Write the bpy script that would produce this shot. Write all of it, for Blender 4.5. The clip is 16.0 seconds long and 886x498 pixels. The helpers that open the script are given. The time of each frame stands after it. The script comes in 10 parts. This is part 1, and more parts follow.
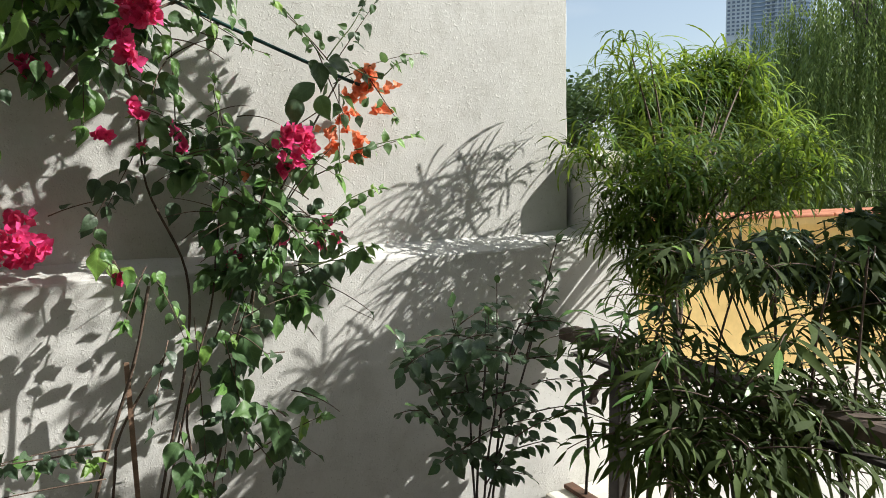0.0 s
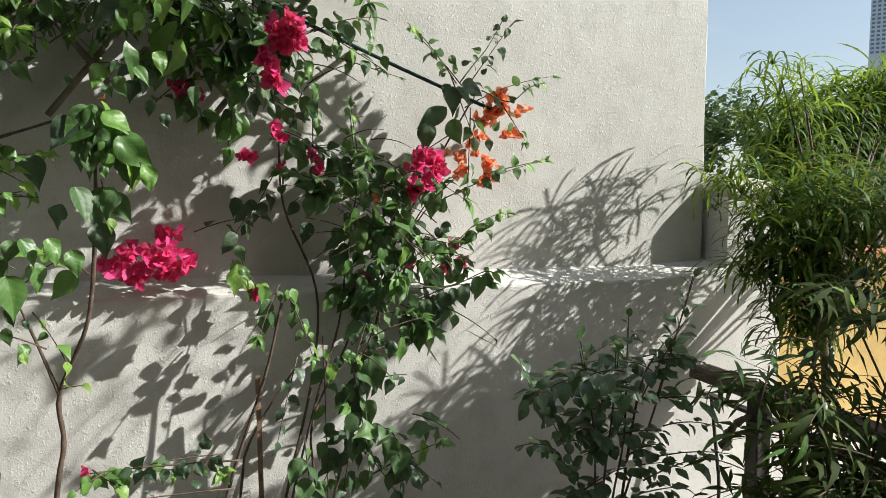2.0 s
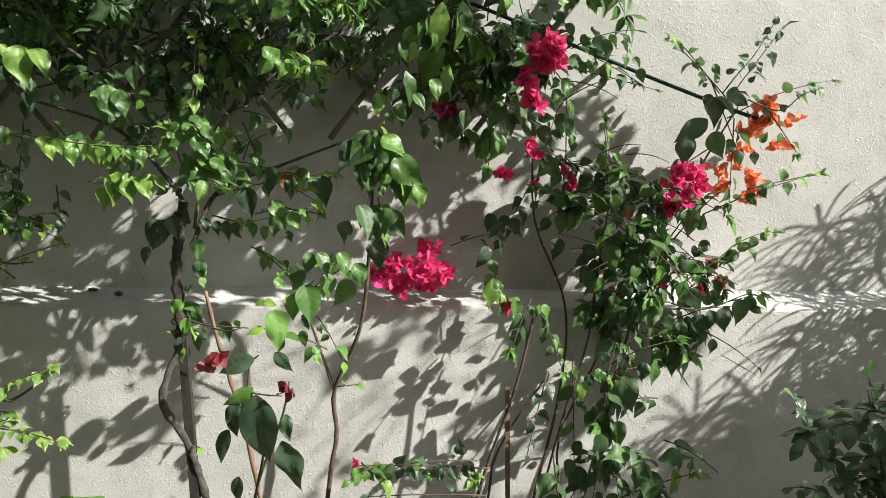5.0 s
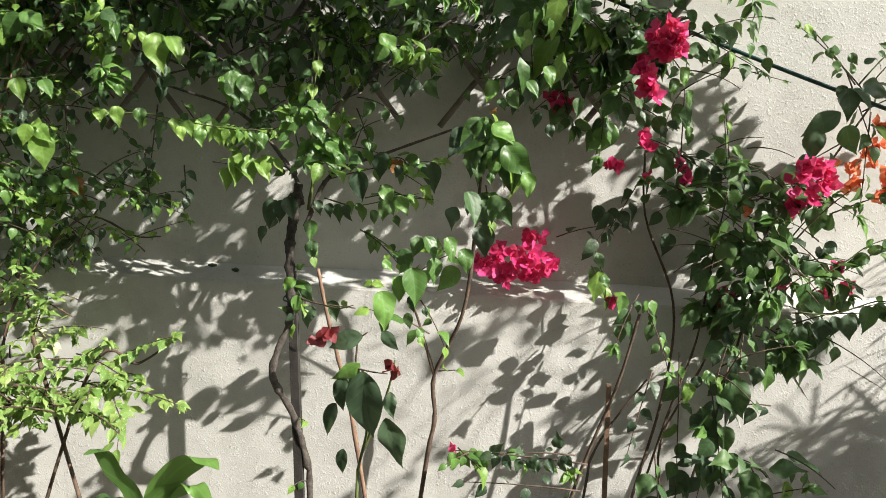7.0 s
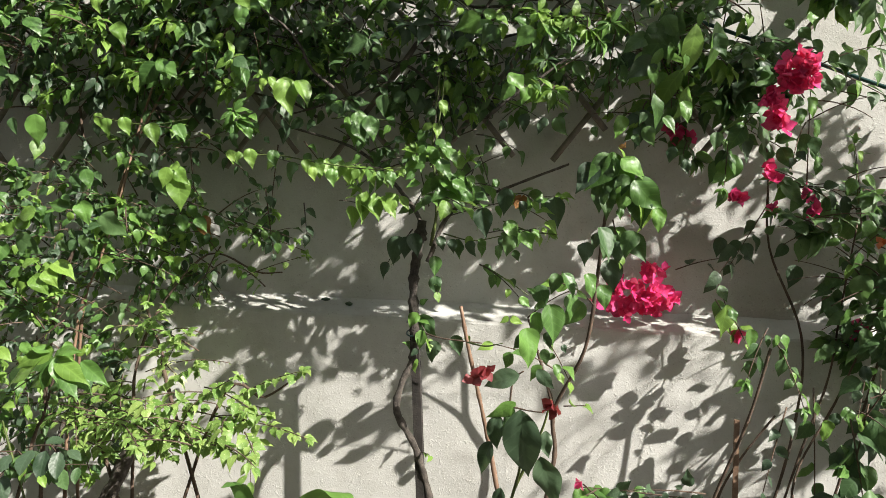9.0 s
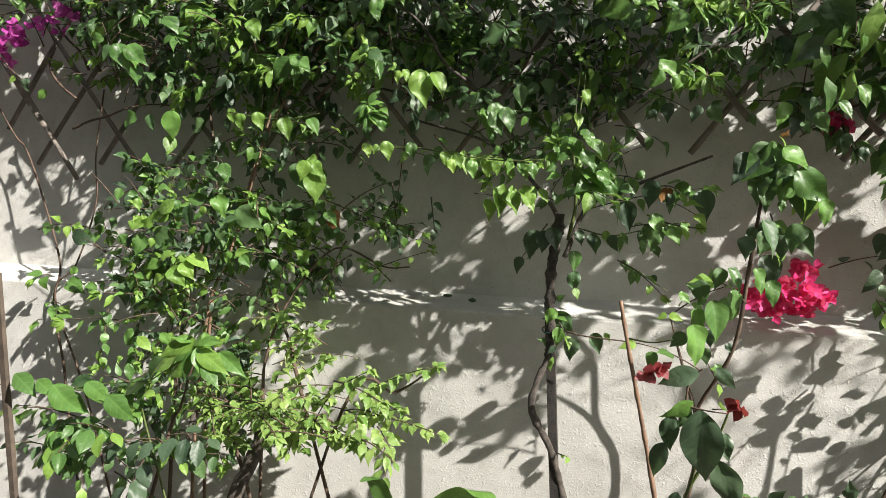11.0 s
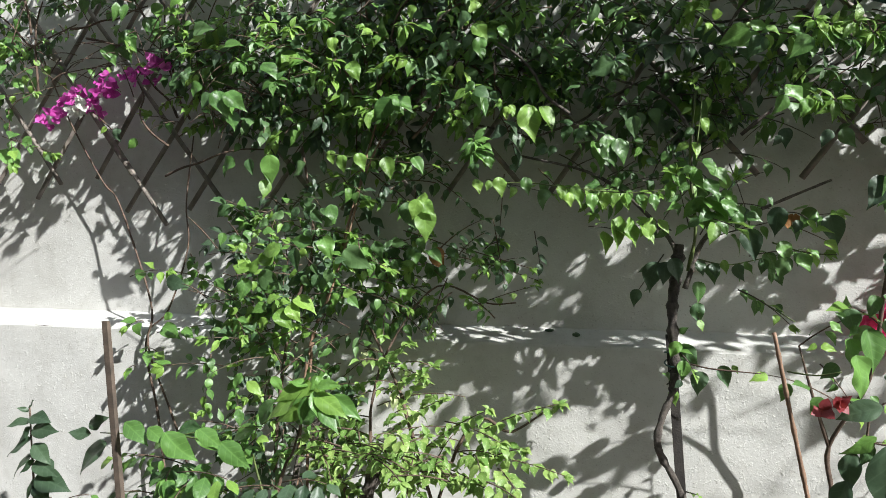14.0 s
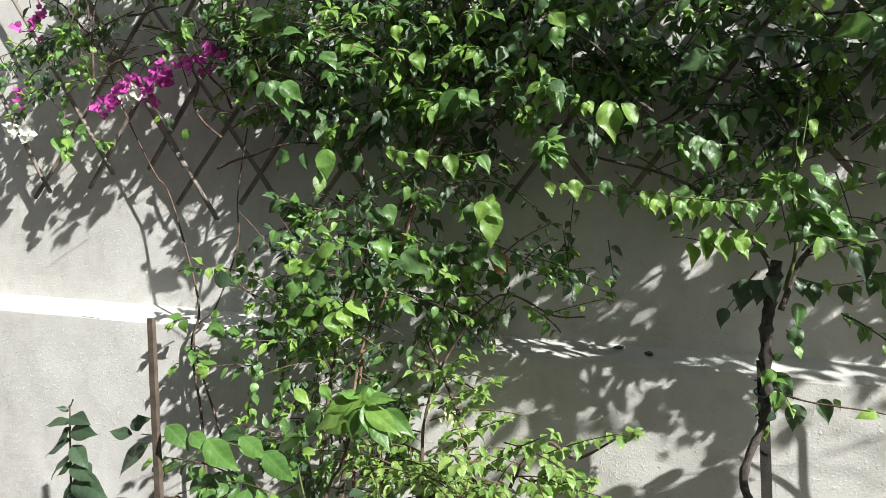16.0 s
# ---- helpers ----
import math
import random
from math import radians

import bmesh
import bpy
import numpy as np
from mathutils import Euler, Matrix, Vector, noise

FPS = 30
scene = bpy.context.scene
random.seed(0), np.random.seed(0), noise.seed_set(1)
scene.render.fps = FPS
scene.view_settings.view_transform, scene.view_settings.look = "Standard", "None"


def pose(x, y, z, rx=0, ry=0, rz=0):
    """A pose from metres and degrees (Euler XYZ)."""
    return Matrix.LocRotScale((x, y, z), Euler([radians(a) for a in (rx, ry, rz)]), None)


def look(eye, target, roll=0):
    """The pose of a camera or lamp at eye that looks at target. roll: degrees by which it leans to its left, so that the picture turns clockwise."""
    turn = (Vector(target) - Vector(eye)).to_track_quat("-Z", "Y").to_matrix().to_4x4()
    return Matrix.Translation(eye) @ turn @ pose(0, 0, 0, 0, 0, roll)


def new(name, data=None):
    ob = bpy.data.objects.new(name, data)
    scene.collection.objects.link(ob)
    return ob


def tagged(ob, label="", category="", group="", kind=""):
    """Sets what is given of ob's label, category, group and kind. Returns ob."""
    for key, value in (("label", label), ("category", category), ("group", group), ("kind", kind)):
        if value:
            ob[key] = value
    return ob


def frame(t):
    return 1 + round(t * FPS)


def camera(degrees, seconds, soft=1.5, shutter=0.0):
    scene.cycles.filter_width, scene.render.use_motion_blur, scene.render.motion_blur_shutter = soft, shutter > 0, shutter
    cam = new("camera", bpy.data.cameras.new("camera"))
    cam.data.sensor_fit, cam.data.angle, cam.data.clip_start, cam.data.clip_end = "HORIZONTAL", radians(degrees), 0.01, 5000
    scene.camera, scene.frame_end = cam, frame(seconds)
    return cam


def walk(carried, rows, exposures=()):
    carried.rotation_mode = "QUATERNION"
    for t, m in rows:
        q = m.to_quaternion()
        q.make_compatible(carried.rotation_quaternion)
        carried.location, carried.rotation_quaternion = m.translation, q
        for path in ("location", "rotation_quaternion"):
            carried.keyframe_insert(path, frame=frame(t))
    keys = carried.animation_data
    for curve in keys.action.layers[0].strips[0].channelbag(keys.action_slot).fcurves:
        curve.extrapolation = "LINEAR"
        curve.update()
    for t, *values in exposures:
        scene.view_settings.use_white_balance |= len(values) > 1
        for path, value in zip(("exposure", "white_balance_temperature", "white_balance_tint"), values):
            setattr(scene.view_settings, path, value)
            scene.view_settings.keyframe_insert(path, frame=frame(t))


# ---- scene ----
cam = camera(64.9, 16.0, soft=0.45)
PATH = [
    (0, (0.048, 0.011, 1.483), (0.944, 1.786, 1.27), -1.0),
    (0.5, (0.046, 0.02, 1.488), (0.915, 1.811, 1.295), -0.7),
    (1, (0.044, 0.033, 1.489), (0.827, 1.865, 1.317), -0.7),
    (1.5, (0.035, 0.051, 1.491), (0.721, 1.923, 1.333), -0.5),
    (2, (0.021, 0.062, 1.497), (0.628, 1.962, 1.342), 0.3),
    (2.5, (0.005, 0.072, 1.493), (0.503, 2.003, 1.344), 0.7),
    (3, (-0.012, 0.079, 1.498), (0.41, 2.029, 1.357), 0.8),
    (3.5, (-0.032, 0.084, 1.501), (0.307, 2.051, 1.371), 0.9),
    (4, (-0.051, 0.079, 1.503), (0.24, 2.055, 1.398), 1.0),
    (4.5, (-0.08, 0.081, 1.505), (0.098, 2.069, 1.386), 1.1),
    (4.7, (-0.073, 0.078, 1.519), (0.024, 2.071, 1.387), 0.6),
    (6.8, (-0.094, 0.078, 1.507), (-0.33, 2.058, 1.356), 2.2),
    (7, (-0.094, 0.076, 1.503), (-0.363, 2.051, 1.344), 2.2),
    (7.5, (-0.102, 0.07, 1.503), (-0.409, 2.04, 1.355), 2.3),
    (8, (-0.174, 0.054, 1.514), (-0.557, 2.014, 1.406), 1.5),
    (8.5, (-0.225, 0.032, 1.519), (-0.59, 1.997, 1.444), 1.3),
    (9, (-0.276, 0.032, 1.523), (-0.684, 1.988, 1.431), 1.4),
    (9.5, (-0.317, 0.034, 1.518), (-0.819, 1.969, 1.438), 1.3),
    (9.7, (-0.34, 0.033, 1.512), (-0.887, 1.956, 1.438), 1.0),
    (11.8, (-0.485, 0.024, 1.491), (-1.114, 1.921, 1.398), 2.4),
    (12, (-0.484, 0.032, 1.505), (-1.15, 1.916, 1.431), 2.7),
    (12.5, (-0.483, 0.027, 1.513), (-1.167, 1.904, 1.434), 3.5),
    (13, (-0.535, 0.007, 1.51), (-1.154, 1.908, 1.456), 1.6),
    (13.5, (-0.622, -0.02, 1.511), (-1.227, 1.886, 1.505), 1.1),
    (14, (-0.68, -0.025, 1.5), (-1.333, 1.865, 1.506), -0.3),
    (14.5, (-0.709, -0.019, 1.505), (-1.35, 1.875, 1.491), -0.3),
    (15, (-0.742, -0.009, 1.501), (-1.445, 1.863, 1.482), 0.1),
    (15.5, (-0.769, 0.034, 1.513), (-1.496, 1.897, 1.521), 0.8),
    (16, (-0.775, 0.087, 1.513), (-1.546, 1.933, 1.518), 1.7),
]
walk(cam, [(t, look(eye, target, roll)) for t, eye, target, roll in PATH],
     [(0, 0.57, 6550, 7), (1, 0.52, 6550, 7), (3, 0.54, 6600, 7), (4.5, 0.6, 6600, 7), (7, 0.8, 6780, 8), (9.5, 0.8, 6800, 8), (12.4, 0.8, 6700, 9), (13.2, 0.78, 6500, 7), (13.8, 0.77, 6230, 7), (14.6, 0.79, 6330, 7), (16, 0.79, 6400, 8)])
# ---- world, sun and exposure ----
SUN_FROM = Vector((2.1, -1.0, 1.6)).normalized()
world = bpy.data.worlds.new("sky")
scene.world = world
world.use_nodes = True
wn = world.node_tree
sky = wn.nodes.new("ShaderNodeTexSky")
sky.sky_type = "NISHITA"
sky.sun_disc = False
sky.sun_elevation = math.asin(SUN_FROM.z)
sky.sun_rotation = math.atan2(SUN_FROM.x, SUN_FROM.y)
sky.dust_density = 1.5
wn.nodes["Background"].inputs["Strength"].default_value = 0.107
cloud = wn.nodes.new("ShaderNodeTexNoise")
cloud.inputs["Scale"].default_value, cloud.inputs["Detail"].default_value = 2.2, 6
cloud_ramp = wn.nodes.new("ShaderNodeMapRange")
cloud_ramp.inputs[1].default_value, cloud_ramp.inputs[2].default_value = 0.35, 0.75
cloud_ramp.inputs[3].default_value, cloud_ramp.inputs[4].default_value = 0.25, 0.8
haze = wn.nodes.new("ShaderNodeMix")
haze.data_type = "RGBA"
haze.inputs[7].default_value = (5.2, 5.6, 6.1, 1)
cloud_coord = wn.nodes.new("ShaderNodeTexCoord")
cloud_map = wn.nodes.new("ShaderNodeMapping")
cloud_map.inputs["Scale"].default_value = (1, 1, 4)
wn.links.new(cloud_coord.outputs["Generated"], cloud_map.inputs[0])
wn.links.new(cloud_map.outputs[0], cloud.inputs["Vector"])
wn.links.new(cloud.outputs[0], cloud_ramp.inputs[0])
wn.links.new(cloud_ramp.outputs[0], haze.inputs[0])
wn.links.new(sky.outputs[0], haze.inputs[6])
wn.links.new(haze.outputs[2], wn.nodes["Background"].inputs["Color"])
sun_data = bpy.data.lights.new("sun", "SUN")
sun_data.energy = 5.7
sun_data.angle = radians(0.53)
sun_data.color = (1.0, 0.97, 0.93)
sun = new("sun", sun_data)
sun.matrix_world = look(SUN_FROM * 20, (0, 0, 0))


# ---- materials ----
def nodes_of(name):
    m = bpy.data.materials.new(name)
    m.use_nodes = True
    t = m.node_tree
    return m, t, t.nodes["Principled BSDF"]


def noise_tex(t, scale, detail=4.0, rough=0.55, coord="Object"):
    c = t.nodes.new("ShaderNodeTexCoord")
    n = t.nodes.new("ShaderNodeTexNoise")
    n.inputs["Scale"].default_value, n.inputs["Detail"].default_value, n.inputs["Roughness"].default_value = scale, detail, rough
    t.links.new(c.outputs[coord], n.inputs["Vector"])
    return n


def ramp(t, fac, stops):
    r = t.nodes.new("ShaderNodeValToRGB")
    el = r.color_ramp.elements
    while len(el) < len(stops):
        el.new(0.5)
    for e, (p, c) in zip(el, stops):
        e.position, e.color = p, (*c, 1)
    t.links.new(fac, r.inputs[0])
    return r.outputs[0]


def mix(t, kind, fac, a, b):
    m = t.nodes.new("ShaderNodeMix")
    m.data_type, m.blend_type = "RGBA", kind
    for sock, v in ((m.inputs[0], fac), (m.inputs[6], a), (m.inputs[7], b)):
        if isinstance(v, (float, int)):
            sock.default_value = v
        elif isinstance(v, tuple):
            sock.default_value = (*v, 1)
        else:
            t.links.new(v, sock)
    return m.outputs[2]


def bump(t, bsdf, height, strength, distance, prior=None):
    b = t.nodes.new("ShaderNodeBump")
    b.inputs["Strength"].default_value, b.inputs["Distance"].default_value = strength, distance
    t.links.new(height, b.inputs["Height"])
    if prior:
        t.links.new(prior, b.inputs["Normal"])
    if bsdf:
        t.links.new(b.outputs[0], bsdf.inputs["Normal"])
    return b.outputs[0]


def surface(name, dark, light, scale, rough=0.8, grain=0.0, depth=0.002, metal=0.0, coord="Object"):
    """A plain weathered surface: two scales of tone, a fine bump."""
    m, t, b = nodes_of(name)
    big = noise_tex(t, scale, 5, 0.6, coord)
    col = ramp(t, big.outputs[0], [(0.3, dark), (0.7, light)])
    fine = noise_tex(t, scale * 9, 4, 0.6, coord)
    col = mix(t, "MULTIPLY", 0.35, col, ramp(t, fine.outputs[0], [(0.3, (0.6, 0.6, 0.6)), (0.65, (1, 1, 1))]))
    t.links.new(col, b.inputs["Base Color"])
    b.inputs["Roughness"].default_value, b.inputs["Metallic"].default_value = rough, metal
    if grain:
        bump(t, b, fine.outputs[0], grain, depth)
    return m


def stucco_material():
    """Painted sand render: blobs of grit under an off-white coat, faint stains."""
    m, t, b = nodes_of("rough_stucco")
    stain = noise_tex(t, 1.7, 6, 0.6)
    col = ramp(t, stain.outputs[0], [(0.25, (0.52, 0.51, 0.48)), (0.55, (0.6, 0.592, 0.565)), (0.8, (0.65, 0.643, 0.618))])
    blot = noise_tex(t, 14, 5, 0.65)
    col = mix(t, "MULTIPLY", 0.5, col, ramp(t, blot.outputs[0], [(0.32, (0.8, 0.79, 0.77)), (0.52, (1, 1, 1))]))
    speck = noise_tex(t, 150, 2, 0.5)
    col = mix(t, "MULTIPLY", 0.6, col, ramp(t, speck.outputs[0], [(0.26, (0.62, 0.6, 0.57)), (0.36, (1, 1, 1))]))
    t.links.new(col, b.inputs["Base Color"])
    b.inputs["Roughness"].default_value = 0.92
    b.inputs["Specular IOR Level"].default_value = 0.2
    trowel = noise_tex(t, 5, 4, 0.5)
    n1 = bump(t, None, trowel.outputs[0], 0.35, 0.008)
    lump = noise_tex(t, 190, 3, 0.6)
    n2 = bump(t, None, ramp(t, lump.outputs[0], [(0.46, (0, 0, 0)), (0.69, (1, 1, 1))]), 0.34, 0.0011, n1)
    crumb = noise_tex(t, 72, 4, 0.65)
    n2 = bump(t, None, ramp(t, crumb.outputs[0], [(0.55, (0, 0, 0)), (0.74, (1, 1, 1))]), 0.5, 0.002, n2)
    grit = noise_tex(t, 420, 2, 0.5)
    bump(t, b, grit.outputs[0], 0.3, 0.0007, n2)
    return m


def sums(t, op, a, b=None):
    m = t.nodes.new("ShaderNodeMath")
    m.operation = op
    for sock, v in zip(m.inputs, (a, b)):
        if isinstance(v, (int, float)):
            sock.default_value = v
        elif v is not None:
            t.links.new(v, sock)
    return m.outputs[0]


def leaf_material(name, dark, light, glow, rough=0.42, through_it=0.25, edge=None, veins=0.5):
    """A living leaf: waxy top with midrib and side veins, some light passing through, tone differing from leaf to leaf."""
    m, t, b = nodes_of(name)
    info = t.nodes.new("ShaderNodeObjectInfo")
    geo = t.nodes.new("ShaderNodeNewGeometry")
    pick = sums(t, "FRACT", sums(t, "ADD", info.outputs["Random"], geo.outputs["Random Per Island"]))
    col = ramp(t, pick, [(0.0, dark), (0.6, tuple(d * 0.6 + l * 0.4 for d, l in zip(dark, light))), (1.0, light)])
    blotch = noise_tex(t, 4.0, 4, 0.6, "UV")
    col = mix(t, "MULTIPLY", 0.55, col, ramp(t, blotch.outputs[0], [(0.3, (0.62, 0.68, 0.55)), (0.6, (1, 1, 1))]))
    uv = t.nodes.new("ShaderNodeTexCoord")
    sep = t.nodes.new("ShaderNodeSeparateXYZ")
    t.links.new(uv.outputs["UV"], sep.inputs[0])
    off = sums(t, "ABSOLUTE", sep.outputs[0])
    wave = sums(t, "SINE", sums(t, "MULTIPLY", sums(t, "SUBTRACT", sep.outputs[1], sums(t, "MULTIPLY", off, 0.9)), 34.0))
    line = ramp(t, wave, [(0.86, (0, 0, 0)), (1.0, (1, 1, 1))])
    rib = ramp(t, off, [(0.008, (1, 1, 1)), (0.022, (0, 0, 0))])
    pattern = mix(t, "LIGHTEN", 1.0, line, rib)
    if veins:
        f = sums(t, "MULTIPLY", pattern, veins * 0.28)
        col = mix(t, "MIX", f, col, tuple(min(1, l * 1.7 + 0.03) for l in light))
    if edge:
        patch = noise_tex(t, 5.0, 2, 0.5, "UV")
        col = mix(t, "MIX", ramp(t, patch.outputs[0], [(0.57, (0, 0, 0)), (0.62, (1, 1, 1))]), col, edge)
    t.links.new(col, b.inputs["Base Color"])
    b.inputs["Roughness"].default_value = rough
    b.inputs["Specular IOR Level"].default_value = 0.45 if rough < 0.55 else 0.2
    n1 = bump(t, None, noise_tex(t, 5.0, 3, 0.6, "UV").outputs[0], 0.22, 0.005)
    bump(t, b, mix(t, "MIX", 0.6, pattern, wave), 0.12 * veins + 0.02, -0.0015, n1)
    tr = t.nodes.new("ShaderNodeBsdfTranslucent")
    t.links.new(mix(t, "MULTIPLY", 1.0, mix(t, "MIX", 0.3, col, (1, 1, 1)), glow), tr.inputs["Color"])
    ms = t.nodes.new("ShaderNodeMixShader")
    ms.inputs[0].default_value = through_it
    t.links.new(b.outputs[0], ms.inputs[1])
    t.links.new(tr.outputs[0], ms.inputs[2])
    t.links.new(ms.outputs[0], t.nodes["Material Output"].inputs["Surface"])
    return m


STUCCO = stucco_material()
COPING = surface("cream_coping_paint", (0.6, 0.57, 0.48), (0.72, 0.69, 0.6), 3, 0.8, 0.3)
SOIL = surface("dark_soil", (0.035, 0.025, 0.018), (0.09, 0.065, 0.045), 6, 0.95, 1.0, 0.01)
# tones of the unseen walls and floor, set for the light they bounce
HIDDEN_WALL = surface("unseen_wall_paint", (0.25, 0.24, 0.215), (0.32, 0.305, 0.275), 1.5, 0.85, 0.4)
TERRACE = surface("terrace_tiles", (0.19, 0.17, 0.145), (0.26, 0.235, 0.2), 2, 0.7, 0.2)
YARD = surface("pale_concrete_yard", (0.4, 0.385, 0.355), (0.52, 0.5, 0.465), 1.2, 0.85, 0.4)
GROUND = surface("far_ground", (0.1, 0.12, 0.06), (0.2, 0.2, 0.13), 0.2, 0.95)
YELLOW = surface("ochre_wall_paint", (0.62, 0.42, 0.15), (0.74, 0.53, 0.21), 1.5, 0.85, 0.3)
TERRACOTTA = surface("terracotta", (0.42, 0.14, 0.07), (0.56, 0.21, 0.1), 5, 0.75, 0.3)
IRON = surface("dark_iron_paint", (0.03, 0.026, 0.024), (0.06, 0.05, 0.045), 18, 0.55, 0.3, 0.001, 0.3)
RUST = surface("rusty_iron", (0.07, 0.04, 0.025), (0.16, 0.08, 0.05), 30, 0.8, 0.5, 0.001, 0.2)
WOOD_RAIL = surface("weathered_rail_wood", (0.06, 0.04, 0.03), (0.15, 0.108, 0.085), 14, 0.7, 0.6, 0.002)
POLE = surface("grey_bamboo_pole", (0.11, 0.094, 0.08), (0.3, 0.255, 0.22), 22, 0.65, 0.5, 0.001)
STAKE = surface("old_wooden_stake", (0.048, 0.037, 0.029), (0.125, 0.092, 0.07), 26, 0.8, 0.8, 0.002)
STAKE_DARK = surface("blackened_stake", (0.014, 0.012, 0.011), (0.045, 0.038, 0.033), 30, 0.8, 0.8, 0.002)
BARK = surface("brown_stem_bark", (0.055, 0.037, 0.026), (0.16, 0.105, 0.075), 40, 0.8, 0.8, 0.002)
BARK_DARK = surface("dark_gnarled_bark", (0.024, 0.02, 0.018), (0.11, 0.092, 0.078), 70, 0.85, 1.0, 0.004)
BARK_GREY = surface("grey_twisted_bark", (0.035, 0.028, 0.024), (0.16, 0.135, 0.115), 60, 0.85, 1.0, 0.004)
TAN = surface("tan_young_stem", (0.13, 0.075, 0.048), (0.31, 0.195, 0.13), 40, 0.7, 0.5, 0.001)
GREEN_STEM = surface("green_stem", (0.05, 0.08, 0.02), (0.12, 0.15, 0.04), 40, 0.6, 0.3, 0.001)
HOSE = surface("dark_green_hose", (0.012, 0.045, 0.042), (0.024, 0.075, 0.07), 20, 0.3)
# LEAF_SHADE and LEAF_DARK also paint shade into leaves; brighter tones pass for sunlit
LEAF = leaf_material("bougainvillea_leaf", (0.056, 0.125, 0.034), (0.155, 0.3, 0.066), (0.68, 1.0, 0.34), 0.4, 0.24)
LEAF_YOUNG_LIT = leaf_material("young_lit_leaf", (0.135, 0.25, 0.05), (0.26, 0.41, 0.085), (0.75, 1.0, 0.3), 0.43, 0.32)
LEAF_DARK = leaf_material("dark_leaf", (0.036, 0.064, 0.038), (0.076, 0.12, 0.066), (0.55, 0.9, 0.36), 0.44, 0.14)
LEAF_SHADE = leaf_material("shaded_leaf", (0.045, 0.095, 0.038), (0.108, 0.19, 0.066), (0.62, 1.0, 0.34), 0.5, 0.18)
LEAF_JASMINE = leaf_material("jasmine_leaf", (0.042, 0.076, 0.042), (0.1, 0.158, 0.08), (0.6, 0.95, 0.4), 0.32, 0.16)
LEAF_PALE = leaf_material("variegated_leaf", (0.125, 0.24, 0.05), (0.3, 0.415, 0.115), (0.78, 1.0, 0.4), 0.46, 0.3, (0.44, 0.48, 0.25), 0.3)
LEAF_CREAM = leaf_material("cream_leaf", (0.34, 0.4, 0.18), (0.68, 0.66, 0.45), (0.9, 1.0, 0.6), 0.5, 0.25, None, 0.3)
# slim leaves darkened in colour, as both railing shrubs stand in shade
LEAF_BAMBOO = leaf_material("slim_leaf_shade_tone", (0.024, 0.042, 0.01), (0.062, 0.095, 0.02), (0.7, 0.9, 0.2), 0.75, 0.14, None, 0.1)
# two fern tones: darker for the shaded inside, brighter for sunlit tops
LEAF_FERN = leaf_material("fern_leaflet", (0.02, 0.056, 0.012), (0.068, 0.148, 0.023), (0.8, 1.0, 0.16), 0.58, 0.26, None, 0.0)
LEAF_FERN_LIT = leaf_material("sunlit_fern_leaflet", (0.11, 0.22, 0.026), (0.25, 0.39, 0.045), (0.9, 1.0, 0.18), 0.58, 0.38, None, 0.0)
LEAF_FAR = leaf_material("far_leaf", (0.04, 0.075, 0.025), (0.09, 0.14, 0.05), (0.8, 1.0, 0.3), 0.6, 0.25, None, 0.0)
LEAF_WILLOW = leaf_material("willow_leaf", (0.065, 0.112, 0.035), (0.2, 0.275, 0.08), (0.8, 1.0, 0.35), 0.6, 0.25, None, 0.0)
LEAF_DRY = leaf_material("dry_leaf", (0.25, 0.12, 0.045), (0.42, 0.22, 0.08), (0.9, 0.6, 0.3), 0.7, 0.25)
PINK = leaf_material("pink_bract", (0.76, 0.035, 0.19), (0.93, 0.13, 0.39), (1.0, 0.35, 0.5), 0.55, 0.35, None, 0.25)
MAGENTA = leaf_material("magenta_bract", (0.46, 0.05, 0.33), (0.78, 0.22, 0.62), (1.0, 0.3, 0.9), 0.55, 0.35, None, 0.25)
ORANGE = leaf_material("orange_bract", (0.82, 0.22, 0.1), (0.94, 0.44, 0.28), (1.0, 0.5, 0.3), 0.55, 0.4, None, 0.25)
RED = leaf_material("dark_red_bract", (0.15, 0.022, 0.028), (0.27, 0.045, 0.055), (1.0, 0.25, 0.2), 0.5, 0.3, None, 0.25)
WHITE = leaf_material("white_petal", (0.75, 0.75, 0.7), (0.85, 0.85, 0.8), (1, 1, 0.95), 0.5, 0.3, None, 0.0)


# ---- building helpers ----
def mesh_of(name, bm, material, smooth=False):
    me = bpy.data.meshes.new(name)
    bm.to_mesh(me)
    bm.free()
    me.materials.append(material)
    if smooth:
        me.polygons.foreach_set("use_smooth", [True] * len(me.polygons))
    return me


def part(name, bm, material, parent, label="", smooth=False, kind=""):
    ob = new(name, mesh_of(name, bm, material, smooth))
    ob.parent = parent
    if parent is not None:
        ob.location = -Vector(parent.location) if parent.parent is None else -(Vector(parent.location) + Vector(parent.parent.location))
    return tagged(ob, label, kind=kind)


def thing(name, at, label, category, group="", kind=""):
    ob = new(name)
    ob.empty_display_size = 0.1
    ob.location = at
    return tagged(ob, label, category, group, kind)


def box(bm, x0, x1, y0, y1, z0, z1, bevel=0.0):
    made = bmesh.ops.create_cube(bm, size=1)["verts"]
    for v in made:
        v.co = Vector(((x0 + x1) / 2 + v.co.x * (x1 - x0), (y0 + y1) / 2 + v.co.y * (y1 - y0), (z0 + z1) / 2 + v.co.z * (z1 - z0)))
    if bevel:
        edges = list({e for v in made for e in v.link_edges})
        bmesh.ops.bevel(bm, geom=edges, offset=bevel, segments=2, affect="EDGES", profile=0.5)
    return bm


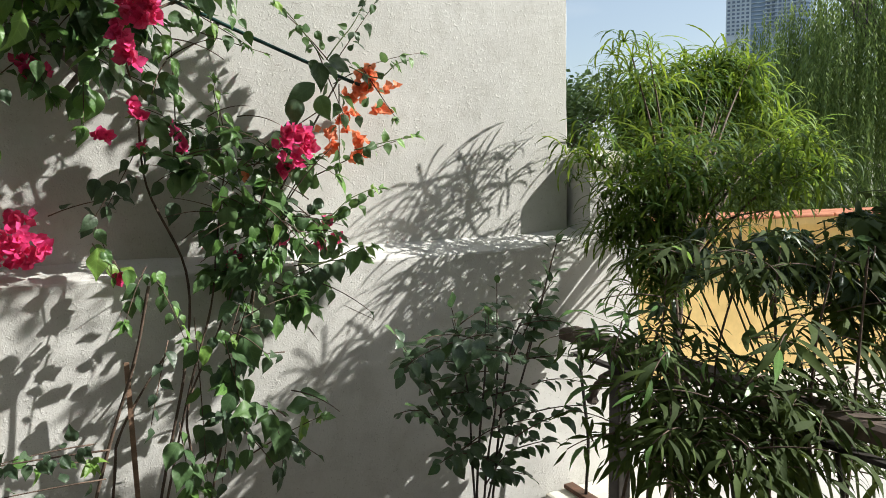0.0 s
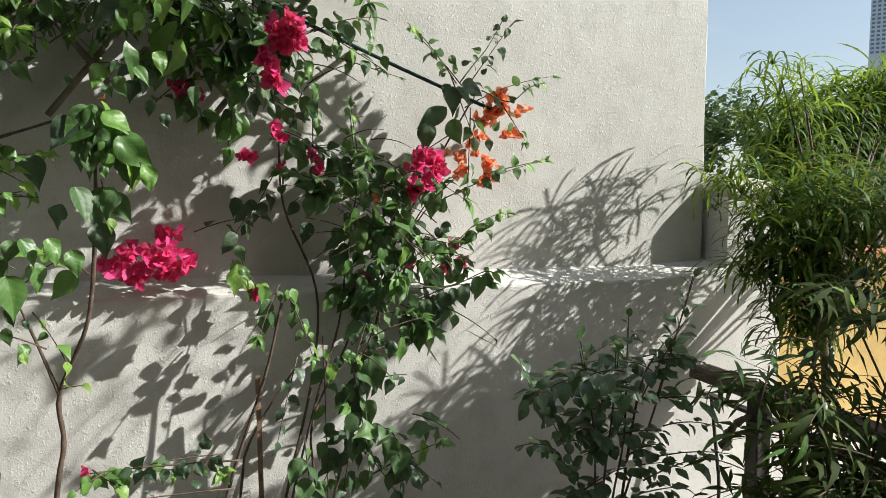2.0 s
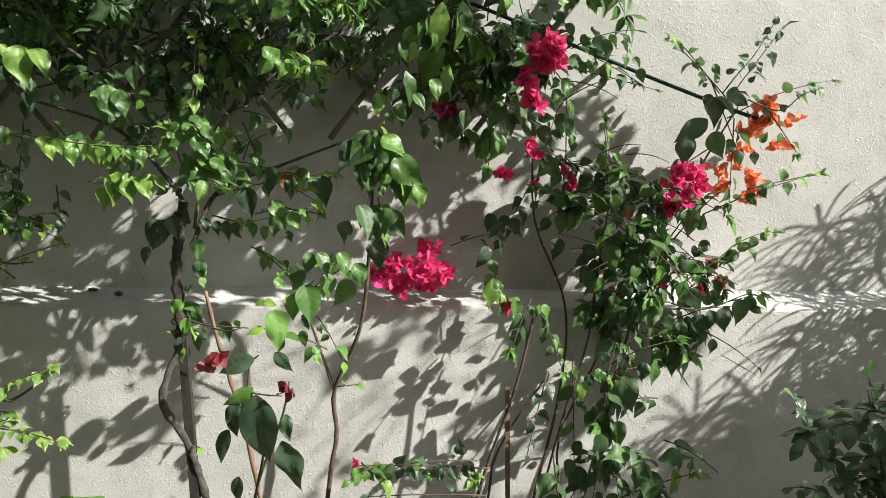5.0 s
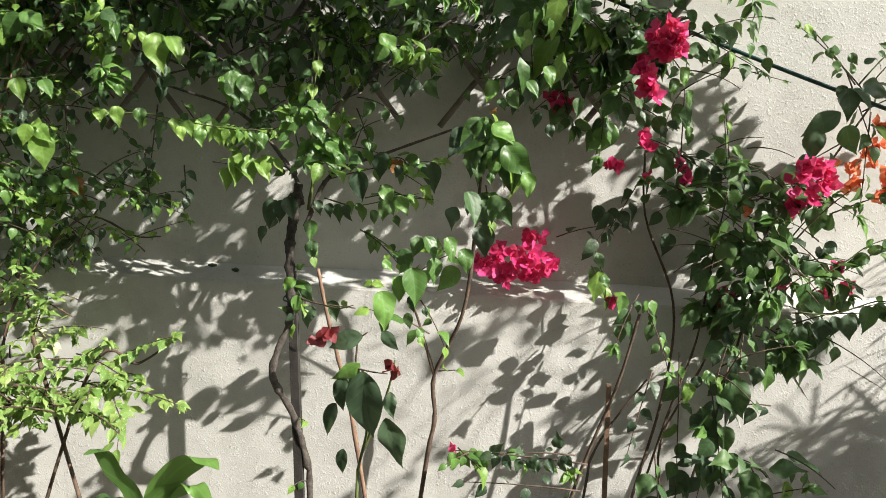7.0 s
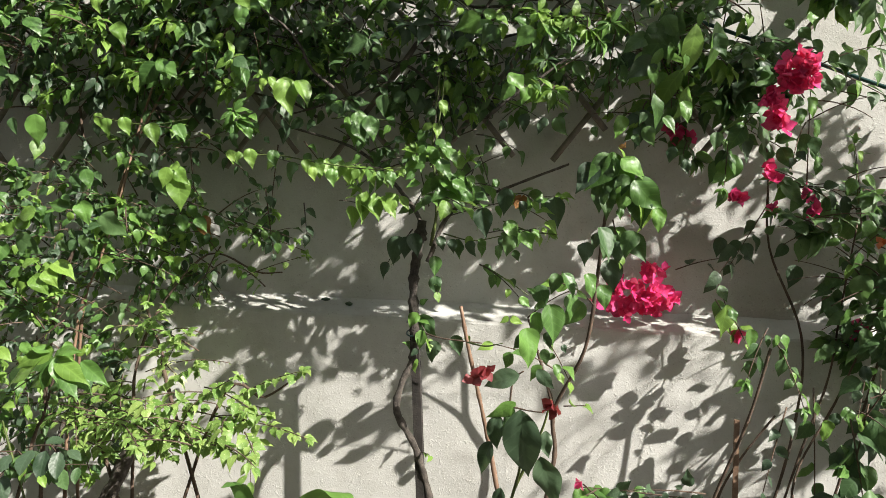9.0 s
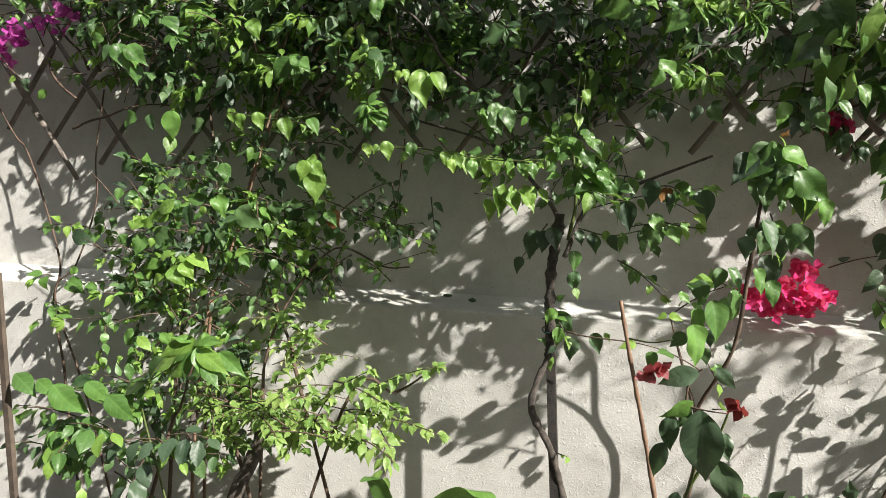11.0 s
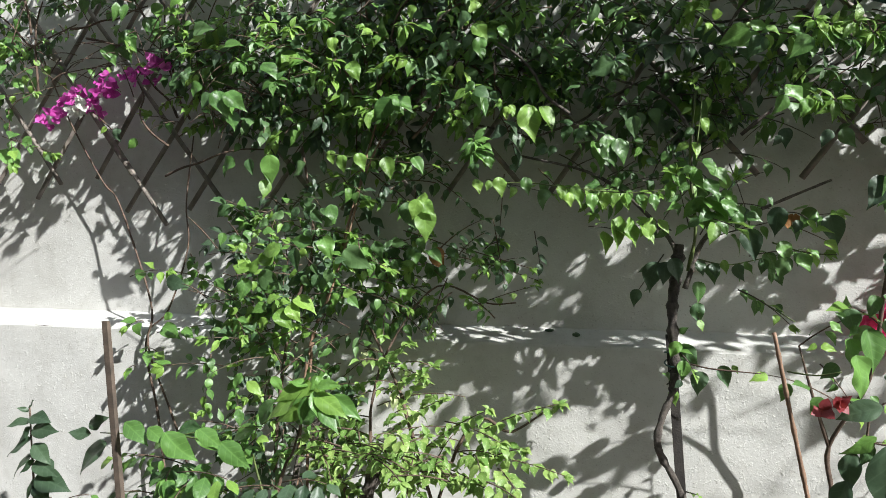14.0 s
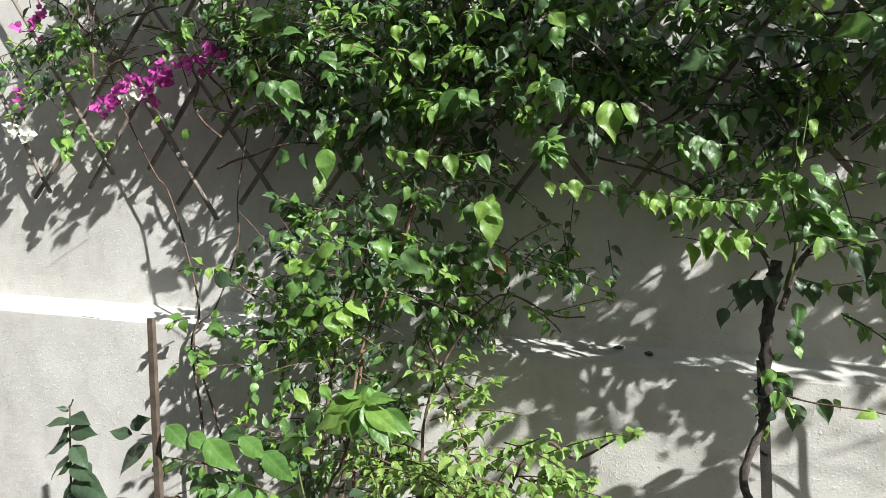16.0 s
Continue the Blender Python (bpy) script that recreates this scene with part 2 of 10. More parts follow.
def spline(points, steps):
    """Catmull-Rom through the points."""
    p = [Vector(q) for q in points]
    p = [2 * p[0] - p[1]] + p + [2 * p[-1] - p[-2]]
    out = []
    for i in range(1, len(p) - 2):
        for k in range(steps):
            u = k / steps
            out.append(0.5 * (2 * p[i] + (p[i + 1] - p[i - 1]) * u + (2 * p[i - 1] - 5 * p[i] + 4 * p[i + 1] - p[i + 2]) * u * u
                              + (3 * p[i] - p[i - 1] - 3 * p[i + 1] + p[i + 2]) * u ** 3))
    return out + [p[-2]]


def tube(bm, pts, r0, r1, sides=6, wobble=0.0, knots=0.0, rng=random):
    """A tapered tube along points, with knots every few rings."""
    rings = []
    n = len(pts)
    side = None
    for i, p in enumerate(pts):
        d = (pts[min(i + 1, n - 1)] - pts[max(i - 1, 0)]).normalized()
        side = d.orthogonal() if side is None else (side - d * side.dot(d))
        side = side.normalized()
        up = d.cross(side)
        r = r0 + (r1 - r0) * i / max(1, n - 1)
        r *= 1 + wobble * (rng.random() - 0.5) + (knots if i % 5 == 2 else 0)
        rings.append([bm.verts.new(p + (side * math.cos(a) + up * math.sin(a)) * r) for a in [2 * math.pi * k / sides for k in range(sides)]])
    for a, b in zip(rings, rings[1:]):
        for k in range(sides):
            bm.faces.new((a[k], a[(k + 1) % sides], b[(k + 1) % sides], b[k]))
    bm.faces.new(rings[0][::-1])
    bm.faces.new(rings[-1])
    return bm


def blade(widths, fold=0.25, curl=0.3, wave=0.0, cols=2, seed=0, twist=0.0):
    """A leaf blade one unit long along +y, its top facing +z: (station, half width) pairs, folded along the midrib, curling down to the tip.
    Gives its points, faces and flat layout."""
    r = random.Random(seed)
    verts, faces, rows, flat = [], [], [], []
    skew = r.uniform(-0.06, 0.06)
    hook = r.uniform(0.0, 0.5)
    for s, w in widths:
        row = []
        lateral = [0.0] if w < 1e-4 else [c / cols for c in range(-cols, cols + 1)]
        for c in lateral:
            x = c * w + skew * math.sin(3.1 * s)
            z = abs(c * w) * fold - c * c * w * 0.18 - curl * s * s * 0.5 - hook * max(0, s - 0.7) ** 2
            z += wave * math.sin(8 * s + 2.3 * c + seed) * abs(c) * w + r.uniform(-1, 1) * 0.006
            a = twist * s
            row.append(len(verts))
            verts.append((x * math.cos(a) - z * math.sin(a), s * (1 - 0.2 * curl * s), z * math.cos(a) + x * math.sin(a)))
            flat.append((c * w, s))
        rows.append(row)
    for a, b in zip(rows, rows[1:]):
        if len(a) == len(b):
            faces += [(a[i], a[i + 1], b[i + 1], b[i]) for i in range(len(a) - 1)]
        elif len(a) == 1:
            faces += [(a[0], b[i + 1], b[i]) for i in range(len(b) - 1)]
        else:
            faces += [(a[i], a[i + 1], b[0]) for i in range(len(a) - 1)]
    return verts, faces, flat


OVATE = [(0, 0), (0.03, 0.13), (0.13, 0.25), (0.29, 0.305), (0.48, 0.265), (0.66, 0.165), (0.82, 0.07), (0.92, 0.025), (1, 0)]
SLIM = [(0, 0), (0.06, 0.1), (0.2, 0.185), (0.38, 0.21), (0.56, 0.165), (0.74, 0.085), (0.88, 0.03), (1, 0)]
LANCE = [(0, 0), (0.08, 0.08), (0.3, 0.19), (0.55, 0.18), (0.8, 0.08), (1, 0)]
NARROW = [(0, 0), (0.1, 0.04), (0.35, 0.082), (0.6, 0.065), (0.85, 0.025), (1, 0)]
POINTED = [(0, 0), (0.06, 0.09), (0.2, 0.2), (0.4, 0.245), (0.6, 0.19), (0.78, 0.1), (0.9, 0.035), (1, 0)]
ELLIPSE = [(0, 0), (0.08, 0.12), (0.25, 0.24), (0.5, 0.28), (0.72, 0.21), (0.9, 0.09), (1, 0)]
BLADES = {}


def finer(outline, steps=3):
    """The same outline with more stations, for large leaves seen close by."""
    p = [(-outline[1][0], -outline[1][1])] + list(outline) + [(2 - outline[-2][0], -outline[-2][1])]
    out = []
    for i in range(1, len(p) - 2):
        for k in range(steps):
            u = k / steps
            q = [0.5 * (2 * p[i][c] + (p[i + 1][c] - p[i - 1][c]) * u + (2 * p[i - 1][c] - 5 * p[i][c] + 4 * p[i + 1][c] - p[i + 2][c]) * u * u
                        + (3 * p[i][c] - p[i - 1][c] - 3 * p[i + 1][c] + p[i + 2][c]) * u ** 3) for c in (0, 1)]
            out.append((q[0], max(0.0, q[1])))
    return out + [outline[-1]]


for kind, outline, count, fold in (("ovate", OVATE, 12, 0.38), ("slim", SLIM, 12, 0.6), ("lance", LANCE, 6, 0.4), ("narrow", NARROW, 6, 0.3), ("ellipse", ELLIPSE, 8, 0.5)):
    for i in range(count):
        q = random.Random(i * 7 + len(kind))
        BLADES.setdefault(kind, []).append(blade(outline, fold * q.uniform(0.1, 1.6), q.uniform(0.15, 1.0), q.uniform(0.05, 0.3), 2 if kind != "narrow" else 1, i, q.uniform(-0.5, 0.5)))


for kind, outline in (("ovate_large", OVATE), ("slim_large", SLIM), ("ellipse_large", ELLIPSE), ("pointed", POINTED)):
    for i in range(5):
        q = random.Random(i * 11 + len(kind))
        BLADES.setdefault(kind, []).append(blade(finer(outline), q.uniform(0.15, 0.6), q.uniform(0.1, 0.5), q.uniform(0.1, 0.35), 3, i + 60, q.uniform(-0.4, 0.4)))


def bloom_shape(seed, n=3):
    """Three papery bracts round a point, opening upward."""
    r = random.Random(seed)
    verts, faces, flat = [], [], []
    for k in range(n):
        v, f, uv = blade([(0, 0), (0.12, 0.22), (0.4, 0.42), (0.7, 0.3), (1, 0)], 0.35, r.uniform(-0.5, 0.3), 0.35, 1, seed * 5 + k)
        m = Matrix.Rotation(2 * math.pi * k / n + r.uniform(-0.3, 0.3), 4, "Z") @ Matrix.Rotation(r.uniform(0.35, 0.95), 4, "X")
        o = len(verts)
        verts += [tuple(m @ Vector(p)) for p in v]
        faces += [tuple(i + o for i in q) for q in f]
        flat += uv
    return verts, faces, flat


BLADES["bloom"] = [bloom_shape(i) for i in range(6)]
BLADES["star"] = [bloom_shape(40 + i, 5) for i in range(2)]
SHARED = {}


def leaf_mesh(name, verts, faces, flat, material):
    me = bpy.data.meshes.new(name)
    me.from_pydata(verts, [], faces)
    me.materials.append(material)
    me.polygons.foreach_set("use_smooth", [True] * len(me.polygons))
    layer = me.uv_layers.new(name="UVMap")
    index = np.zeros(len(me.loops), dtype=np.int32)
    me.loops.foreach_get("vertex_index", index)
    layer.data.foreach_set("uv", np.asarray(flat, dtype=np.float32)[index].ravel())
    return me


def shared_mesh(kind, i, material):
    key = (kind, i, material.name)
    if key not in SHARED:
        SHARED[key] = leaf_mesh(kind + "_blade", *BLADES[kind][i], material)
    return SHARED[key]


def aim(p, along, normal, size):
    y = along.normalized()
    z = normal - y * normal.dot(y)
    z = z.normalized() if z.length > 1e-4 else y.orthogonal().normalized()
    x = y.cross(z)
    m = Matrix((x, y, z)).transposed().to_4x4()
    return Matrix.Translation(p) @ m @ Matrix.Diagonal((size, size, size, 1))


SUNNY = []
SUNWARD, FRONT = (0.45, -0.8, 0.4), (-0.1, -1, 0.2)


def open_to_sun(plants, patches, sprays=True):
    """Thins the loose foliage where it stands between the sun and the sprays and patches of wall that the sun reaches."""
    spots = (SUNNY if sprays else []) + [(Vector(p), r) for p, r in patches]
    centre = np.array([tuple(p) for p, _ in spots])
    radius = np.array([r for _, r in spots]) * 1.05
    sun = np.array(SUN_FROM)
    for plant in plants:
        kept = []
        for leaf in plant.leaves:
            if leaf[4]:
                d = np.array(leaf[3].translation) - centre
                s = d @ sun
                off = np.linalg.norm(d - s[:, None] * sun, axis=1)
                if ((s > 0.03) & (off < radius)).any():
                    continue
            kept.append(leaf)
        plant.leaves = kept


class Plant:
    """One growing thing: stems and twigs as tubes, single leaves and blooms as parts, the rest of its foliage in one mesh."""
    LIMIT = 300

    def __init__(self, name, base, label, category, bark=BARK, leaf=LEAF, young=LEAF_YOUNG_LIT, kind="ovate", seed=1, group=""):
        self.root = thing(name, base, label, category, group)
        self.bark, self.leaf, self.young, self.kind = bark, leaf, young, kind
        self.rng = random.Random(seed)
        self.twigs = bmesh.new()
        self.leaves, self.blooms = [], []
        self.level = False
        self.auto = False
        self.droop = 0.6

    def stem(self, points, r0, r1, bark=None, wobble=0.25, name="stem", label="", knots=0.15):
        bm = tube(bmesh.new(), spline(points, 6), r0, r1, 8, wobble, knots, self.rng)
        part(name, bm, bark or self.bark, self.root, label, True)

    def one(self, p, size, down=(0, 0, -1), face=(0.5, -0.8, 0.4), kind=None, material=None):
        kind = kind or self.kind
        kind = kind + "_large" if kind + "_large" in BLADES else kind
        i = self.rng.randrange(len(BLADES[kind]))
        q = self.rng
        face = Vector(face) + Vector((q.uniform(-0.3, 0.3), q.uniform(-0.2, 0.2), q.uniform(-0.3, 0.3)))
        self.leaves.append((kind, i, material or self.leaf, aim(Vector(p), Vector(down), face, size), False))
        if material in (LEAF, LEAF_YOUNG_LIT):
            SUNNY.append((Vector(p) + Vector(down) * size * 0.5, size * 0.45))

    def twig(self, a, b, n, size, sag=0.02, young=0.25, kind=None, r=0.0022, droop=None, material=None):
        """A twig from a to b, bowed up by sag, with n leaves in turn along it; the last share of them young."""
        q = self.rng
        droop = self.droop if droop is None else droop
        a, b = Vector(a), Vector(b)
        mid = (a + b) / 2 + Vector((q.uniform(-0.3, 0.3) * sag, q.uniform(-0.6, 0.2) * sag, sag))
        pts = [a * (1 - u) ** 2 + mid * 2 * u * (1 - u) + b * u * u for u in [k / 6 for k in range(7)]]
        tube(self.twigs, pts, r, r * 0.5, 4)
        line = b - a
        for k in range(n):
            u = (k + 0.6) / n
            p = a * (1 - u) ** 2 + mid * 2 * u * (1 - u) + b * u * u
            t = (2 * (1 - u) * (mid - a) + 2 * u * (b - mid)).normalized()
            across = Vector((q.uniform(-0.4, 0.4), -0.35, 1)) if self.level else Vector((q.uniform(-0.4, 0.4), -1, q.uniform(-0.2, 0.5)))
            side = t.cross(across).normalized() * (1 if k % 2 else -1)
            way = side * q.uniform(0.4, 1) + t * q.uniform(0.1, 0.8) + Vector((0, q.uniform(-0.7, 0.15), -droop * q.uniform(0.4, 1.5)))
            if k == n - 1:
                way = t + Vector((0, -0.2, -0.3 * droop))
            face = SUN_FROM * q.uniform(0.4, 1.7) + Vector((q.uniform(-0.8, 0.6), q.uniform(-0.9, 0.3), q.uniform(0.0, 1.5)))
            if self.level:
                face = Vector((q.uniform(-0.4, 0.4), q.uniform(-0.6, 0.2), 1))
            s = size * q.uniform(0.6, 1.12) * (1 - 0.45 * max(0, u - 0.6))
            if material:
                mat = material
            else:
                mat = self.young if u > 1 - young or q.random() < young * 0.35 else self.leaf
            kk = kind or self.kind
            kk = kk + "_large" if s > 0.075 and kk + "_large" in BLADES else kk
            petiole = way.normalized() * s * 0.18
            self.leaves.append((kk, q.randrange(len(BLADES[kk])), mat, aim(p + petiole, way, face, s), self.auto))
        if young > 0 and n > 4 and self.kind in ("ovate", "slim"):
            for k in range(q.randint(4, 7)):
                way = (b - mid).normalized() * 0.6 + Vector((q.uniform(-1, 1), q.uniform(-1, 0.3), q.uniform(-0.7, 0.6)))
                face = SUN_FROM + Vector((q.uniform(-0.6, 0.6), q.uniform(-0.8, 0.1), q.uniform(0, 0.8)))
                shoot = "lance" if k % 2 else "slim"
                self.leaves.append((shoot, q.randrange(len(BLADES[shoot])), material or self.young, aim(b, way, face, size * q.uniform(0.4, 0.8)), self.auto))

    def fill(self, x0, x1, y0, y1, z0, z1, twigs, n, size, young=0.15, reach=0.16, kind=None):
        q = self.rng
        self.auto = True
        for _ in range(twigs):
            a = Vector((q.uniform(x0, x1), q.uniform(y0, y1), q.uniform(z0, z1)))
            d = Vector((q.uniform(-1, 1), q.uniform(-0.6, 0.2), q.uniform(-0.7, 0.6) * (0.4 if self.level else 1))).normalized() * reach * q.uniform(0.5, 1.2)
            b = a + d
            b.y = min(b.y, 2.05)
            # darker tones on part of the twigs paint shade into the foliage
            tone = q.random()
            shape = kind or ("slim" if q.random() < 0.6 and self.kind == "ovate" else None)
            self.twig(a, b, max(3, round(n * q.uniform(0.7, 1.3))), size * q.uniform(0.65, 1.45), 0.02, young if tone < 0.5 else 0.0, shape,
                      material=LEAF_DARK if tone > 0.8 and self.leaf in (LEAF, LEAF_SHADE) else LEAF_SHADE if tone > 0.45 and self.leaf is LEAF else None)
        self.auto = False

    def spray(self, p, n, size, material=None):
        """A shoot's tip: a tuft of slim young leaves that arch out and droop."""
        q = self.rng
        p = Vector(p)
        tube(self.twigs, [p + Vector((q.uniform(-0.02, 0.02), 0.05, q.uniform(-0.03, 0.05))), p + Vector((0, 0.02, 0.01)), p], 0.002, 0.0015, 4)
        for k in range(n):
            a = 2 * math.pi * (k + q.uniform(-0.3, 0.3)) / n
            way = Vector((math.cos(a), -0.35 + 0.3 * math.sin(a), 0.75 * math.sin(a) - 0.45))
            face = SUN_FROM + Vector((q.uniform(-0.5, 0.5), q.uniform(-0.6, 0.1), q.uniform(-0.1, 0.6)))
            kind = "lance" if q.random() < 0.35 else "slim"
            s = size * q.uniform(0.55, 1.15)
            self.leaves.append((kind, q.randrange(len(BLADES[kind])), material or self.young, aim(p + way * 0.004, way, face, s), False))
        SUNNY.append((p, size * 1.1))

    def ribbon(self, points, width, material, side=(1, 0, 0), name="leaf"):
        """A long strap leaf along points, folded along its midrib and narrowing to both ends."""
        pts = spline(points, 6)
        vs, fs, uv = [], [], []
        for i, p in enumerate(pts):
            u = i / (len(pts) - 1)
            d = (pts[min(i + 1, len(pts) - 1)] - pts[max(i - 1, 0)]).normalized()
            s = Vector(side)
            s = (s - d * s.dot(d)).normalized()
            n = s.cross(d)
            w = width * (0.35 + 0.65 * math.sin(math.pi * min(1, 0.15 + 0.75 * u))) * min(1, (1 - u) * 4) ** 0.7
            o = len(vs)
            for c in (-1, -0.5, 0, 0.5, 1):
                vs.append(tuple(p + s * c * w + n * (0.22 * abs(c) - 0.04 * math.sin(9 * u + c)) * w - Vector(self.root.location)))
                uv.append((c * 0.15, u))
            if i:
                fs.extend((o + k - 5, o + k - 4, o + k + 1, o + k) for k in range(4))
        ob = new(name, leaf_mesh(name, vs, fs, uv, material))
        ob.parent = self.root

    def canes(self, x0, x1, y0, y1, z0, z1, n, length=0.6, r=0.0045):
        """Long bare canes winding through the canopy."""
        q = self.rng
        for _ in range(n):
            p = Vector((q.uniform(x0, x1), q.uniform(y0, y1), q.uniform(z0, z1)))
            d = Vector((q.uniform(-1, 1), q.uniform(-0.12, 0.12), q.uniform(-0.2, 1))).normalized()
            pts = [p]
            for _ in range(5):
                d = (d + Vector((q.uniform(-0.4, 0.4), q.uniform(-0.15, 0.15), q.uniform(-0.3, 0.35)))).normalized()
                nxt = pts[-1] + d * length / 5
                nxt.y = min(max(nxt.y, y0), y1)
                pts.append(nxt)
            self.stem(pts, r, r * 0.5, None, 0.2, "cane")

    def cluster(self, c, rx, rz, n, material, size=0.03, ry=None, kind="bloom"):
        q = self.rng
        ry = ry or rx * 0.6
        for _ in range(n):
            a, r = q.uniform(0, 2 * math.pi), math.sqrt(q.random())
            h = q.uniform(-1, 1)
            p = Vector(c) + Vector((rx * r * math.cos(a), ry * h * 0.7, rz * r * math.sin(a)))
            way = Vector((q.uniform(-0.8, 0.8), -0.7, q.uniform(-0.5, 0.9))).normalized()
            m = aim(p, way.orthogonal(), way, size * q.uniform(0.75, 1.2)) @ Matrix.Rotation(q.uniform(0, 6.28), 4, "Z")
            self.blooms.append((kind, q.randrange(len(BLADES[kind])), material, m, False))

    def finish(self, leaf_name="leaf", bloom_name="bract"):
        base = Matrix.Translation(-Vector(self.root.location))
        if len(self.twigs.verts):
            part("twig_work", self.twigs, self.bark, self.root, "thin woody twigs", True, "stuff")
        for made, name in ((self.leaves, leaf_name), (self.blooms, bloom_name)):
            for kind, i, mat, m, _ in made[:self.LIMIT]:
                ob = new(name, shared_mesh(kind, i, mat))
                ob.parent = self.root
                ob.matrix_basis = base @ m
            rest = {}
            for kind, i, mat, m, _ in made[self.LIMIT:]:
                _, vs, fs, uv = rest.setdefault(mat.name, (mat, [], [], []))
                o = len(vs)
                v, f, flat = BLADES[kind][i]
                m = base @ m
                vs.extend([tuple(m @ Vector(p)) for p in v])
                fs.extend([tuple(k + o for k in g) for g in f])
                uv.extend(flat)
            for mat, vs, fs, uv in rest.values():
                ob = new("foliage", leaf_mesh("foliage", vs, fs, uv, mat))
                ob.parent = self.root
                tagged(ob, kind="stuff")
        return self.root


# ---- the setting ----
WALL_Y, PLINTH_Y, LEDGE_Z, END_X = 2.08, 1.977, 1.247, 1.605


def lip_height(x):
    """The front edge of the ledge, a little wavy and lower towards the pier."""
    return 1.2295 + 0.03 * min(1, max(0, x - 1.37) / 0.25) + 0.0025 * noise.noise(Vector((x * 5, 0, 0))) + 0.0015 * noise.noise(Vector((x * 23, 7, 0)))


def ledge_rise(x):
    """How far the ledge climbs from its lip to the foot of the upper wall."""
    return (0.038 + 0.012 * min(1, max(0, (-1.5 - x) / 1.3))) * (1 - 0.5 * min(1, max(0, x - 1.37) / 0.25))


def lumpy_wall(name, x0, x1, z0, z1, y, back, material, label, step=0.06, depth=0.005, soft=0.004, ledge=False):
    """A rendered wall whose face is slightly uneven, with small worn edges and real thickness; with a sloped ledge on top if asked."""
    bm = bmesh.new()
    nx, nz = max(2, round((x1 - x0) / step)), max(2, round((z1 - z0) / step))
    edge = 0.007
    xs = [x0] + [x0 + edge + (x1 - x0 - 2 * edge) * i / nx for i in range(nx + 1)] + [x1]
    us = [0] + [edge / (z1 - z0) + (1 - 2 * edge / (z1 - z0)) * k / nz for k in range(nz + 1)] + [1]
    grid = []
    for i, x in enumerate(xs):
        col = []
        for k, u in enumerate(us):
            z = z0 + ((lip_height(x) if ledge else z1) - z0) * u
            d = depth * noise.noise(Vector((x * 2.1, z * 2.1, y * 5))) + depth * 0.5 * noise.noise(Vector((x * 7, z * 7, y)))
            wear = 0.0
            if i == len(xs) - 1 or k == len(us) - 1:
                wear = soft * (1 + 0.9 * noise.noise(Vector((x * 31, z * 31, 2))))
            col.append(bm.verts.new((x - (0.5 * wear if i == len(xs) - 1 else 0), y + d + wear, z)))
        grid.append(col)
    for a, b in zip(grid, grid[1:]):
        for k in range(len(us) - 1):
            bm.faces.new((a[k], b[k], b[k + 1], a[k + 1]))
    rim = [e for e in bm.edges if e.is_boundary]
    made = bmesh.ops.extrude_edge_only(bm, edges=rim)["geom"]
    vs = [g for g in made if isinstance(g, bmesh.types.BMVert)]
    for v in vs:
        if ledge and v.co.z > 1.1:
            v.co.z = lip_height(v.co.x) + ledge_rise(v.co.x) * (back - y) / 0.103
        v.co.y = back
    bmesh.ops.holes_fill(bm, edges=[e for e in bm.edges if e.is_boundary], sides=0)
    bmesh.ops.recalc_face_normals(bm, faces=bm.faces)
    ob = new(name, mesh_of(name, bm, material))
    return tagged(ob, label, "wall", kind="structure")


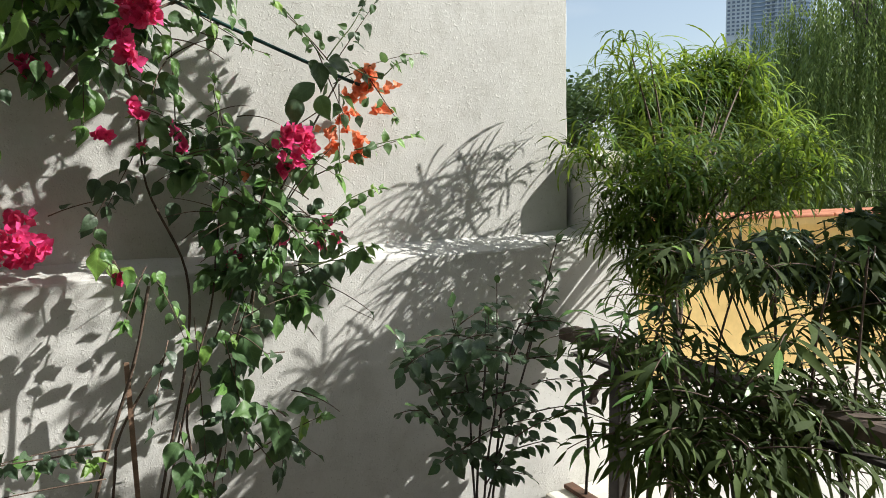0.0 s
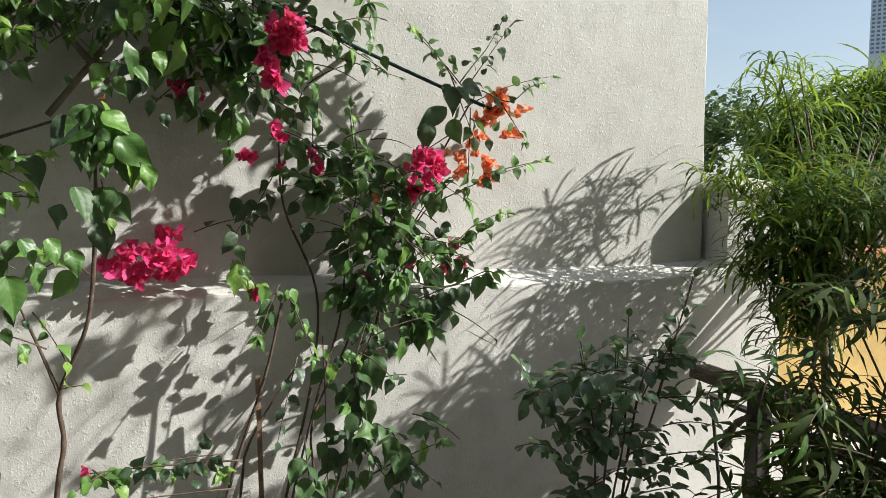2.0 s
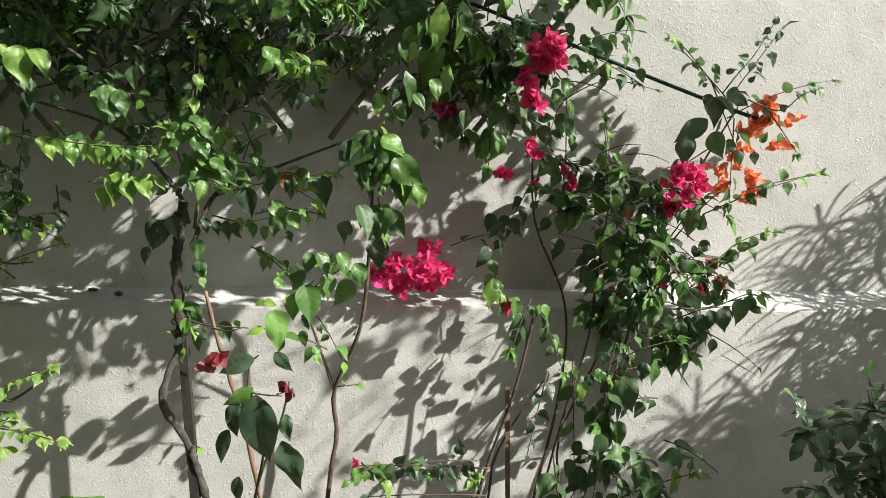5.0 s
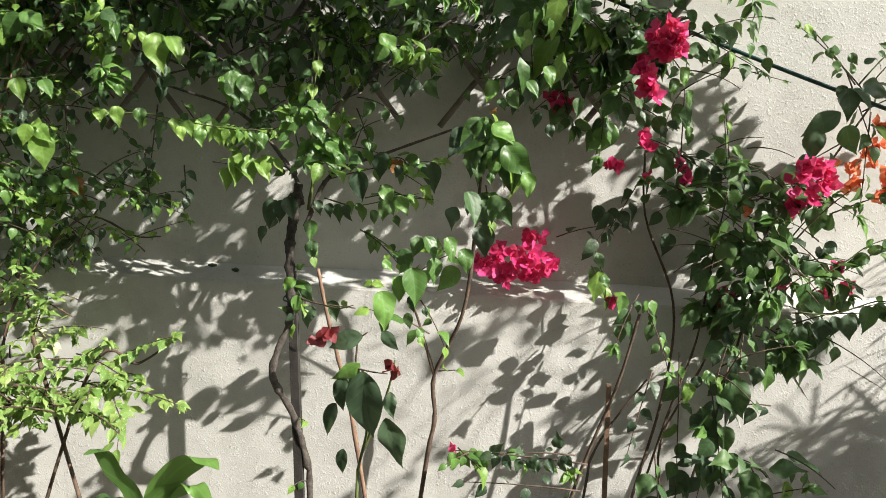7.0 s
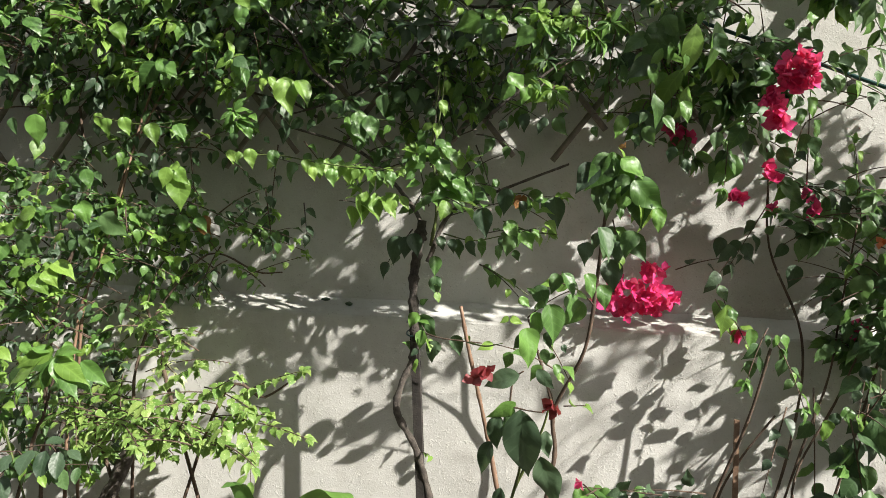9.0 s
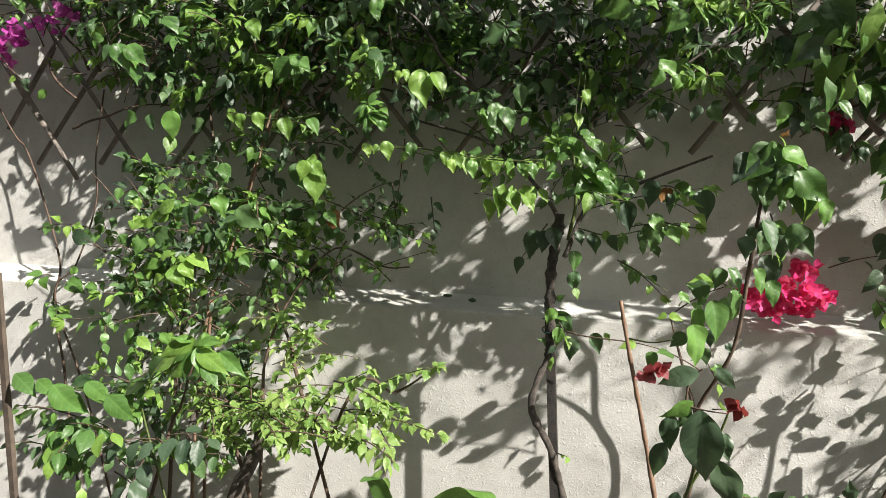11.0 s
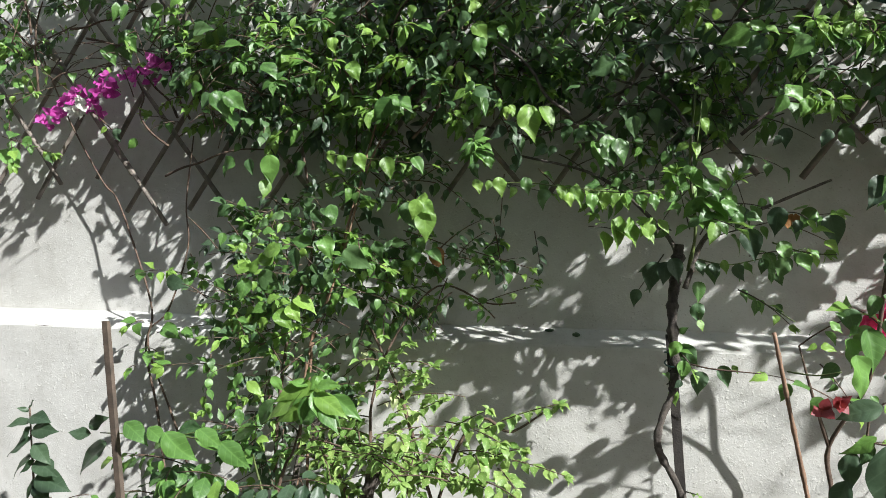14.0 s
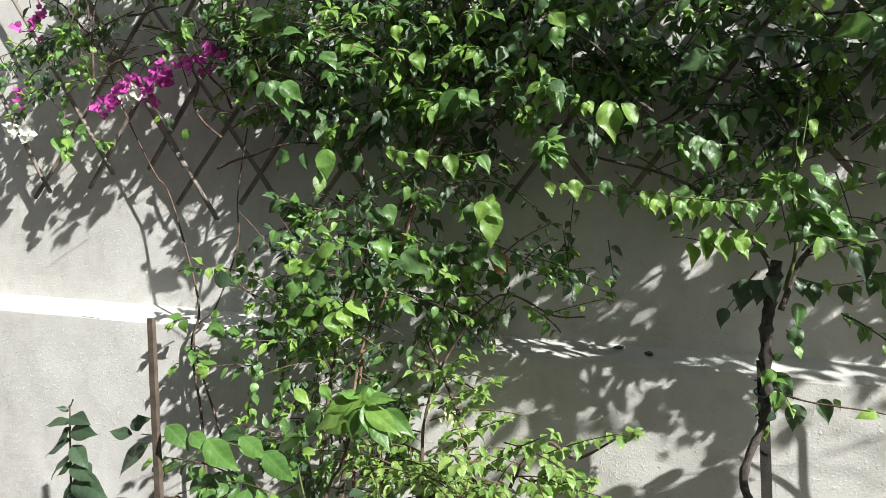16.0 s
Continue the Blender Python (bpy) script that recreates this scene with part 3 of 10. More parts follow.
def build_walls():
    lumpy_wall("wall_north", -7.0, END_X, 1.18, 3.6, WALL_Y, 2.3, STUCCO, "off-white rough stucco garden wall in raking sun")
    plinth = lumpy_wall("wall_plinth", -7.0, 1.86, -0.4, LEDGE_Z, PLINTH_Y, 2.298, STUCCO, "thicker lower part of the stucco wall with a ledge", 0.035, 0.006, 0.003, True)
    # hairline cracks in the plaster
    for pts in ([(0.540, 1.113), (0.581, 1.068), (0.644, 0.971), (0.675, 0.920), (0.717, 0.869)], [(0.642, 1.135), (0.714, 1.095), (0.786, 1.055), (0.859, 1.005)],
                [(1.610, 1.244), (1.607, 1.198), (1.618, 1.147), (1.613, 1.106), (1.606, 1.068), (1.617, 0.982)], [(1.604, 1.147), (1.599, 1.116), (1.608, 1.075)], [(-3.347, 1.226), (-3.198, 1.223), (-3.093, 1.226), (-2.986, 1.227), (-2.860, 1.221)], [(1.460, 1.253), (1.543, 1.244), (1.624, 1.250)]):
        bm = tube(bmesh.new(), [Vector((x, PLINTH_Y + 0.0004, z)) for x, z in pts], 0.0015 if pts[0][0] > 1.5 else 0.001, 0.0008, 5, 0.8)
        part("crack", bm, SOIL, plinth, "thin dark crack")
    pier = lumpy_wall("wall_pier", 1.6235, 1.858, 1.24, 1.494, PLINTH_Y - 0.001, 2.296, STUCCO, "stucco end pier rising beside the ledge", 0.05, 0.003, 0.004)
    bm = bmesh.new()
    outline = []
    for k in range(13):
        a = math.pi * k / 12
        outline.append((2.138 - 0.168 * math.cos(a), 1.492 + 0.075 * math.sin(a) ** 0.6))
    ends = []
    for x, lift in ((1.626, 0.0), (1.64, 0.006), (1.75, 0.002), (1.87, -0.008), (1.885, -0.025)):
        ends.append([bm.verts.new((x, y, z + (lift if z > 1.496 else 0))) for y, z in outline])
    for a, b in zip(ends, ends[1:]):
        for k in range(12):
            bm.faces.new((a[k], b[k], b[k + 1], a[k + 1]))
        bm.faces.new((a[0], a[12], b[12], b[0]))
    bm.faces.new(ends[0])
    bm.faces.new(ends[-1][::-1])
    bmesh.ops.recalc_face_normals(bm, faces=bm.faces)
    part("coping", bm, COPING, pier, "cream rounded coping", True)
    # chips of mortar lying on the ledge
    for x, y in ((-1.061, 2.05), (-0.978, 2.03)):
        bm = bmesh.new()
        bmesh.ops.create_icosphere(bm, subdivisions=1, radius=0.011)
        for v in bm.verts:
            v.co = Vector((x, y, lip_height(x) + ledge_rise(x) * (y - PLINTH_Y) / 0.103 + 0.005)) + Vector((v.co.x * 1.3, v.co.y, v.co.z * 0.6)) * random.uniform(0.7, 1.2)
        ob = new("fallen_leaf_scrap", mesh_of("fallen_leaf_scrap", bm, LEAF_DARK))
        tagged(ob, "small dark scrap lying on the wall ledge", "debris", "scraps on the ledge")


def build_ground():
    bm = bmesh.new()
    box(bm, -900, 900, -900, 900, -0.75, -0.36)
    tagged(new("ground", mesh_of("ground", bm, GROUND)), "ground reaching to the horizon", "ground", kind="structure")
    bm = bmesh.new()
    box(bm, 1.9, 12, -8, 14, -0.356, -0.34)
    tagged(new("pavement_yard", mesh_of("pavement_yard", bm, YARD)), "pale concrete yard below the railing", "pavement", kind="structure")
    bm = bmesh.new()
    box(bm, -7, 1.42, -1.7, 1.15, -0.35, 0.0)
    tagged(new("floor_terrace", mesh_of("floor_terrace", bm, TERRACE)), "plain terrace floor", "floor", kind="structure")
    bm = bmesh.new()
    bmesh.ops.create_grid(bm, x_segments=120, y_segments=14, size=0.5)
    for v in bm.verts:
        x, y = -7 + (v.co.x + 0.5) * 8.42, 1.15 + (v.co.y + 0.5) * 0.826
        v.co = Vector((x, y, 0.02 + 0.03 * noise.noise(Vector((x * 4, y * 4, 0))) + 0.015 * noise.noise(Vector((x * 13, y * 13, 3)))))
    tagged(new("ground_bed", mesh_of("ground_bed", bm, SOIL, True)), "bare dark soil of the planting bed along the wall", "soil", kind="structure")
    # kerb below the railing
    bm = bmesh.new()
    box(bm, 1.424, 1.88, -6, 1.972, -0.36, 0.352, 0.012)
    tagged(new("kerb", mesh_of("kerb", bm, COPING)), "low cream rendered kerb that carries the railing", "kerb", kind="structure")
    # plain unseen wall behind the camera, added to block sky light
    bm = bmesh.new()
    box(bm, -7, 3.6, -1.95, -1.72, -0.35, 5.6)
    tagged(new("wall_house", mesh_of("wall_house", bm, HIDDEN_WALL)), "plain unseen wall added behind the terrace to block sky", "wall", kind="structure")
    # eave out of view, added to cut off more of the sky
    bm = bmesh.new()
    box(bm, -7, 1.7, -1.72, 0.25, 2.35, 2.5)
    tagged(new("ceiling_eave", mesh_of("ceiling_eave", bm, HIDDEN_WALL)), "plain unseen eave added over the terrace to block sky", "ceiling", kind="structure")
    # unseen side wall, added to close the place
    bm = bmesh.new()
    box(bm, -7.25, -7.0, -1.95, 2.3, -0.35, 9.0)
    tagged(new("wall_west", mesh_of("wall_west", bm, HIDDEN_WALL)), "plain unseen side wall added to close the place", "wall", kind="structure")


def build_railing():
    rail = thing("railing", (1.52, 1.97, 0.352), "old iron railing with a weathered wooden handrail", "railing")
    bm = bmesh.new()
    prof = [(-0.045, -0.02), (-0.045, 0.012), (-0.03, 0.02), (0.03, 0.02), (0.045, 0.012), (0.045, -0.02)]
    rings = []
    for k in range(40):
        y = 1.955 - k * 0.1
        rings.append([bm.verts.new((1.52 + u + 0.003 * noise.noise(Vector((y * 3, u * 9, 1))), y, 0.926 + v + 0.003 * noise.noise(Vector((y * 4, u * 20, v * 30))))) for u, v in prof])
    for a, b in zip(rings, rings[1:]):
        for k in range(6):
            bm.faces.new((a[k], a[(k + 1) % 6], b[(k + 1) % 6], b[k]))
    bm.faces.new(rings[0][::-1])
    bm.faces.new(rings[-1])
    bmesh.ops.recalc_face_normals(bm, faces=bm.faces)
    part("handrail", bm, WOOD_RAIL, rail, "dark weathered wooden handrail")
    part("top_bar", box(bmesh.new(), 1.505, 1.535, -1.9, 1.93, 0.849, 0.861, 0.002), IRON, rail, "flat dark iron bar")
    part("bottom_bar", box(bmesh.new(), 1.5, 1.54, -1.9, 1.96, 0.356, 0.372, 0.003), RUST, rail, "rusty flat bar on the kerb")
    for y in (1.69, 0.75, -0.2, -1.15):
        part("post", box(bmesh.new(), 1.495, 1.545, y - 0.025, y + 0.025, 0.352, 0.904, 0.004), IRON, rail, "square dark post")
    for y in (1.87, 1.58, 1.42, 1.26, 1.1, 0.94, 0.6, 0.44, 0.28, 0.12):
        bend = [(1.52, y + 0.03, 0.856), (1.52, y, 0.7), (1.52, y - 0.022, 0.56), (1.52, y - 0.01, 0.36)]
        part("baluster", tube(bmesh.new(), spline(bend, 5), 0.006, 0.006, 6), IRON, rail, "thin bent iron baluster", True)


def build_background():
    # ochre garden wall with a tiled coping, out in the yard
    wall = thing("garden_wall", (6.2, 4.0, -0.36), "sunlit ochre boundary wall with a terracotta tile coping", "wall")
    a, b = Vector((3.0, 4.65, 0)), Vector((9.5, 3.3, 0))
    way = (b - a).normalized()
    nrm = Vector((way.y, -way.x, 0))
    def slab(name, d0, d1, z0, z1, s0, s1, material, label="", bevel=0.0):
        bm = bmesh.new()
        box(bm, s0, s1, d0, d1, z0, z1, bevel)
        for v in bm.verts:
            v.co = a + way * v.co.x + nrm * v.co.y + Vector((0, 0, v.co.z))
        bmesh.ops.recalc_face_normals(bm, faces=bm.faces)
        part(name, bm, material, wall, label)
    length = (b - a).length
    slab("wall_face", -0.2, 0, -0.36, 1.0, 0, length, YELLOW, "ochre painted wall")
    slab("cornice", -0.24, 0.17, 1.0, 1.06, -0.1, length + 0.1, YELLOW, "ochre cornice")
    k = 0.0
    while k < length:
        slab("tile", -0.3, 0.2, 1.063, 1.095, k, k + 0.2, TERRACOTTA, "", 0.012)
        k += 0.208
    # tower block far away
    tower = thing("apartment_tower", (484, 386, -0.36), "tall apartment tower, distance haze mixed into its grey-blue colours", "building")
    # distance haze is mixed into these base colours as pale blue
    glass = surface("tower_glass_hazed", (0.26, 0.36, 0.54), (0.32, 0.43, 0.6), 0.02, 0.4)
    pale = surface("tower_concrete_hazed", (0.47, 0.55, 0.68), (0.55, 0.63, 0.75), 0.02, 0.8)
    c, r = Vector((484, 386, 0)), Vector((0.63, -0.776, 0))
    f = Vector((-0.776, -0.63, 0))
    def block(name, s0, s1, d0, d1, z0, z1, material, label=""):
        bm = bmesh.new()
        box(bm, s0, s1, d0, d1, z0, z1)
        for v in bm.verts:
            v.co = c + r * v.co.x + f * v.co.y + Vector((0, 0, v.co.z))
        bmesh.ops.recalc_face_normals(bm, faces=bm.faces)
        part(name, bm, material, tower, label)
    block("glass_body", -28, 28, -20, 10, -0.4, 210, glass, "blue glass facade with haze in its tone")
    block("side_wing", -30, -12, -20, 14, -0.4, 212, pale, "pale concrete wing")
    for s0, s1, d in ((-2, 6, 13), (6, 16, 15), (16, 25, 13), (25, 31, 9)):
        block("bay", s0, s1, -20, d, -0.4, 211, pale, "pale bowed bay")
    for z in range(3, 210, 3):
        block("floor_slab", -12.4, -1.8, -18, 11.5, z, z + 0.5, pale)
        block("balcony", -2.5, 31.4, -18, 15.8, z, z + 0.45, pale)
    # windows of the storeys that stand clear of the trees
    bm = box(bmesh.new(), -1.0, 1.0, -0.4, 0.4, 0.95, 2.55)
    for v in bm.verts:
        v.co = r * v.co.x + f * v.co.y + Vector((0, 0, v.co.z))
    bmesh.ops.recalc_face_normals(bm, faces=bm.faces)
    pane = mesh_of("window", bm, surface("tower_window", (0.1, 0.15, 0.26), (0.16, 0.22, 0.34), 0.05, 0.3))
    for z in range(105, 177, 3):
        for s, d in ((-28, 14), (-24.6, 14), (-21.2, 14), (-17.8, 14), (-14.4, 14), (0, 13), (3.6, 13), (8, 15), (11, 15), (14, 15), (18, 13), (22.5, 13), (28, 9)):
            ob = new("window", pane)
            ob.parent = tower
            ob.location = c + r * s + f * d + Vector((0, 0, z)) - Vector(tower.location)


build_walls()
build_ground()
build_railing()
build_background()


# ---- plants on the wall ----
# sprays and patches of wall that the sun reaches through the canopy
SUNNY_WALL = (((-0.23, 1.977, 0.98), 0.07), ((-0.1, 1.977, 0.96), 0.09), ((0.02, 1.977, 1.19), 0.06), ((-0.19, 1.977, 0.8), 0.08), ((-0.04, 1.977, 0.8), 0.08),
              ((-0.6, 1.977, 1.21), 0.04), ((-0.51, 1.977, 0.99), 0.06), ((-1.28, 1.977, 1.18), 0.03),
              ((-0.21, 2.08, 1.43), 0.04), ((-0.49, 2.08, 1.79), 0.03), ((-0.63, 2.08, 1.38), 0.03))
SUNNY_TRUNK = (((-0.57, 1.977, 1.06), 0.08), ((-0.5, 1.977, 1.18), 0.05), ((-0.6, 1.977, 0.85), 0.09), ((-0.45, 1.977, 0.82), 0.07), ((-0.62, 2.08, 1.5), 0.05), ((-0.3, 2.08, 1.5), 0.03))
SUNNY_LEDGE = (((-0.86, 2.08, 1.53), 0.049), ((-0.66, 2.08, 1.47), 0.044), ((-0.47, 2.08, 1.78), 0.039), ((-0.15, 2.08, 1.43), 0.049), ((-0.31, 2.08, 1.41), 0.034), ((-1.00, 2.08, 1.45), 0.027), ((-0.97, 2.08, 1.34), 0.031), ((-0.03, 2.08, 1.52), 0.034),
               ((0.12, 2.08, 1.48), 0.034), ((-0.65, 2.03, 1.27), 0.028), ((-0.54, 2.03, 1.25), 0.039), ((-0.12, 2.03, 1.25), 0.044), ((0.01, 2.03, 1.24), 0.044), ((-1.41, 2.03, 1.24), 0.039), ((-1.24, 2.03, 1.24), 0.039), ((-1.13, 2.03, 1.24), 0.029))
SUNNY_RIGHT = (((0.59, 1.977, 1.05), 0.07), ((0.54, 1.977, 0.86), 0.07), ((0.5, 1.977, 0.71), 0.06), ((0.67, 1.977, 1.13), 0.06), ((-0.05, 1.977, 1.07), 0.09), ((0.04, 1.977, 0.81), 0.05), ((-0.21, 1.977, 0.98), 0.09), ((-0.17, 1.977, 0.76), 0.09),
               ((0.5, 1.85, 1.2), 0.07), ((0.45, 1.85, 1.0), 0.06), ((0.5, 1.86, 1.42), 0.07))
SUNNY_BRACTS = (((-0.12, 1.93, 1.34), 0.075), ((0.18, 1.8, 1.87), 0.08), ((0.54, 1.83, 1.56), 0.07), ((0.8, 1.95, 1.65), 0.1), ((-1.35, 1.68, 0.97), 0.2), ((-1.85, 1.62, 1.05), 0.16))
SUNNY_FAR = (((-2.75, 2.08, 1.45), 0.13), ((-3.1, 2.08, 1.42), 0.16), ((-2.84, 1.9, 1.98), 0.05), ((-2.75, 1.977, 1.05), 0.12))
SUNNY_LEFT = (((-1.8, 1.72, 1.4), 0.17), ((-1.85, 1.72, 1.15), 0.14), ((-2.3, 2.08, 1.38), 0.16), ((-2.6, 2.08, 1.38), 0.25), ((-3.0, 2.08, 1.4), 0.3), ((-3.4, 2.08, 1.45), 0.3), ((-2.45, 1.977, 1.0), 0.28), ((-3.0, 1.977, 1.0), 0.4))

# default leaf is the shade-toned copy, for a dark interior
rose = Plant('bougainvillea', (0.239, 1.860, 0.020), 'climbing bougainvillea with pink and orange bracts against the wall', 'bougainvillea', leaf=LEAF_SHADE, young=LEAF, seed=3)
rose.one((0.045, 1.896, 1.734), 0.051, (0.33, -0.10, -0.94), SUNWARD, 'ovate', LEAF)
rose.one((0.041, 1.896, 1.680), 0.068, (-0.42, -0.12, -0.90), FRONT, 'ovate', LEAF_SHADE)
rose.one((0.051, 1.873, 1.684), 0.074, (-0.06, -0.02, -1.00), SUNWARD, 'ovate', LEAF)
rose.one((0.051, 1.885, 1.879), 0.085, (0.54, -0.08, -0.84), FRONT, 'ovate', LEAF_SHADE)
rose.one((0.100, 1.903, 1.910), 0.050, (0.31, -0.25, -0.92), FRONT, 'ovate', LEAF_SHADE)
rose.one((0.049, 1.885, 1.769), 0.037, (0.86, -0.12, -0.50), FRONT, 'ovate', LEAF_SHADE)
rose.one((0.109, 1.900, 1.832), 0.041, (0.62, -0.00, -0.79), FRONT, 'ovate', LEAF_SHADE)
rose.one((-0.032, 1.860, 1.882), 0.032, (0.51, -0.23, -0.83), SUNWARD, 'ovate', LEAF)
rose.one((0.080, 1.886, 2.030), 0.055, (-0.12, -0.03, -0.99), SUNWARD, 'lance', LEAF_YOUNG_LIT)
rose.one((0.091, 1.886, 2.044), 0.050, (0.12, -0.23, -0.97), SUNWARD, 'ovate', LEAF_YOUNG_LIT)
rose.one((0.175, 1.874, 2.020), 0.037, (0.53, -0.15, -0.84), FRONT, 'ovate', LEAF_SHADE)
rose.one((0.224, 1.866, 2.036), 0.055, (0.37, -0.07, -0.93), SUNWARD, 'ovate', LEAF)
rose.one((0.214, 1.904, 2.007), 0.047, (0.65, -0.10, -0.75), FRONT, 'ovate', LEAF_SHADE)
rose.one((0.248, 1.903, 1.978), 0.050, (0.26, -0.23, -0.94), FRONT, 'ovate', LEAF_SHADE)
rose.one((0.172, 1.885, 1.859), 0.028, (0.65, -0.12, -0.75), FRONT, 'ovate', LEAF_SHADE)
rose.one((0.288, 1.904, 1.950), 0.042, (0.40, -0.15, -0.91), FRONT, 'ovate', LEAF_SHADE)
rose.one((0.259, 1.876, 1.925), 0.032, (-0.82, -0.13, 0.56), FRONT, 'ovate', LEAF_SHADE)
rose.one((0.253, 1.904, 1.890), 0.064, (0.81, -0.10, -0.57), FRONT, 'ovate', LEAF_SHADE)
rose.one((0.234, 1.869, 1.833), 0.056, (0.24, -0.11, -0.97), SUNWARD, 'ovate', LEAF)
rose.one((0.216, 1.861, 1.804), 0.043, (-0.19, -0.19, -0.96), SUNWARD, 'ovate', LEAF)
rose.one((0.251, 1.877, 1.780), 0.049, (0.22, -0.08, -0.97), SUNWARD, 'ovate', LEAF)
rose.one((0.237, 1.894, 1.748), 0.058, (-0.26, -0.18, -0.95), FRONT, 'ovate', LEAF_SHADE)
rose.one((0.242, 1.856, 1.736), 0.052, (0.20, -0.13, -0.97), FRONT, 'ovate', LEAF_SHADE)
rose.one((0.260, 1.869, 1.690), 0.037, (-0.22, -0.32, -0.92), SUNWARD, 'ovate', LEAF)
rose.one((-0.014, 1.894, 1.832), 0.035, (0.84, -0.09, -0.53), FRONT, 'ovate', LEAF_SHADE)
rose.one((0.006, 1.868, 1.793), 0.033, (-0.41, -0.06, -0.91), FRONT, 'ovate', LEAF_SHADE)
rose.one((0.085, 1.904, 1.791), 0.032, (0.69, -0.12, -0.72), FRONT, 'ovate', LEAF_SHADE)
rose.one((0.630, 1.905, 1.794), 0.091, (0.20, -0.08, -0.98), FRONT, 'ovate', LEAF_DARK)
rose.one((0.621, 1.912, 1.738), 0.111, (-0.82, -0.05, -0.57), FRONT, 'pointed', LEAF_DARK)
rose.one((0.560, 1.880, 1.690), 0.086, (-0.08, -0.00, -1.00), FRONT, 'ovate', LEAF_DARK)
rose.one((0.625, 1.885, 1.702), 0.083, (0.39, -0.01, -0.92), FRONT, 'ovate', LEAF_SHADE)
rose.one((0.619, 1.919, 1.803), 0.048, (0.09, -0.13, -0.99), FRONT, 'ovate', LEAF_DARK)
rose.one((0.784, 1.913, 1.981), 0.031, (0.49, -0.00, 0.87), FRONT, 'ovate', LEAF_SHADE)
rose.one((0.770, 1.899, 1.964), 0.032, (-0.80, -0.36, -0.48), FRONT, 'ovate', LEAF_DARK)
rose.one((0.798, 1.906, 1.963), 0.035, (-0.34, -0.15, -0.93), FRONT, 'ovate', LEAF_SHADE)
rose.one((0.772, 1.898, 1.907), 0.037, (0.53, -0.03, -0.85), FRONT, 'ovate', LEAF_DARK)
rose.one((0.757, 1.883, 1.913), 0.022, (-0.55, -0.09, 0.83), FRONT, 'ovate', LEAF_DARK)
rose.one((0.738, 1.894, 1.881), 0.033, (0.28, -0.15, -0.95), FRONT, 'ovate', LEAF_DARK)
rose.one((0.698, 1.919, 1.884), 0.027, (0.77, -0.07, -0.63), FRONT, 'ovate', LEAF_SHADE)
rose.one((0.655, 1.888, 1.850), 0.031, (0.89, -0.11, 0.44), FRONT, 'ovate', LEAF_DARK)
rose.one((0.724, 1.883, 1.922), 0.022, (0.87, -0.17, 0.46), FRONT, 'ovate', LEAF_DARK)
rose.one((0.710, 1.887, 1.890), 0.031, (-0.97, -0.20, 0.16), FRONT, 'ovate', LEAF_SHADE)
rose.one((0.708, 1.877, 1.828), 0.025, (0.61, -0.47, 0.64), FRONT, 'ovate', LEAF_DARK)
rose.one((0.520, 1.893, 1.943), 0.037, (0.41, -0.32, -0.85), SUNWARD, 'ovate', LEAF_YOUNG_LIT)
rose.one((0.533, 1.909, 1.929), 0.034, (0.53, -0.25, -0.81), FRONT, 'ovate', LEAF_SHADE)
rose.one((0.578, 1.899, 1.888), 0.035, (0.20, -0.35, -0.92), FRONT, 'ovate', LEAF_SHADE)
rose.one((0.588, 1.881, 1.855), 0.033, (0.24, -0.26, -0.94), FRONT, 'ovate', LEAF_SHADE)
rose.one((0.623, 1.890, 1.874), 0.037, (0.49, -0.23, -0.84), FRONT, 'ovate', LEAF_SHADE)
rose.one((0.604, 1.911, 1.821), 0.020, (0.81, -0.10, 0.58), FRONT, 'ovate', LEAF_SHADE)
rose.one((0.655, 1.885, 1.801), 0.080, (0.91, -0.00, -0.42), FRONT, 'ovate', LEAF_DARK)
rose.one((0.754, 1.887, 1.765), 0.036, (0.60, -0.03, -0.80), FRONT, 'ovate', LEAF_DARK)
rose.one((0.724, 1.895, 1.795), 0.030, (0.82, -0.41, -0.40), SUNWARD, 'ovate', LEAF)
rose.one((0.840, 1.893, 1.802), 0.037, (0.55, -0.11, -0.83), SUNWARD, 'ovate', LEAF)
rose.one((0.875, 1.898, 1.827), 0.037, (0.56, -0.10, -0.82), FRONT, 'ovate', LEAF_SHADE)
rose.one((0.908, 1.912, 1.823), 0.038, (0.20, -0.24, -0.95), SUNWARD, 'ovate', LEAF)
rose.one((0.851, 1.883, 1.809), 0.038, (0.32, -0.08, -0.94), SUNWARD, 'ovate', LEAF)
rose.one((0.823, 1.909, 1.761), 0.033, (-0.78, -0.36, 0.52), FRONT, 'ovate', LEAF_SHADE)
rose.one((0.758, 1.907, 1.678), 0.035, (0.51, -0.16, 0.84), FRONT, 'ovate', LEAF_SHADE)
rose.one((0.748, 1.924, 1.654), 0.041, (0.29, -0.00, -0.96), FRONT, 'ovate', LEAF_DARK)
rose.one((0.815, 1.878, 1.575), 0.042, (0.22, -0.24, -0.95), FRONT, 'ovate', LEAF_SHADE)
rose.one((0.856, 1.896, 1.585), 0.042, (0.75, -0.01, -0.66), SUNWARD, 'ovate', LEAF)
rose.one((0.792, 1.902, 1.573), 0.041, (-0.85, -0.30, -0.43), FRONT, 'ovate', LEAF_SHADE)
rose.one((0.901, 1.901, 1.602), 0.019, (0.58, -0.23, -0.78), SUNWARD, 'ovate', LEAF_YOUNG_LIT)
rose.one((0.749, 1.880, 1.563), 0.042, (0.52, -0.02, -0.85), FRONT, 'ovate', LEAF_SHADE)
rose.one((0.733, 1.920, 1.544), 0.047, (0.62, -0.13, -0.78), FRONT, 'ovate', LEAF_SHADE)
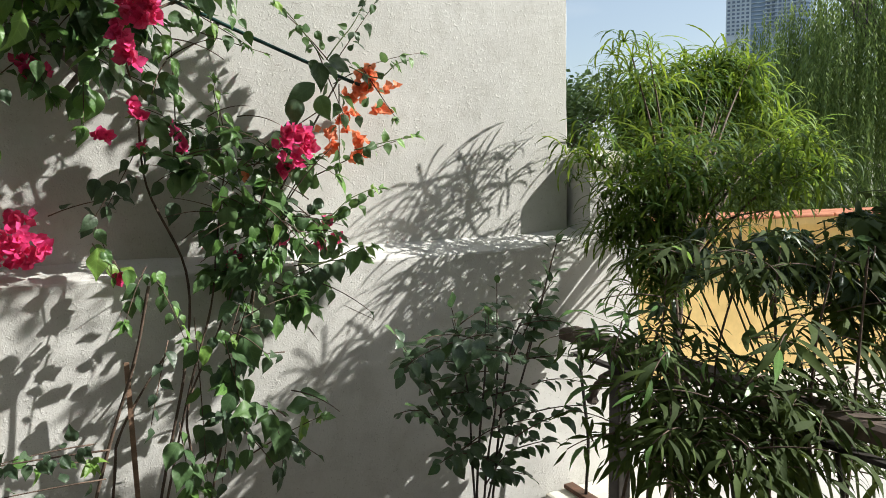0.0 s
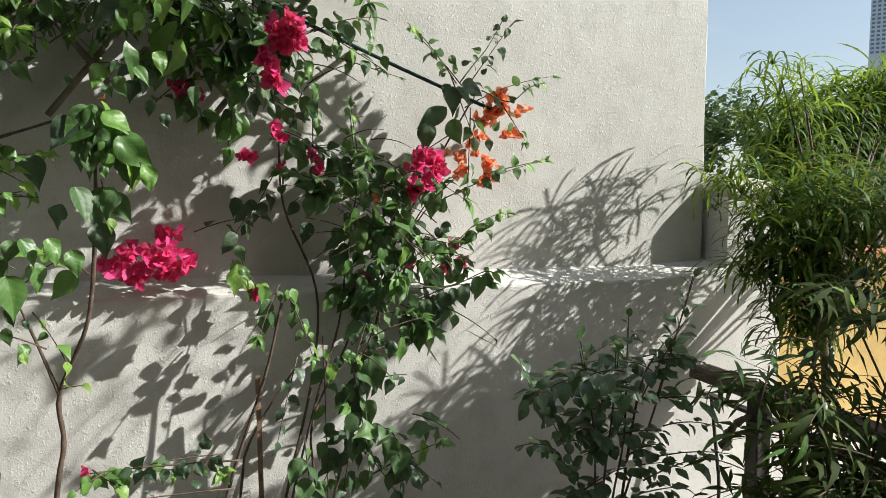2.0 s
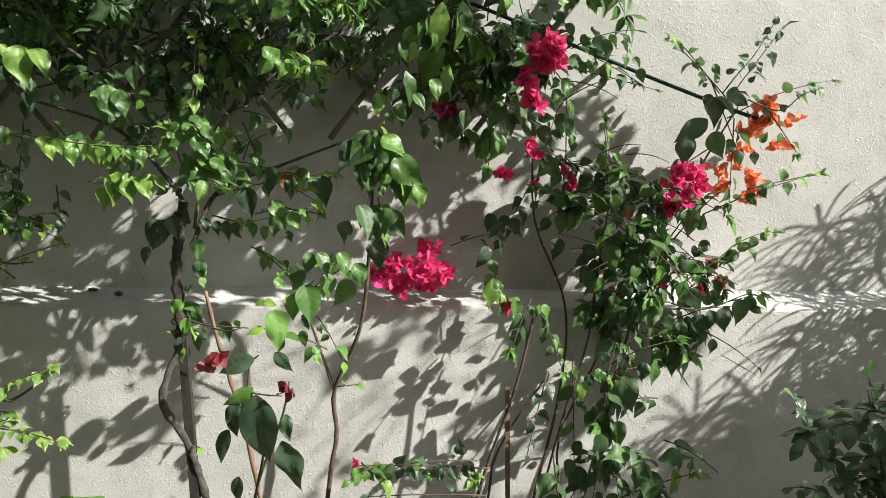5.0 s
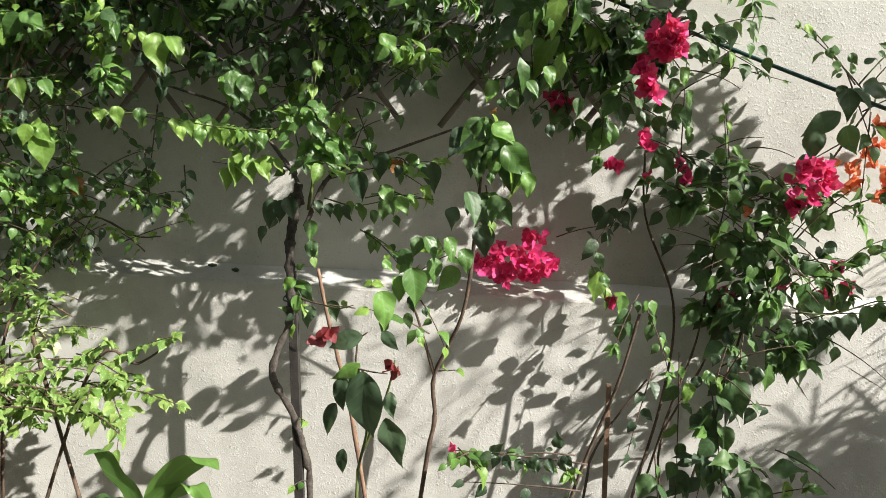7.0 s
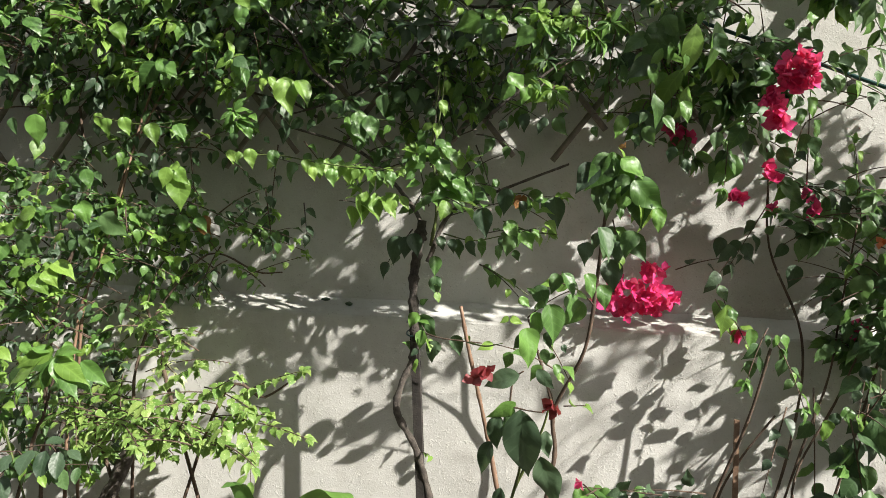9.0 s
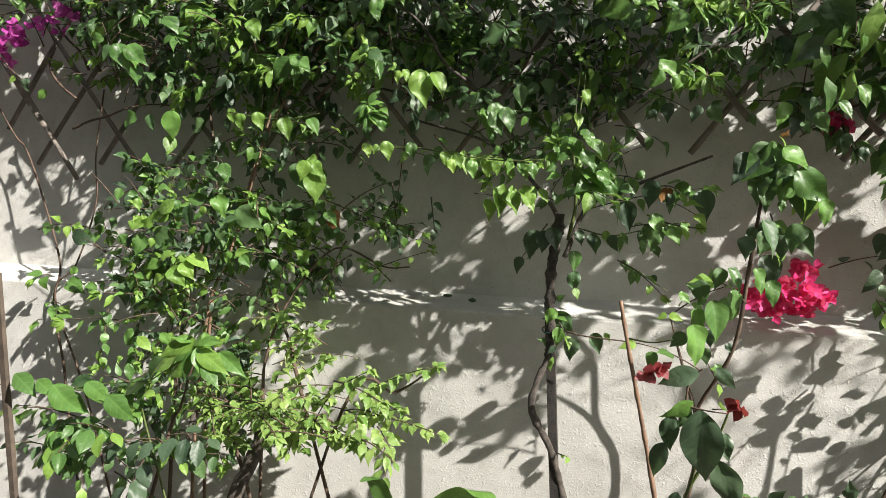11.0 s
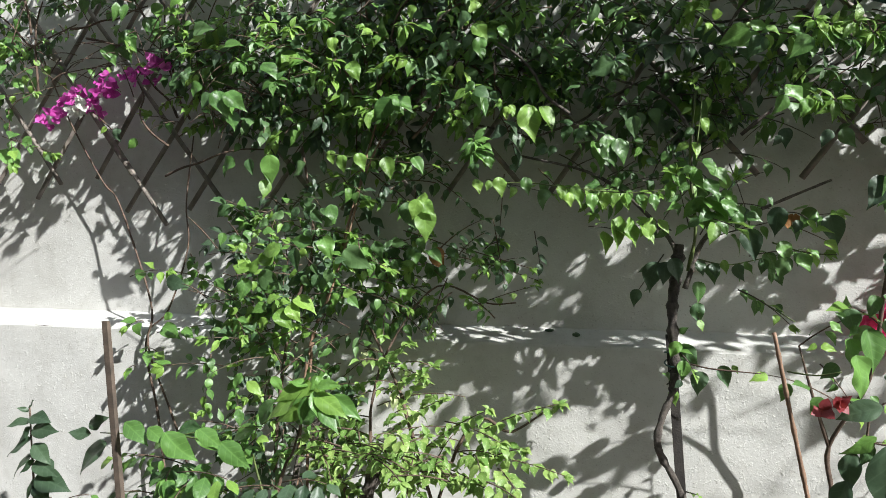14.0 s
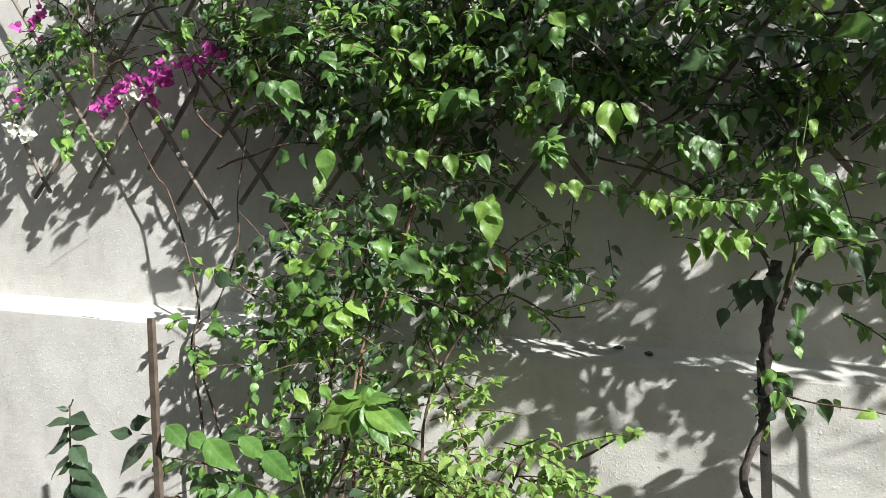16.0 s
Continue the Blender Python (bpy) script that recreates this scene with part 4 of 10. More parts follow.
rose.one((-0.276, 1.780, 0.854), 0.046, (-0.38, -0.43, -0.82), FRONT, 'ovate', LEAF)
rose.one((-0.262, 1.780, 0.858), 0.052, (0.54, -0.38, -0.75), FRONT, 'ovate', LEAF)
rose.one((-0.229, 1.780, 0.851), 0.049, (0.48, -0.41, -0.78), FRONT, 'ovate', LEAF)
rose.one((-0.209, 1.780, 0.863), 0.060, (-0.26, -0.33, -0.91), FRONT, 'ovate', LEAF)
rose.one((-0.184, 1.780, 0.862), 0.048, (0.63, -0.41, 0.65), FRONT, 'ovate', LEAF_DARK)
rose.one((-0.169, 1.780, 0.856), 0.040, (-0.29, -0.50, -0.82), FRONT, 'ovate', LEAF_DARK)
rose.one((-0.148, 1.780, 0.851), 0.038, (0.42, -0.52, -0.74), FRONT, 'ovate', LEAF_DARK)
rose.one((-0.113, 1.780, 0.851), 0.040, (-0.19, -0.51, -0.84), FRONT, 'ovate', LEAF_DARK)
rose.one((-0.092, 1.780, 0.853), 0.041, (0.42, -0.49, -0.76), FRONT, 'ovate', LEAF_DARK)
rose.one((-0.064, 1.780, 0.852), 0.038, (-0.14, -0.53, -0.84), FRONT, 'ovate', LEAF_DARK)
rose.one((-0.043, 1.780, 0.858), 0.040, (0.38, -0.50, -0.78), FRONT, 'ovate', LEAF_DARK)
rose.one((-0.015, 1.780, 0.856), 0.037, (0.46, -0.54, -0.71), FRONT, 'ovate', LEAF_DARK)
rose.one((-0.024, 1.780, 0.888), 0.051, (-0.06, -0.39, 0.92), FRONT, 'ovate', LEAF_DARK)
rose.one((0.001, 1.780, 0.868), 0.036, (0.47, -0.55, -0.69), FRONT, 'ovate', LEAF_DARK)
rose.stem([(0.656, 1.910, 1.804), (0.696, 1.910, 1.856), (0.736, 1.910, 1.904), (0.783, 1.910, 1.983)], 0.002, 0.0011, GREEN_STEM, 0.1)
rose.stem([(0.648, 1.910, 1.803), (0.606, 1.910, 1.859), (0.557, 1.910, 1.916), (0.525, 1.910, 1.944)], 0.002, 0.0011, GREEN_STEM, 0.1)
rose.stem([(0.722, 1.910, 1.788), (0.807, 1.910, 1.761), (0.865, 1.910, 1.802), (0.916, 1.910, 1.820)], 0.002, 0.0011, GREEN_STEM, 0.1)
rose.stem([(0.729, 1.910, 1.556), (0.812, 1.910, 1.576), (0.915, 1.910, 1.599)], 0.002, 0.0011, GREEN_STEM, 0.1)
rose.one((0.349, 2.002, 1.972), 0.066, (0.22, -0.01, -0.98), FRONT, 'ovate', LEAF_DARK)
rose.one((0.312, 1.967, 1.958), 0.045, (0.16, -0.01, -0.99), FRONT, 'ovate', LEAF_DARK)
rose.one((0.375, 1.975, 1.967), 0.049, (0.62, -0.02, -0.78), SUNWARD, 'ovate', LEAF_YOUNG_LIT)
rose.one((0.406, 1.968, 1.949), 0.047, (0.63, -0.11, -0.77), SUNWARD, 'ovate', LEAF)
rose.one((0.415, 1.970, 1.914), 0.044, (0.24, -0.01, -0.97), SUNWARD, 'ovate', LEAF)
rose.one((0.435, 1.957, 1.903), 0.037, (0.47, -0.33, -0.82), FRONT, 'ovate', LEAF_SHADE)
rose.one((0.366, 1.964, 1.889), 0.048, (0.12, -0.13, -0.98), SUNWARD, 'ovate', LEAF_YOUNG_LIT)
rose.one((0.456, 1.975, 1.878), 0.046, (0.24, -0.15, -0.96), FRONT, 'ovate', LEAF_SHADE)
rose.one((0.288, 1.959, 1.891), 0.046, (0.59, -0.09, -0.80), FRONT, 'ovate', LEAF_SHADE)
rose.one((0.311, 1.960, 1.893), 0.038, (0.53, -0.18, -0.83), FRONT, 'ovate', LEAF_SHADE)
rose.one((0.261, 1.921, 1.779), 0.049, (0.21, -0.16, -0.96), SUNWARD, 'ovate', LEAF)
rose.one((0.238, 1.918, 1.719), 0.041, (-0.23, -0.07, -0.97), FRONT, 'ovate', LEAF_SHADE)
rose.one((0.247, 1.876, 1.719), 0.045, (0.23, -0.15, -0.96), FRONT, 'ovate', LEAF_SHADE)
rose.one((0.273, 1.899, 1.675), 0.034, (-0.30, -0.21, -0.93), SUNWARD, 'ovate', LEAF)
rose.one((0.219, 1.894, 1.810), 0.048, (0.12, -0.17, -0.98), SUNWARD, 'ovate', LEAF)
rose.one((0.350, 1.911, 1.723), 0.030, (-0.45, -0.39, -0.80), SUNWARD, 'ovate', LEAF_YOUNG_LIT)
rose.one((0.354, 1.890, 1.706), 0.032, (0.33, -0.18, -0.93), SUNWARD, 'ovate', LEAF_YOUNG_LIT)
rose.one((0.352, 1.916, 1.679), 0.041, (0.28, -0.07, -0.96), SUNWARD, 'ovate', LEAF)
rose.one((0.368, 1.881, 1.647), 0.048, (0.60, -0.08, -0.80), SUNWARD, 'ovate', LEAF)
rose.one((0.345, 1.879, 1.639), 0.051, (-0.40, -0.19, -0.90), SUNWARD, 'ovate', LEAF)
rose.one((0.399, 1.916, 1.598), 0.045, (0.25, -0.09, -0.96), SUNWARD, 'ovate', LEAF)
rose.one((0.361, 1.881, 1.617), 0.051, (0.39, -0.02, -0.92), SUNWARD, 'ovate', LEAF)
rose.one((0.103, 1.887, 1.908), 0.053, (0.17, -0.02, -0.98), FRONT, 'ovate', LEAF_SHADE)
rose.one((0.132, 1.896, 1.862), 0.061, (0.81, -0.12, -0.57), SUNWARD, 'ovate', LEAF)
rose.one((0.061, 1.887, 1.857), 0.077, (0.54, -0.01, -0.84), FRONT, 'ovate', LEAF_SHADE)
rose.one((0.048, 1.910, 1.775), 0.061, (0.81, -0.01, -0.58), FRONT, 'ovate', LEAF_SHADE)
rose.one((0.054, 1.885, 1.708), 0.077, (0.23, -0.05, -0.97), SUNWARD, 'ovate', LEAF)
rose.one((0.076, 1.894, 1.696), 0.098, (-0.34, -0.01, -0.94), SUNWARD, 'ovate', LEAF)
rose.one((0.140, 1.896, 1.806), 0.039, (0.65, -0.10, -0.75), FRONT, 'ovate', LEAF_SHADE)
rose.one((0.186, 1.913, 1.717), 0.067, (0.39, -0.11, -0.92), FRONT, 'ovate', LEAF_SHADE)
rose.one((0.194, 1.920, 1.630), 0.081, (0.64, -0.10, -0.76), FRONT, 'ovate', LEAF_SHADE)
rose.one((0.105, 1.913, 1.747), 0.043, (0.70, -0.17, -0.70), FRONT, 'ovate', LEAF_SHADE)
rose.stem([(0.367, 1.910, 1.579), (0.359, 1.910, 1.646), (0.350, 1.910, 1.720)], 0.002, 0.0011, GREEN_STEM, 0.1)
rose.one((0.382, 1.867, 1.539), 0.055, (-0.35, -0.19, -0.92), SUNWARD, 'ovate', LEAF)
rose.one((0.400, 1.878, 1.513), 0.032, (0.84, -0.38, -0.39), SUNWARD, 'ovate', LEAF)
rose.one((0.378, 1.881, 1.498), 0.055, (0.16, -0.16, -0.97), SUNWARD, 'ovate', LEAF)
rose.one((0.358, 1.858, 1.462), 0.052, (-0.40, -0.20, -0.90), SUNWARD, 'ovate', LEAF)
rose.one((0.337, 1.864, 1.433), 0.048, (-0.19, -0.03, -0.98), SUNWARD, 'ovate', LEAF_YOUNG_LIT)
rose.one((0.361, 1.848, 1.411), 0.086, (0.10, -0.02, -0.99), FRONT, 'ovate', LEAF_SHADE)
rose.one((0.404, 1.858, 1.404), 0.059, (0.34, -0.15, -0.93), FRONT, 'ovate', LEAF_SHADE)
rose.one((0.436, 1.859, 1.389), 0.052, (0.42, -0.02, -0.91), FRONT, 'ovate', LEAF_SHADE)
rose.one((0.480, 1.883, 1.415), 0.070, (0.39, -0.10, -0.91), SUNWARD, 'ovate', LEAF_YOUNG_LIT)
rose.one((0.483, 1.846, 1.360), 0.064, (-0.09, -0.01, -1.00), SUNWARD, 'ovate', LEAF_YOUNG_LIT)
rose.one((0.518, 1.852, 1.389), 0.037, (0.51, -0.12, -0.85), SUNWARD, 'ovate', LEAF)
rose.one((0.554, 1.888, 1.341), 0.039, (0.49, -0.31, -0.82), SUNWARD, 'ovate', LEAF)
rose.one((0.527, 1.876, 1.319), 0.039, (0.55, -0.08, -0.83), SUNWARD, 'ovate', LEAF)
rose.one((0.593, 1.866, 1.449), 0.049, (0.15, -0.09, 0.98), FRONT, 'ovate', LEAF_SHADE)
rose.one((0.566, 1.862, 1.502), 0.080, (-0.10, -0.00, -0.99), FRONT, 'ovate', LEAF_SHADE)
rose.one((0.620, 1.874, 1.419), 0.052, (-0.77, -0.20, -0.61), FRONT, 'ovate', LEAF_DARK)
rose.one((0.697, 1.881, 1.394), 0.055, (-0.69, -0.02, -0.72), FRONT, 'ovate', LEAF_SHADE)
rose.one((0.741, 1.872, 1.433), 0.045, (-0.42, -0.05, -0.91), FRONT, 'ovate', LEAF_SHADE)
rose.one((0.704, 1.880, 1.434), 0.036, (-0.42, -0.16, -0.89), SUNWARD, 'ovate', LEAF)
rose.one((0.774, 1.892, 1.450), 0.032, (0.61, -0.32, -0.72), SUNWARD, 'ovate', LEAF_YOUNG_LIT)
rose.one((0.754, 1.851, 1.445), 0.022, (0.44, -0.18, 0.88), SUNWARD, 'ovate', LEAF_YOUNG_LIT)
rose.one((0.434, 1.891, 1.490), 0.045, (0.90, -0.13, -0.42), FRONT, 'ovate', LEAF_SHADE)
rose.one((0.467, 1.867, 1.453), 0.040, (0.80, -0.14, -0.59), FRONT, 'ovate', LEAF_SHADE)
rose.stem([(0.529, 1.880, 1.292), (0.640, 1.880, 1.369), (0.696, 1.880, 1.416), (0.769, 1.880, 1.447)], 0.002, 0.0011, GREEN_STEM, 0.1)
rose.one((0.560, 1.853, 1.298), 0.077, (0.54, -0.16, -0.83), FRONT, 'ovate', LEAF_SHADE)
rose.one((0.693, 1.842, 1.275), 0.074, (-0.18, -0.17, -0.97), FRONT, 'ovate', LEAF_SHADE)
rose.one((0.710, 1.845, 1.282), 0.054, (0.40, -0.02, -0.92), FRONT, 'ovate', LEAF_SHADE)
rose.one((0.714, 1.856, 1.297), 0.037, (0.53, -0.14, -0.84), SUNWARD, 'ovate', LEAF)
rose.one((0.723, 1.818, 1.285), 0.043, (0.62, -0.29, -0.73), SUNWARD, 'ovate', LEAF_YOUNG_LIT)
rose.one((0.636, 1.817, 1.256), 0.072, (0.15, -0.10, -0.98), FRONT, 'ovate', LEAF_DARK)
rose.one((0.620, 1.839, 1.246), 0.057, (-0.22, -0.20, -0.95), FRONT, 'ovate', LEAF_DARK)
rose.one((0.587, 1.835, 1.239), 0.072, (-0.01, -0.04, -1.00), FRONT, 'ovate', LEAF_DARK)
rose.one((0.499, 1.829, 1.234), 0.052, (0.38, -0.05, -0.92), FRONT, 'ovate', LEAF_SHADE)
rose.one((0.535, 1.843, 1.216), 0.057, (0.52, -0.08, -0.85), FRONT, 'ovate', LEAF_DARK)
rose.one((0.515, 1.853, 1.192), 0.060, (0.34, -0.05, -0.94), SUNWARD, 'ovate', LEAF)
rose.one((0.470, 1.833, 1.197), 0.035, (-0.80, -0.09, -0.60), FRONT, 'ovate', LEAF_SHADE)
rose.one((0.643, 1.864, 1.335), 0.046, (0.42, -0.23, -0.87), SUNWARD, 'ovate', LEAF)
rose.one((0.577, 1.857, 1.336), 0.044, (0.42, -0.18, -0.89), SUNWARD, 'ovate', LEAF)
rose.one((0.393, 1.835, 1.314), 0.051, (0.38, -0.04, -0.92), FRONT, 'ovate', LEAF_SHADE)
rose.one((0.436, 1.857, 1.296), 0.046, (0.51, -0.13, -0.85), FRONT, 'ovate', LEAF_SHADE)
rose.one((0.367, 1.817, 1.286), 0.049, (-0.32, -0.04, -0.95), FRONT, 'ovate', LEAF_SHADE)
rose.one((0.458, 1.820, 1.278), 0.047, (0.54, -0.19, -0.82), SUNWARD, 'ovate', LEAF)
rose.one((0.446, 1.860, 1.235), 0.041, (0.61, -0.06, -0.79), SUNWARD, 'ovate', LEAF)
rose.one((0.414, 1.855, 1.214), 0.047, (0.52, -0.09, -0.85), FRONT, 'ovate', LEAF_DARK)
rose.one((0.375, 1.849, 1.193), 0.049, (0.29, -0.22, -0.93), FRONT, 'ovate', LEAF_DARK)
rose.one((0.475, 1.846, 1.146), 0.046, (0.49, -0.22, -0.84), FRONT, 'ovate', LEAF_SHADE)
rose.one((0.333, 1.834, 1.329), 0.049, (-0.31, -0.00, -0.95), SUNWARD, 'ovate', LEAF)
rose.stem([(0.537, 1.850, 1.250), (0.616, 1.850, 1.249), (0.712, 1.850, 1.286), (0.753, 1.850, 1.278)], 0.002, 0.0011, GREEN_STEM, 0.1)
rose.one((0.247, 1.961, 1.421), 0.068, (-0.27, -0.11, -0.96), FRONT, 'ovate', LEAF_DARK)
rose.one((0.216, 1.944, 1.474), 0.050, (-0.62, -0.10, -0.78), FRONT, 'ovate', LEAF_DARK)
rose.one((0.094, 1.951, 1.465), 0.064, (-0.66, -0.01, -0.75), FRONT, 'ovate', LEAF_DARK)
rose.one((0.116, 1.951, 1.473), 0.055, (0.51, -0.09, -0.86), FRONT, 'ovate', LEAF_DARK)
rose.one((0.065, 1.959, 1.487), 0.059, (-0.32, -0.15, -0.94), FRONT, 'ovate', LEAF_DARK)
rose.one((0.169, 1.955, 1.501), 0.035, (0.64, -0.35, 0.68), FRONT, 'ovate', LEAF_SHADE)
rose.one((0.263, 1.976, 1.533), 0.042, (0.56, -0.28, -0.78), SUNWARD, 'ovate', LEAF)
rose.one((0.286, 1.970, 1.518), 0.062, (0.39, -0.14, -0.91), SUNWARD, 'ovate', LEAF)
rose.one((0.067, 1.842, 1.318), 0.046, (0.54, -0.22, -0.81), SUNWARD, 'ovate', LEAF)
rose.one((0.060, 1.833, 1.326), 0.090, (-0.03, -0.08, -1.00), SUNWARD, 'ovate', LEAF_YOUNG_LIT)
rose.one((0.120, 1.849, 1.267), 0.056, (-0.00, -0.12, -0.99), SUNWARD, 'ovate', LEAF)
rose.one((0.116, 1.829, 1.193), 0.051, (0.09, -0.02, -1.00), FRONT, 'ovate', LEAF_SHADE)
rose.one((0.186, 1.819, 1.262), 0.050, (0.42, -0.09, -0.90), SUNWARD, 'ovate', LEAF)
rose.one((0.181, 1.844, 1.256), 0.037, (-0.27, -0.26, -0.93), SUNWARD, 'ovate', LEAF)
rose.one((0.192, 1.851, 1.222), 0.048, (0.25, -0.08, -0.96), SUNWARD, 'ovate', LEAF)
rose.one((0.301, 1.861, 1.240), 0.047, (-0.17, -0.07, -0.98), FRONT, 'ovate', LEAF_SHADE)
rose.one((0.285, 1.851, 1.227), 0.043, (-0.43, -0.02, -0.90), FRONT, 'ovate', LEAF_SHADE)
rose.one((0.219, 1.853, 1.166), 0.035, (0.43, -0.25, -0.87), SUNWARD, 'ovate', LEAF)
rose.one((0.236, 1.863, 1.142), 0.035, (0.41, -0.33, -0.85), SUNWARD, 'ovate', LEAF)
rose.one((0.319, 1.789, 1.106), 0.055, (0.28, -0.19, -0.94), SUNWARD, 'ovate', LEAF)
rose.one((0.349, 1.792, 1.090), 0.062, (0.39, -0.13, -0.91), SUNWARD, 'ovate', LEAF_YOUNG_LIT)
rose.one((0.380, 1.765, 1.095), 0.110, (0.23, -0.06, -0.97), FRONT, 'ovate', LEAF_SHADE)
rose.one((0.348, 1.800, 1.029), 0.088, (-0.31, -0.03, -0.95), FRONT, 'ovate', LEAF_DARK)
rose.one((0.376, 1.804, 0.968), 0.078, (0.12, -0.09, -0.99), FRONT, 'ovate', LEAF_SHADE)
rose.one((0.306, 1.775, 1.001), 0.049, (-0.39, -0.00, -0.92), FRONT, 'ovate', LEAF_DARK)
rose.one((0.278, 1.775, 1.075), 0.060, (-0.07, -0.04, -1.00), SUNWARD, 'ovate', LEAF_YOUNG_LIT)
rose.one((0.305, 1.788, 1.089), 0.044, (-0.38, -0.26, -0.89), FRONT, 'ovate', LEAF_DARK)
rose.one((0.463, 1.801, 1.128), 0.077, (0.05, -0.10, -0.99), SUNWARD, 'ovate', LEAF)
rose.one((0.433, 1.774, 1.124), 0.054, (-0.19, -0.03, -0.98), FRONT, 'ovate', LEAF_DARK)
rose.one((0.344, 1.789, 0.885), 0.085, (-0.21, -0.08, -0.97), FRONT, 'ovate', LEAF_SHADE)
rose.one((0.374, 1.791, 0.880), 0.062, (-0.13, -0.08, -0.99), FRONT, 'ovate', LEAF_SHADE)
rose.one((0.291, 1.799, 0.848), 0.087, (-0.51, -0.03, -0.86), FRONT, 'ovate', LEAF_DARK)
rose.one((0.513, 1.770, 0.851), 0.078, (-0.16, -0.04, -0.99), SUNWARD, 'ovate', LEAF_YOUNG_LIT)
rose.one((0.525, 1.786, 0.849), 0.029, (-0.66, -0.39, -0.64), SUNWARD, 'ovate', LEAF_YOUNG_LIT)
rose.one((0.541, 1.763, 0.872), 0.028, (0.89, -0.29, -0.35), SUNWARD, 'ovate', LEAF_YOUNG_LIT)
rose.one((0.559, 1.793, 0.837), 0.027, (0.47, -0.10, -0.88), SUNWARD, 'ovate', LEAF_YOUNG_LIT)
rose.one((0.457, 1.758, 0.800), 0.053, (-0.11, -0.14, -0.98), FRONT, 'ovate', LEAF_SHADE)
rose.one((0.370, 1.797, 0.784), 0.060, (-0.18, -0.19, -0.97), FRONT, 'ovate', LEAF_SHADE)
rose.one((0.436, 1.791, 0.770), 0.055, (-0.30, -0.10, -0.95), FRONT, 'ovate', LEAF_SHADE)
rose.one((0.314, 1.776, 0.778), 0.046, (-0.35, -0.15, -0.93), SUNWARD, 'ovate', LEAF)
rose.one((0.341, 1.800, 0.766), 0.048, (0.16, -0.08, -0.98), SUNWARD, 'ovate', LEAF)
rose.one((0.391, 1.769, 0.916), 0.060, (-0.14, -0.13, -0.98), FRONT, 'ovate', LEAF_SHADE)
rose.one((0.381, 1.803, 1.142), 0.063, (0.13, -0.04, -0.99), FRONT, 'ovate', LEAF_DARK)
rose.one((0.334, 1.757, 1.153), 0.038, (-0.20, -0.04, -0.98), FRONT, 'ovate', LEAF_DARK)
rose.stem([(-0.171, 1.860, 0.000), (0.024, 1.860, 0.735), (0.120, 1.840, 1.038), (0.163, 1.830, 1.225)], 0.0043, 0.0037, BARK, 0.1, 'stem', 'brown cut stem')
rose.stem([(-0.034, 1.900, 0.000), (0.057, 1.900, 0.712), (0.073, 1.900, 0.827), (0.131, 1.920, 0.930), (0.208, 1.940, 1.034)], 0.0039, 0.0025, BARK)
rose.stem([(0.034, 1.880, 0.000), (0.180, 1.880, 0.662), (0.252, 1.880, 0.952), (0.316, 1.900, 1.150), (0.343, 1.920, 1.327), (0.381, 1.950, 1.537)], 0.0035, 0.002)
rose.stem([(0.276, 1.860, 0.000), (0.249, 1.860, 0.685), (0.241, 1.870, 0.895), (0.334, 1.900, 1.088), (0.420, 1.900, 1.310), (0.522, 1.920, 1.458)], 0.0035, 0.0024)
rose.stem([(0.158, 1.900, 0.000), (0.297, 1.900, 0.659), (0.414, 1.920, 1.106), (0.471, 1.920, 1.351), (0.594, 1.930, 1.582), (0.705, 1.950, 1.760)], 0.0039, 0.0025)
rose.stem([(0.029, 1.900, 0.000), (0.169, 1.900, 0.672), (0.247, 1.920, 1.003), (0.264, 1.950, 1.240), (0.182, 1.970, 1.466), (0.168, 1.960, 1.682), (0.127, 1.950, 1.873)], 0.0039, 0.0025, BARK)
rose.stem([(0.280, 1.990, 1.943), (0.036, 1.980, 1.817), (-0.086, 1.970, 1.770)], 0.0039, 0.0029)
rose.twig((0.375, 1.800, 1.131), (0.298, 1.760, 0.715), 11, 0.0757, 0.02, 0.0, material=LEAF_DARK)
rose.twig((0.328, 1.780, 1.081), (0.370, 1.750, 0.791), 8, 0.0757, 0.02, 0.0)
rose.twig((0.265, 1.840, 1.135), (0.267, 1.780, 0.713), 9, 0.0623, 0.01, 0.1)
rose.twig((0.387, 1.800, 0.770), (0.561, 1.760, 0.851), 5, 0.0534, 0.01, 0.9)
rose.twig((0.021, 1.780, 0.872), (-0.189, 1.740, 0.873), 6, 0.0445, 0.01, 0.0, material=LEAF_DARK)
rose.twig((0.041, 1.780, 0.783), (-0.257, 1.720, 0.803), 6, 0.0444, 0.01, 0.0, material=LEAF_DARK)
rose.twig((-0.238, 1.720, 0.878), (-0.287, 1.680, 0.859), 4, 0.0444, 0.0, 0.9)
rose.twig((0.208, 1.760, 0.897), (0.218, 1.720, 0.769), 6, 0.0711, 0.0, 0.0, material=LEAF_SHADE)
rose.twig((0.506, 1.900, 1.195), (0.766, 1.880, 1.283), 6, 0.058, 0.02, 0.15)
rose.twig((0.534, 1.880, 1.242), (0.723, 1.860, 1.255), 5, 0.0624, 0.0, 0.1)
rose.twig((0.581, 1.930, 1.282), (0.800, 1.900, 1.445), 8, 0.0518, 0.02, 0.5)
rose.twig((0.629, 1.950, 1.488), (0.931, 1.930, 1.601), 10, 0.05, 0.02, 0.35)
rose.twig((0.694, 1.970, 1.747), (0.966, 1.950, 1.847), 9, 0.0536, 0.03, 0.35)
rose.twig((0.673, 1.950, 1.775), (0.811, 1.920, 1.975), 8, 0.0535, 0.0, 0.0, material=LEAF_DARK)
rose.twig((0.692, 1.960, 1.793), (0.541, 2.000, 1.961), 8, 0.0403, 0.02, 0.5)
